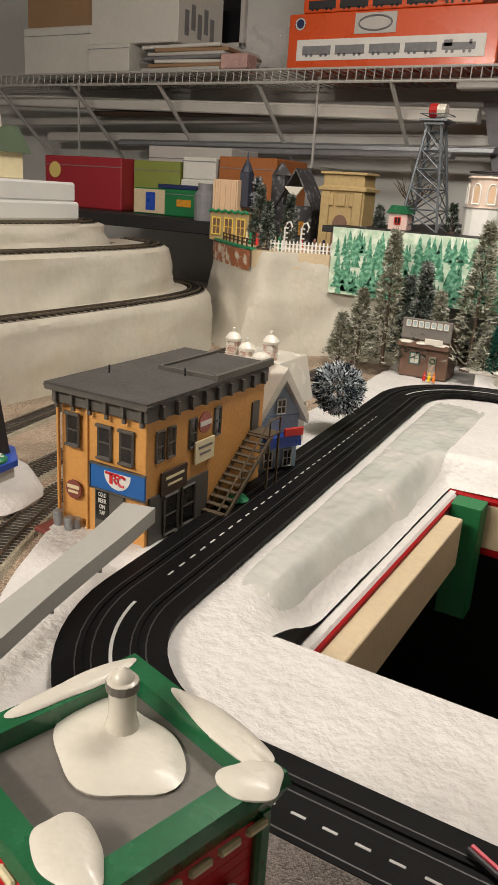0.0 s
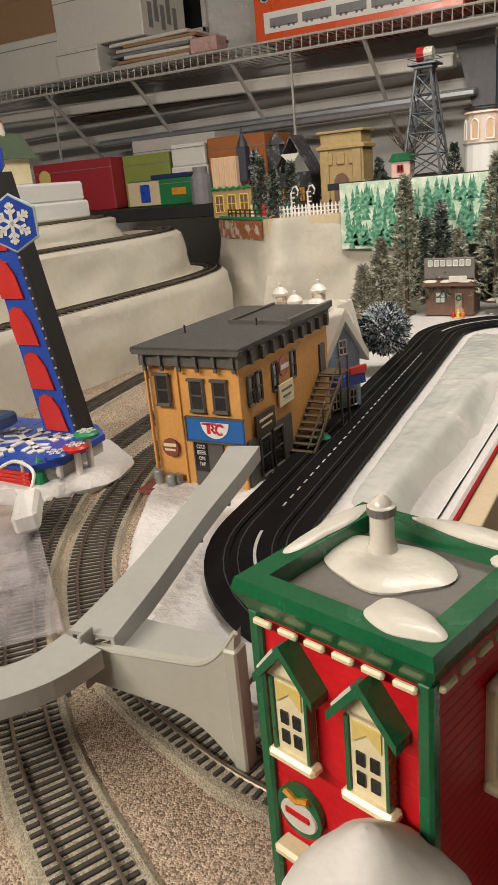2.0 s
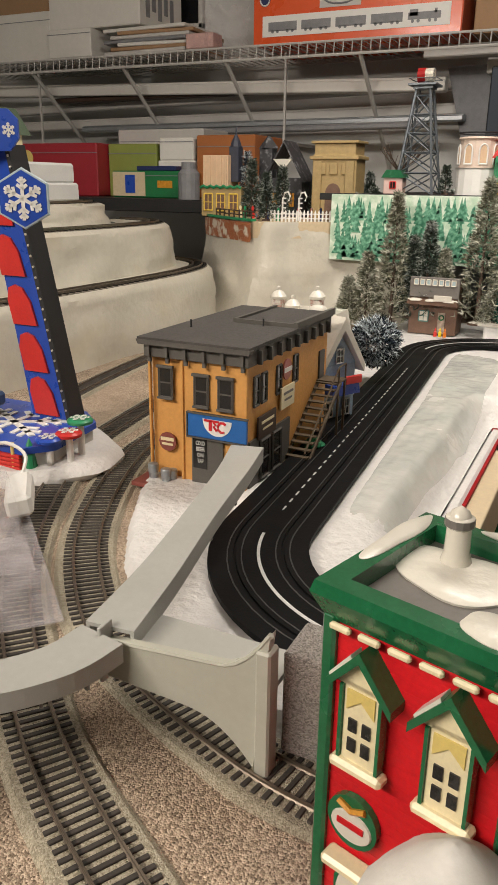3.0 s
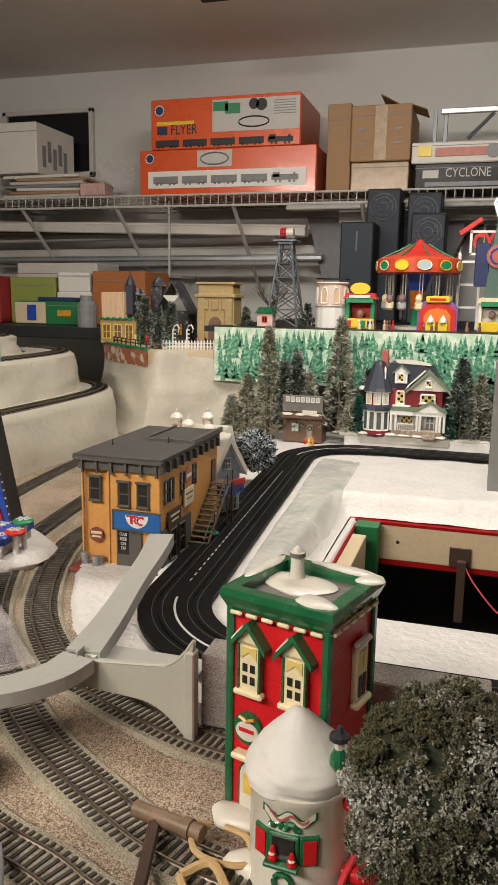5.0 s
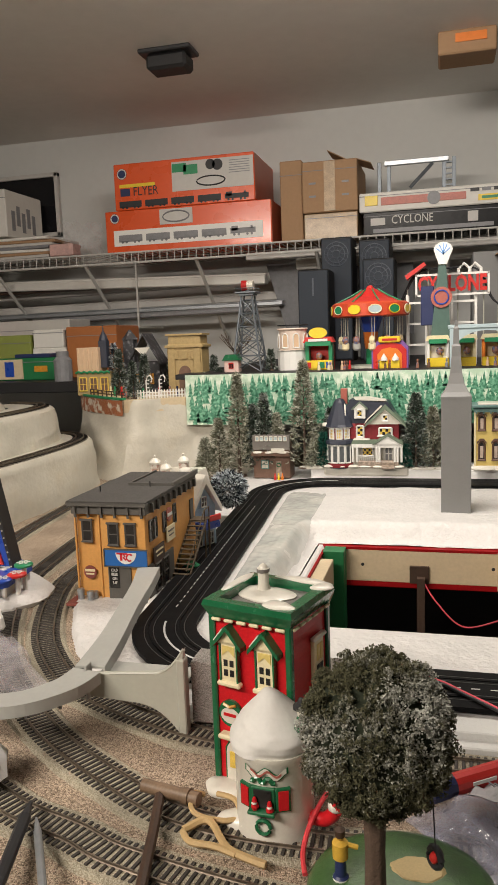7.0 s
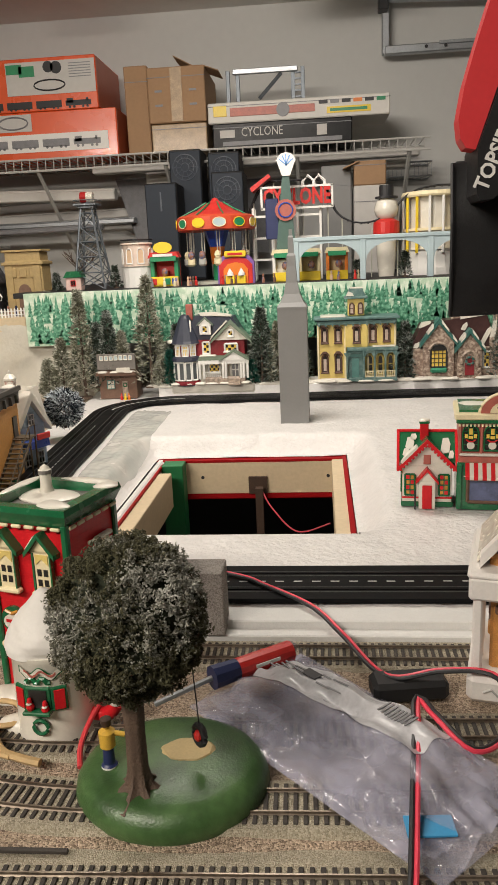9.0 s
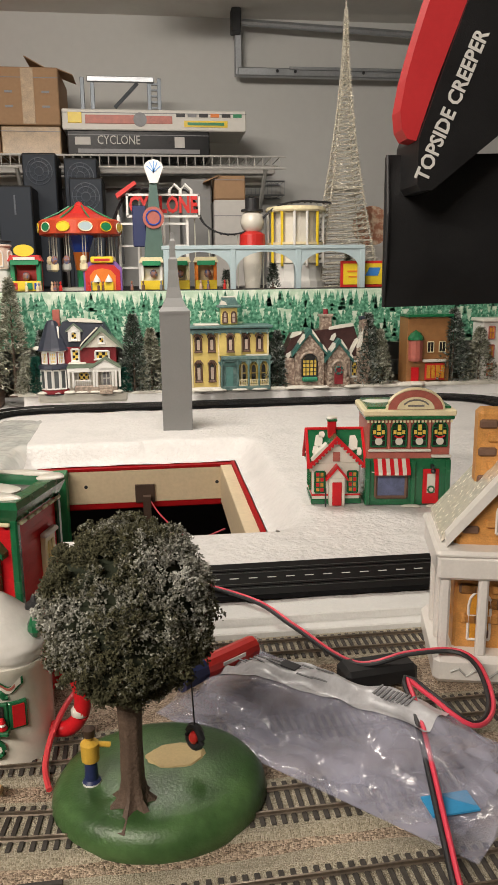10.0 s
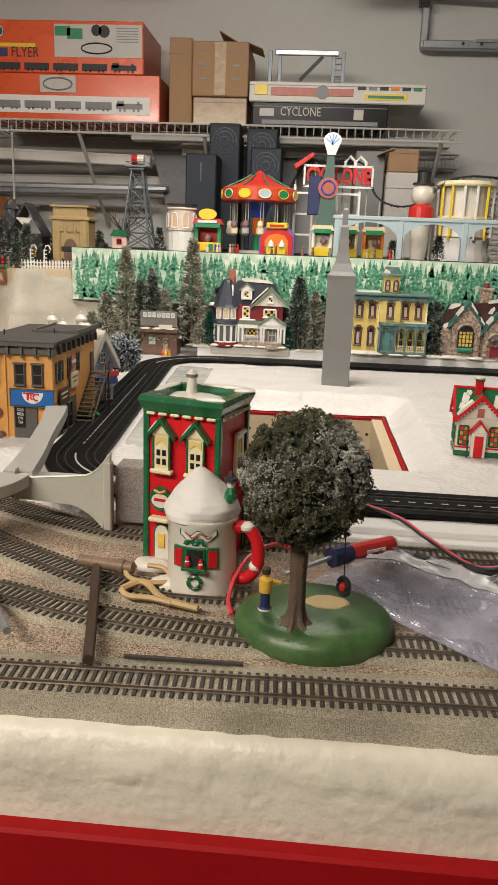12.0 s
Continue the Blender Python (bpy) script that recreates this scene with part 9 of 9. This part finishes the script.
# ---- wire shelf with stored goods ----
SZ, SYF = 0.605, 2.06
ws = thing("wire_shelf", "white coated wire shelf fixed to the wall", "shelf", kind="structure")
wires = Mesh()
for k in range(118):
    x = -2.55 + k * 0.0254
    wires.cyl((x, SYF, SZ), (x, WALL_Y, SZ), 0.0016, 4).cyl((x, SYF, SZ), (x, SYF - 0.004, SZ - 0.032), 0.0016, 4)
tagged(part("cross_wires", wires, WIRE, ws), kind="stuff")
for y, z, r in ((SYF, SZ + 0.002, 0.0032), (SYF - 0.004, SZ - 0.032, 0.0038), (2.2, SZ - 0.004, 0.003), (2.38, SZ - 0.004, 0.003)):
    part("long_wire", Mesh().cyl((-2.56, y, z), (0.44, y, z), r, 6), WIRE, ws)
for x in (-2.2, -1.85, -1.5, -1.15, -0.75, -0.35, 0.05, 0.38):
    part("strut", Mesh().cyl((x, SYF, SZ - 0.03), (x, WALL_Y, SZ - 0.31), 0.0065, 6), WIRE, ws)
BARS = ((-2.4, -0.55, 2.22, 0.545, 0.505, 0.030, BOXW), (-2.4, -0.35, 2.30, 0.475, 0.520, 0.022, WIRE), (-1.9, -0.75, 2.24, 0.505, 0.515, 0.014, WOODD), (-2.2, -0.40, 2.33, 0.43, 0.455, 0.026, BOXWG), (-1.8, -0.5, 2.26, 0.415, 0.425, 0.016, STEEL), (-1.4, -0.6, 2.20, 0.395, 0.405, 0.014, GREYINK), (-0.45, 0.40, 2.26, 0.55, 0.56, 0.034, BOXW), (-0.6, 0.42, 2.16, 0.575, 0.578, 0.020, BOXWG))
for x0, x1, y, z0, z1, h, mt in BARS:
    L2, ang = math.hypot(x1 - x0, z1 - z0), math.degrees(math.atan2(z1 - z0, x1 - x0))
    single("stored_moulding", Mesh().box((0, 0, 0), (L2, 0.05, h), 0.003).box((0, 0, h * 0.5), (L2, 0.03, h * 0.4), 0.002), mt, "long moulding strip stored under the wire shelf", "moulding", T((x0 + x1) / 2, y, (z0 + z1) / 2, 0, -ang, 0), "stored mouldings")
for x in (-1.9, -1.0, -0.2):
    part("hanger", Mesh().box((x, 2.26, 0.36), (0.012, 0.24, 0.008)).box((x, 2.15, 0.48), (0.006, 0.006, 0.24)), WIRE, ws)
single("grey_board", Mesh().prism([(-0.20, -0.10), (0.24, -0.13), (0.24, 0.13), (-0.26, 0.13)], 0, 0.012), GREYINK, "dull grey board leaning under the shelf", "board", T(-0.30, 2.28, 0.43, 8))


def silhouette_train(parent, x0, x1, y, z, h, material, cars):
    """Dark printed train: bodies on wheels."""
    w3 = (x1 - x0) / cars
    for k in range(cars):
        cx = x0 + w3 * (k + 0.5)
        m3 = Mesh().box((cx, y, z + h * 0.5), (w3 * 0.86, 0.0012, h * (0.75 if k < cars - 1 else 0.55)))
        if k == cars - 1:
            m3.box((cx - w3 * 0.28, y, z + h * 0.75), (w3 * 0.22, 0.0012, h * 0.5)).box((cx + w3 * 0.3, y, z + h * 0.8), (w3 * 0.07, 0.0012, h * 0.35))
        for j in (-0.3, -0.15, 0.15, 0.3):
            m3.cyl((cx + w3 * j, y - 0.0006, z + h * 0.1), (cx + w3 * j, y + 0.0006, z + h * 0.1), h * 0.14, 8)
        part("printed_car", m3, material, parent)


def oval_ring(cx, cz, rx, rz, y, r):
    return Mesh().tube([(cx + rx * math.cos(t), y, cz + rz * math.sin(t)) for t in [j * 0.3927 for j in range(17)]], r, 4)


def train_box(name, label, x0, x1, z0, z1, upper):
    w, h, d = x1 - x0, z1 - z0, 0.28
    o3 = thing(name, label, "box", T((x0 + x1) / 2, 2.10, z0), "toy train boxes")
    part("carton", Mesh().box((0, d / 2, h / 2), (w, d, h), 0.002), BOXOR, o3)
    part("side_panel", Mesh().box((w / 2 + 0.0005, d / 2, h / 2), (0.001, d * 0.96, h * 0.94)), BOXORD, o3)
    part("emblem", Mesh().lathe([(h * 0.12, 0), (h * 0.12, 0.001)], 16, T(-w * 0.44, -0.0002, h * (0.78 if upper else 0.82), 90)), NAVYPL, o3)
    part("emblem_ring", oval_ring(-w * 0.44, h * (0.78 if upper else 0.82), h * 0.10, h * 0.10, -0.0012, 0.002), WHITE, o3)
    if upper:
        pn2 = part("picture_panel", Mesh().box((w * 0.21, -0.0008, h * 0.62), (w * 0.57, 0.002, h * 0.62)), BOXWG, o3)
        part("green_engine", Mesh().box((-w * 0.02, -0.0022, h * 0.80), (w * 0.10, 0.0012, h * 0.18)).box((w * 0.06, -0.0022, h * 0.75), (w * 0.10, 0.0012, h * 0.20)), GREENPL, pn2)
        part("controller", Mesh().cyl((w * 0.20, -0.0022, h * 0.82), (w * 0.20, -0.001, h * 0.82), h * 0.11, 12).cyl((w * 0.25, -0.0022, h * 0.80), (w * 0.25, -0.001, h * 0.80), h * 0.12, 12), INK, pn2)
        part("track_oval", oval_ring(w * 0.20, h * 0.48, w * 0.10, h * 0.10, -0.0025, 0.0022), INK, pn2)
        for k in range(6):
            part("print_bar", Mesh().box((w * 0.40, -0.0022, h * (0.86 - 0.05 * k)), (w * 0.14, 0.001, 0.0022)), GREYINK, pn2)
        part("name_stripe", Mesh().box((-w * 0.33, -0.0008, h * 0.52), (w * 0.26, 0.002, h * 0.07)), YELLOW, o3)
        words("lettering", "FLYER", h * 0.28, INK, o3, T(-w * 0.27, -0.0014, h * 0.38), w * 0.18)
        part("name_bar", Mesh().box((-w * 0.42, -0.0008, h * 0.38), (w * 0.07, 0.002, h * 0.16)), NAVYPL, o3)
        silhouette_train(o3, -w * 0.48, w * 0.47, -0.0012, h * 0.03, h * 0.18, INK, 5)
    else:
        pn2 = part("white_band", Mesh().box((0.0, -0.0008, h * 0.34), (w * 0.90, 0.002, h * 0.38)), WHITE, o3)
        silhouette_train(pn2, -w * 0.43, w * 0.42, -0.0024, h * 0.22, h * 0.22, GREYINK, 5)
        pn3 = part("picture_panel", Mesh().box((-w * 0.06, -0.0008, h * 0.78), (w * 0.20, 0.002, h * 0.36)), BOXWG, o3)
        part("track_oval", oval_ring(-w * 0.06, h * 0.78, w * 0.08, h * 0.13, -0.0025, 0.0024), GREYINK, pn3)
    return o3


train_box("train_set_box", "glossy orange toy train box with white train picture band", -1.081, -0.50, 0.613, 0.750, False)
train_box("train_set_box", "orange toy train box with pictures, stacked on another", -1.041, -0.552, 0.7515, 0.902, True)
c1 = crate("tall_carton", "tall brown cardboard carton, side turned", -0.475, -0.402, 2.13, 2.38, 0.613, 0.868, CARTON)
c1 = crate("open_carton", "brown cardboard carton with open flap and tape", -0.397, -0.222, 2.10, 2.36, 0.695, 0.852, CARTON, "", TAPE)
part("flap", Mesh().box((0, 0, 0), (0.085, 0.11, 0.003), 0.001, T(0.030, -0.06, 0.170, 0, 28, 0)), CARTON, c1)
part("flap", Mesh().box((0, 0, 0), (0.05, 0.11, 0.003), 0.001, T(0.105, -0.06, 0.150, 0, 20, 0)), CARTON, c1)
for x in (-0.055, 0.05):
    for z in (0.05, 0.09):
        part("print_bar", Mesh().box((x, -0.131, z), (0.022, 0.001, 0.006)), GREYINK, c1)
c1 = crate("taped_carton", "flat carton wrapped in shiny clear tape", -0.395, -0.224, 2.11, 2.36, 0.613, 0.694, TAPE)
wb3 = crate("game_box", "long white game box with red and yellow print", -0.217, 0.327, 2.10, 2.30, 0.6835, 0.742, BOXW)
part("yellow_badge", Mesh().box((-0.235, -0.1015, 0.034), (0.04, 0.002, 0.03), 0.006), YELLOW, wb3)
part("red_title", Mesh().box((-0.13, -0.1012, 0.030), (0.15, 0.002, 0.024), 0.004).box((0.0, -0.1012, 0.030), (0.10, 0.002, 0.022), 0.004), mat("faded_title", (0.50, 0.17, 0.13), 0.5, var=0.3, scale=60), wb3)
part("round_badge", Mesh().cyl((-0.045, -0.103, 0.030), (-0.045, -0.1, 0.030), 0.020, 14), GREYINK, wb3)
for k in range(6):
    part("printed_car", Mesh().box((0.075 + k * 0.034, -0.1012, 0.044), (0.026, 0.002, 0.010)), (INK, GREYINK, INK, ORANGEP, INK, GREENPL)[k], wb3)
part("yellow_bar", Mesh().box((0.15, -0.1012, 0.020), (0.13, 0.002, 0.018)), YELLOW, wb3)
part("print_bar", Mesh().box((0.15, -0.1026, 0.020), (0.11, 0.001, 0.008)), GREENPL, wb3)
cy = crate("cyclone_box", "black glossy toy box with silver lettering", -0.205, 0.215, 2.10, 2.30, 0.613, 0.683, mat("black_gloss_card", (0.012, 0.012, 0.013), 0.30, var=0.4, scale=25, spec=0.15))
words("lettering", "CYCLONE", 0.036, BOXWG, cy, T(-0.060, -0.1015, 0.042), 0.125)
part("brand_bar", Mesh().box((-0.165, -0.1012, 0.040), (0.045, 0.002, 0.022)), BOXWG, cy)
part("white_label", Mesh().box((0.12, -0.1012, 0.038), (0.03, 0.002, 0.03)), BOXWG, cy)
# Sheen low on the glossy front, painted as a grey strip.
part("painted_shine", Mesh().box((0.0, -0.1012, 0.012), (0.36, 0.002, 0.012)), GREYINK, cy)
sl = thing("step_stool", "grey metal step frame with white top rail", "step stool", T(-0.045, 2.18, 0.742))
for x in (-0.115, -0.085, 0.085, 0.115):
    part("leg", Mesh().box((x, 0, 0.052), (0.012, 0.012, 0.104), 0.001), TOWERSTEEL, sl)
part("top_rail", Mesh().box((0, -0.008, 0.098), (0.20, 0.012, 0.016), 0.002), STEEL, sl)
part("brace", Mesh().cyl((-0.02, 0, 0.02), (0.05, 0, 0.09), 0.006, 6).box((0, 0.0, 0.008), (0.24, 0.01, 0.01)), TOWERSTEEL, sl)
for k in range(5):
    part("rung", Mesh().box((0.10, 0, 0.02 + k * 0.017), (0.03, 0.01, 0.004)), TOWERSTEEL, sl)
# left end of the shelf
crate("shipping_box", "large white shipping box with stain", -2.10, -1.80, 2.10, 2.36, 0.613, 0.755, BOXW, "", None)
crate("brown_parcel", "brown carton stacked on a white box", -2.10, -1.80, 2.12, 2.36, 0.7555, 0.90, CARTON)
crate("small_white_box", "small white box with grey print", -1.795, -1.63, 2.08, 2.30, 0.613, 0.695, BOXW)
c1 = crate("printed_white_box", "white box with dark printed side", -1.80, -1.46, 2.10, 2.35, 0.6955, 0.86, BOXW)
for k in range(5):
    part("print_bar", Mesh().box((0.1705, -0.08 + k * 0.035, 0.06 + 0.02 * (k % 2)), (0.002, 0.022, 0.07)), GREYINK, c1)
for k in range(7):
    single("paper_sheaf", Mesh().box((0, 0, 0), (0.30 - 0.02 * (k % 3), 0.22, 0.010), 0.002), (BOXWG, CARTON, BOXW, GREYINK)[k % 4], "thin stack of papers and card on the shelf", "papers", T(-1.44 + 0.015 * (k % 3), 2.20, 0.619 + k * 0.0105, 0, 0, (k % 3) * 3 - 3), "paper stacks")
single("small_red_box", Mesh().box((0, 0, 0.02), (0.09, 0.06, 0.04), 0.003), mat("pink_print", (0.55, 0.35, 0.32), 0.5, var=0.5, scale=40), "small grey and red box on the shelf", "box", T(-1.24, 2.10, 0.613))
bg2 = Mesh().grid(lambda u, v2: ((u - 0.5) * 0.15, 0.03 * noise.noise(Vector((u * 5, v2 * 5, 2))) - 0.02 * math.sin(u * 3.14), 0.15 * v2 * (0.8 + 0.25 * noise.noise(Vector((u * 4, 0, 5))))), 26, 22)
single("clear_bag", bg2, BLISTER, "crumpled clear plastic bag on the shelf", "plastic bag", T(-1.20, 2.16, 0.613), smooth=True)
wd = thing("dark_window", "dark framed picture window on the wall", "window", T(-1.60, WALL_Y - 0.012, 0.85), kind="structure")
part("pane", Mesh().box((0, 0.004, 0), (0.34, 0.006, 0.21)), mat("night_glass", (0.012, 0.012, 0.014), 0.12, var=0.2), wd)
for c, s in (((0, 0, 0.112), (0.38, 0.02, 0.016)), ((0, 0, -0.112), (0.38, 0.02, 0.016)), ((0.182, 0, 0), (0.016, 0.02, 0.24)), ((-0.182, 0, 0), (0.016, 0.02, 0.24))):
    part("window_frame", Mesh().box(c, s, 0.002), BOXWG, wd)

# speakers behind the carnival


def speaker(x0, x1, y, z1, ring):
    w, h = x1 - x0, z1 - CZ
    o3 = thing("loudspeaker", "dark blue-grey loudspeaker box with round cone" if ring else "dark blue-grey plain loudspeaker box", "loudspeaker", T((x0 + x1) / 2, y, CZ), "loudspeakers")
    part("cabinet", Mesh().box((0, 0.06, h / 2), (w, 0.12, h), 0.003), BLACK, o3)
    part("grille", Mesh().box((0, -0.002, h / 2), (w * 0.95, 0.006, h * 0.97), 0.002), SPEAKER, o3)
    if ring:
        for r in (0.036, 0.026, 0.012):
            part("cone_ring", Mesh().tube([(r * math.cos(t), -0.006, h - 0.05 + r * math.sin(t)) for t in [j * 0.3142 for j in range(21)]], 0.0016, 5), SPEAKRING, o3)
        for k in range(10):
            a = radians(36 * k)
            part("cone_rib", Mesh().cyl((0.012 * math.cos(a), -0.0055, h - 0.05 + 0.012 * math.sin(a)), (0.035 * math.cos(a), -0.0055, h - 0.05 + 0.035 * math.sin(a)), 0.0012, 4), SPEAKRING, o3)
    else:
        part("badge", Mesh().box((0, -0.006, h - 0.05), (0.004, 0.002, 0.05)), SPEAKRING, o3)


speaker(-0.370, -0.280, 1.84, 0.497, False)
speaker(-0.322, -0.228, 1.98, 0.600, True)
speaker(-0.208, -0.115, 1.98, 0.588, True)
speaker(-0.185, -0.095, 1.86, 0.520, True)
crate("grey_panel_box", "grey appliance box standing behind the coaster", 0.12, 0.205, 1.95, 2.15, CZ, 0.53, GREYD)
c1 = crate("open_small_carton", "small open brown carton on a pedestal box", 0.212, 0.30, 1.92, 2.02, 0.47, 0.535, CARTON)
part("flap", Mesh().prism([(-0.075, 0.045), (-0.03, 0.063), (-0.03, 0.066), (-0.075, 0.048)], -0.06, -0.02), CARTON, c1)
crate("pedestal_box", "plain grey box behind the coaster", 0.21, 0.31, 1.92, 2.04, CZ, 0.4695, BOXWG)
wr2 = thing("wire_rack", "small grey wire rack fixed to the wall", "rack", T(0.36, 2.36, 0.545))
for z in (-0.022, 0.022):
    part("long_wire", Mesh().cyl((-0.12, -0.05, z), (0.12, -0.05, z), 0.003, 6).cyl((-0.12, 0.05, z), (0.12, 0.05, z), 0.003, 6), STEEL, wr2)
for k in range(18):
    part("cross_wire", Mesh().tube([(-0.119 + k * 0.014, 0.055, 0.022), (-0.119 + k * 0.014, -0.05, 0.022), (-0.119 + k * 0.014, -0.05, -0.022), (-0.119 + k * 0.014, 0.055, -0.022)], 0.0014, 4), STEEL, wr2)

# ceiling fixtures
op = thing("ceiling_sensor", "black plastic box fixed to the ceiling", "ceiling box", T(-0.690, 1.72, CEIL_Z))
part("mount", Mesh().box((0, 0, -0.006), (0.15, 0.085, 0.012), 0.003), INK, op)
part("body", Mesh().box((0, 0.008, -0.032), (0.115, 0.075, 0.042), 0.008), BLACK, op)
gd = thing("door_opener", "brown door opener unit with orange label on ceiling", "door opener", T(0.10, 1.90, CEIL_Z))
part("body", Mesh().box((0, 0, -0.03), (0.15, 0.12, 0.06), 0.004), CARTON, gd)
part("orange_label", Mesh().box((0.01, -0.062, -0.022), (0.08, 0.003, 0.022)), ORANGEP, gd)
part("bulb", Mesh().ball((0.10, -0.02, -0.026), 0.022, 12, 1.2), WHITE, gd, smooth=True)
part("arm", Mesh().cyl((0.09, 0, -0.01), (0.22, 0.02, -0.05), 0.003, 5), INK, gd)
rl = thing("door_rail", "galvanised steel garage door track on brackets", "rail", kind="structure")
part("hanger", Mesh().box((0.335, 2.37, 1.0), (0.022, 0.03, 0.19), 0.002), STEEL, rl)
part("bracket", Mesh().box((0.325, 2.34, 1.06), (0.030, 0.05, 0.07), 0.002), INK, rl)
part("channel", Mesh().box((0.86, 2.35, 0.912), (1.06, 0.03, 0.026), 0.003), STEEL, rl)
part("channel_lip", Mesh().box((0.93, 2.332, 0.923), (0.86, 0.006, 0.010), 0.001), STEEL, rl)
part("upper_track", Mesh().cyl((0.34, 2.36, 1.065), (1.4, 2.32, 1.012), 0.011, 8), STEEL, rl)
for x in (0.46, 0.52, 0.75):
    part("bolt", Mesh().cyl((x, 2.334, 0.914), (x, 2.33, 0.914), 0.005, 8), INK, rl)

# ---- creeper leaning over the layout ----
cr = thing("mechanic_creeper", "black and red vinyl padded mechanic's creeper standing folded", "creeper")
part("red_pad", Mesh().prism([(0.2255, 0.349), (0.2185, 0.3505), (0.2145, 0.357), (0.2128, 0.370), (0.2165, 0.392), (0.2235, 0.417), (0.2330, 0.447), (0.2440, 0.480), (0.2700, 0.560), (0.3150, 0.640), (0.3400, 0.640), (0.2900, 0.520), (0.2590, 0.442), (0.2400, 0.392)], 0.262, 0.282), REDV, cr, "rounded red vinyl pad")
part("black_pad", Mesh().prism([(0.2262, 0.350), (0.2262, 0.318), (0.2290, 0.3135), (0.2380, 0.3140), (0.2990, 0.3620), (0.4200, 0.470), (0.4200, 0.640), (0.3390, 0.640), (0.2585, 0.441)], 0.258, 0.310), BLACKV, cr, "black vinyl pad with white lettering")
words("lettering", "TOPSIDE CREEPER", 0.0150, WHITE, cr, T(0.2500, 0.2572, 0.372, 0, -67.5, 0), 0.112, bold=0.0004)
panel = part("hanging_flap", Mesh().grid(lambda u, v2: (0.2145 + 0.0015 * (1 - v2) + 0.21 * u, 0.302 - 0.012 * math.sin(v2 * 2.6) * (0.4 + u) + 0.003 * noise.noise(Vector((u * 4, v2 * 3, 1))), 0.2265 + 0.118 * v2 + 0.004 * u), 26, 18), BLACKV, cr, "black vinyl flap with piped edge", smooth=True)
part("piping", Mesh().tube([(0.2160, 0.302, 0.2270), (0.2150, 0.2945, 0.26), (0.2146, 0.291, 0.30), (0.2145, 0.2955, 0.344)], 0.0014, 6), INK, panel)
part("flap_back", Mesh().box((0.322, 0.318, 0.29), (0.205, 0.006, 0.115), 0.002), BLACKV, cr)
part("steel_post", Mesh().cyl((0.41, 0.335, G), (0.41, 0.335, 0.60), 0.010, 10), STEEL, cr)
part("cross_bar", Mesh().cyl((0.30, 0.318, 0.44), (0.41, 0.335, 0.44), 0.006, 8), STEEL, cr)

# ---- snow drifts along the terrace edge ----
terrace = bpy.data.objects["far_terrace"]
rnd = random.Random(21)
for k in range(22):
    snow_blob(terrace, (-0.215 + 0.056 * k + rnd.uniform(-0.01, 0.01) - terrace.location.x, 1.2545 - terrace.location.y, 0.0205 - terrace.location.z), rnd.uniform(0.026, 0.040), rnd.uniform(0.16, 0.26), seed=60 + k, sx=1.2, sy=0.22)
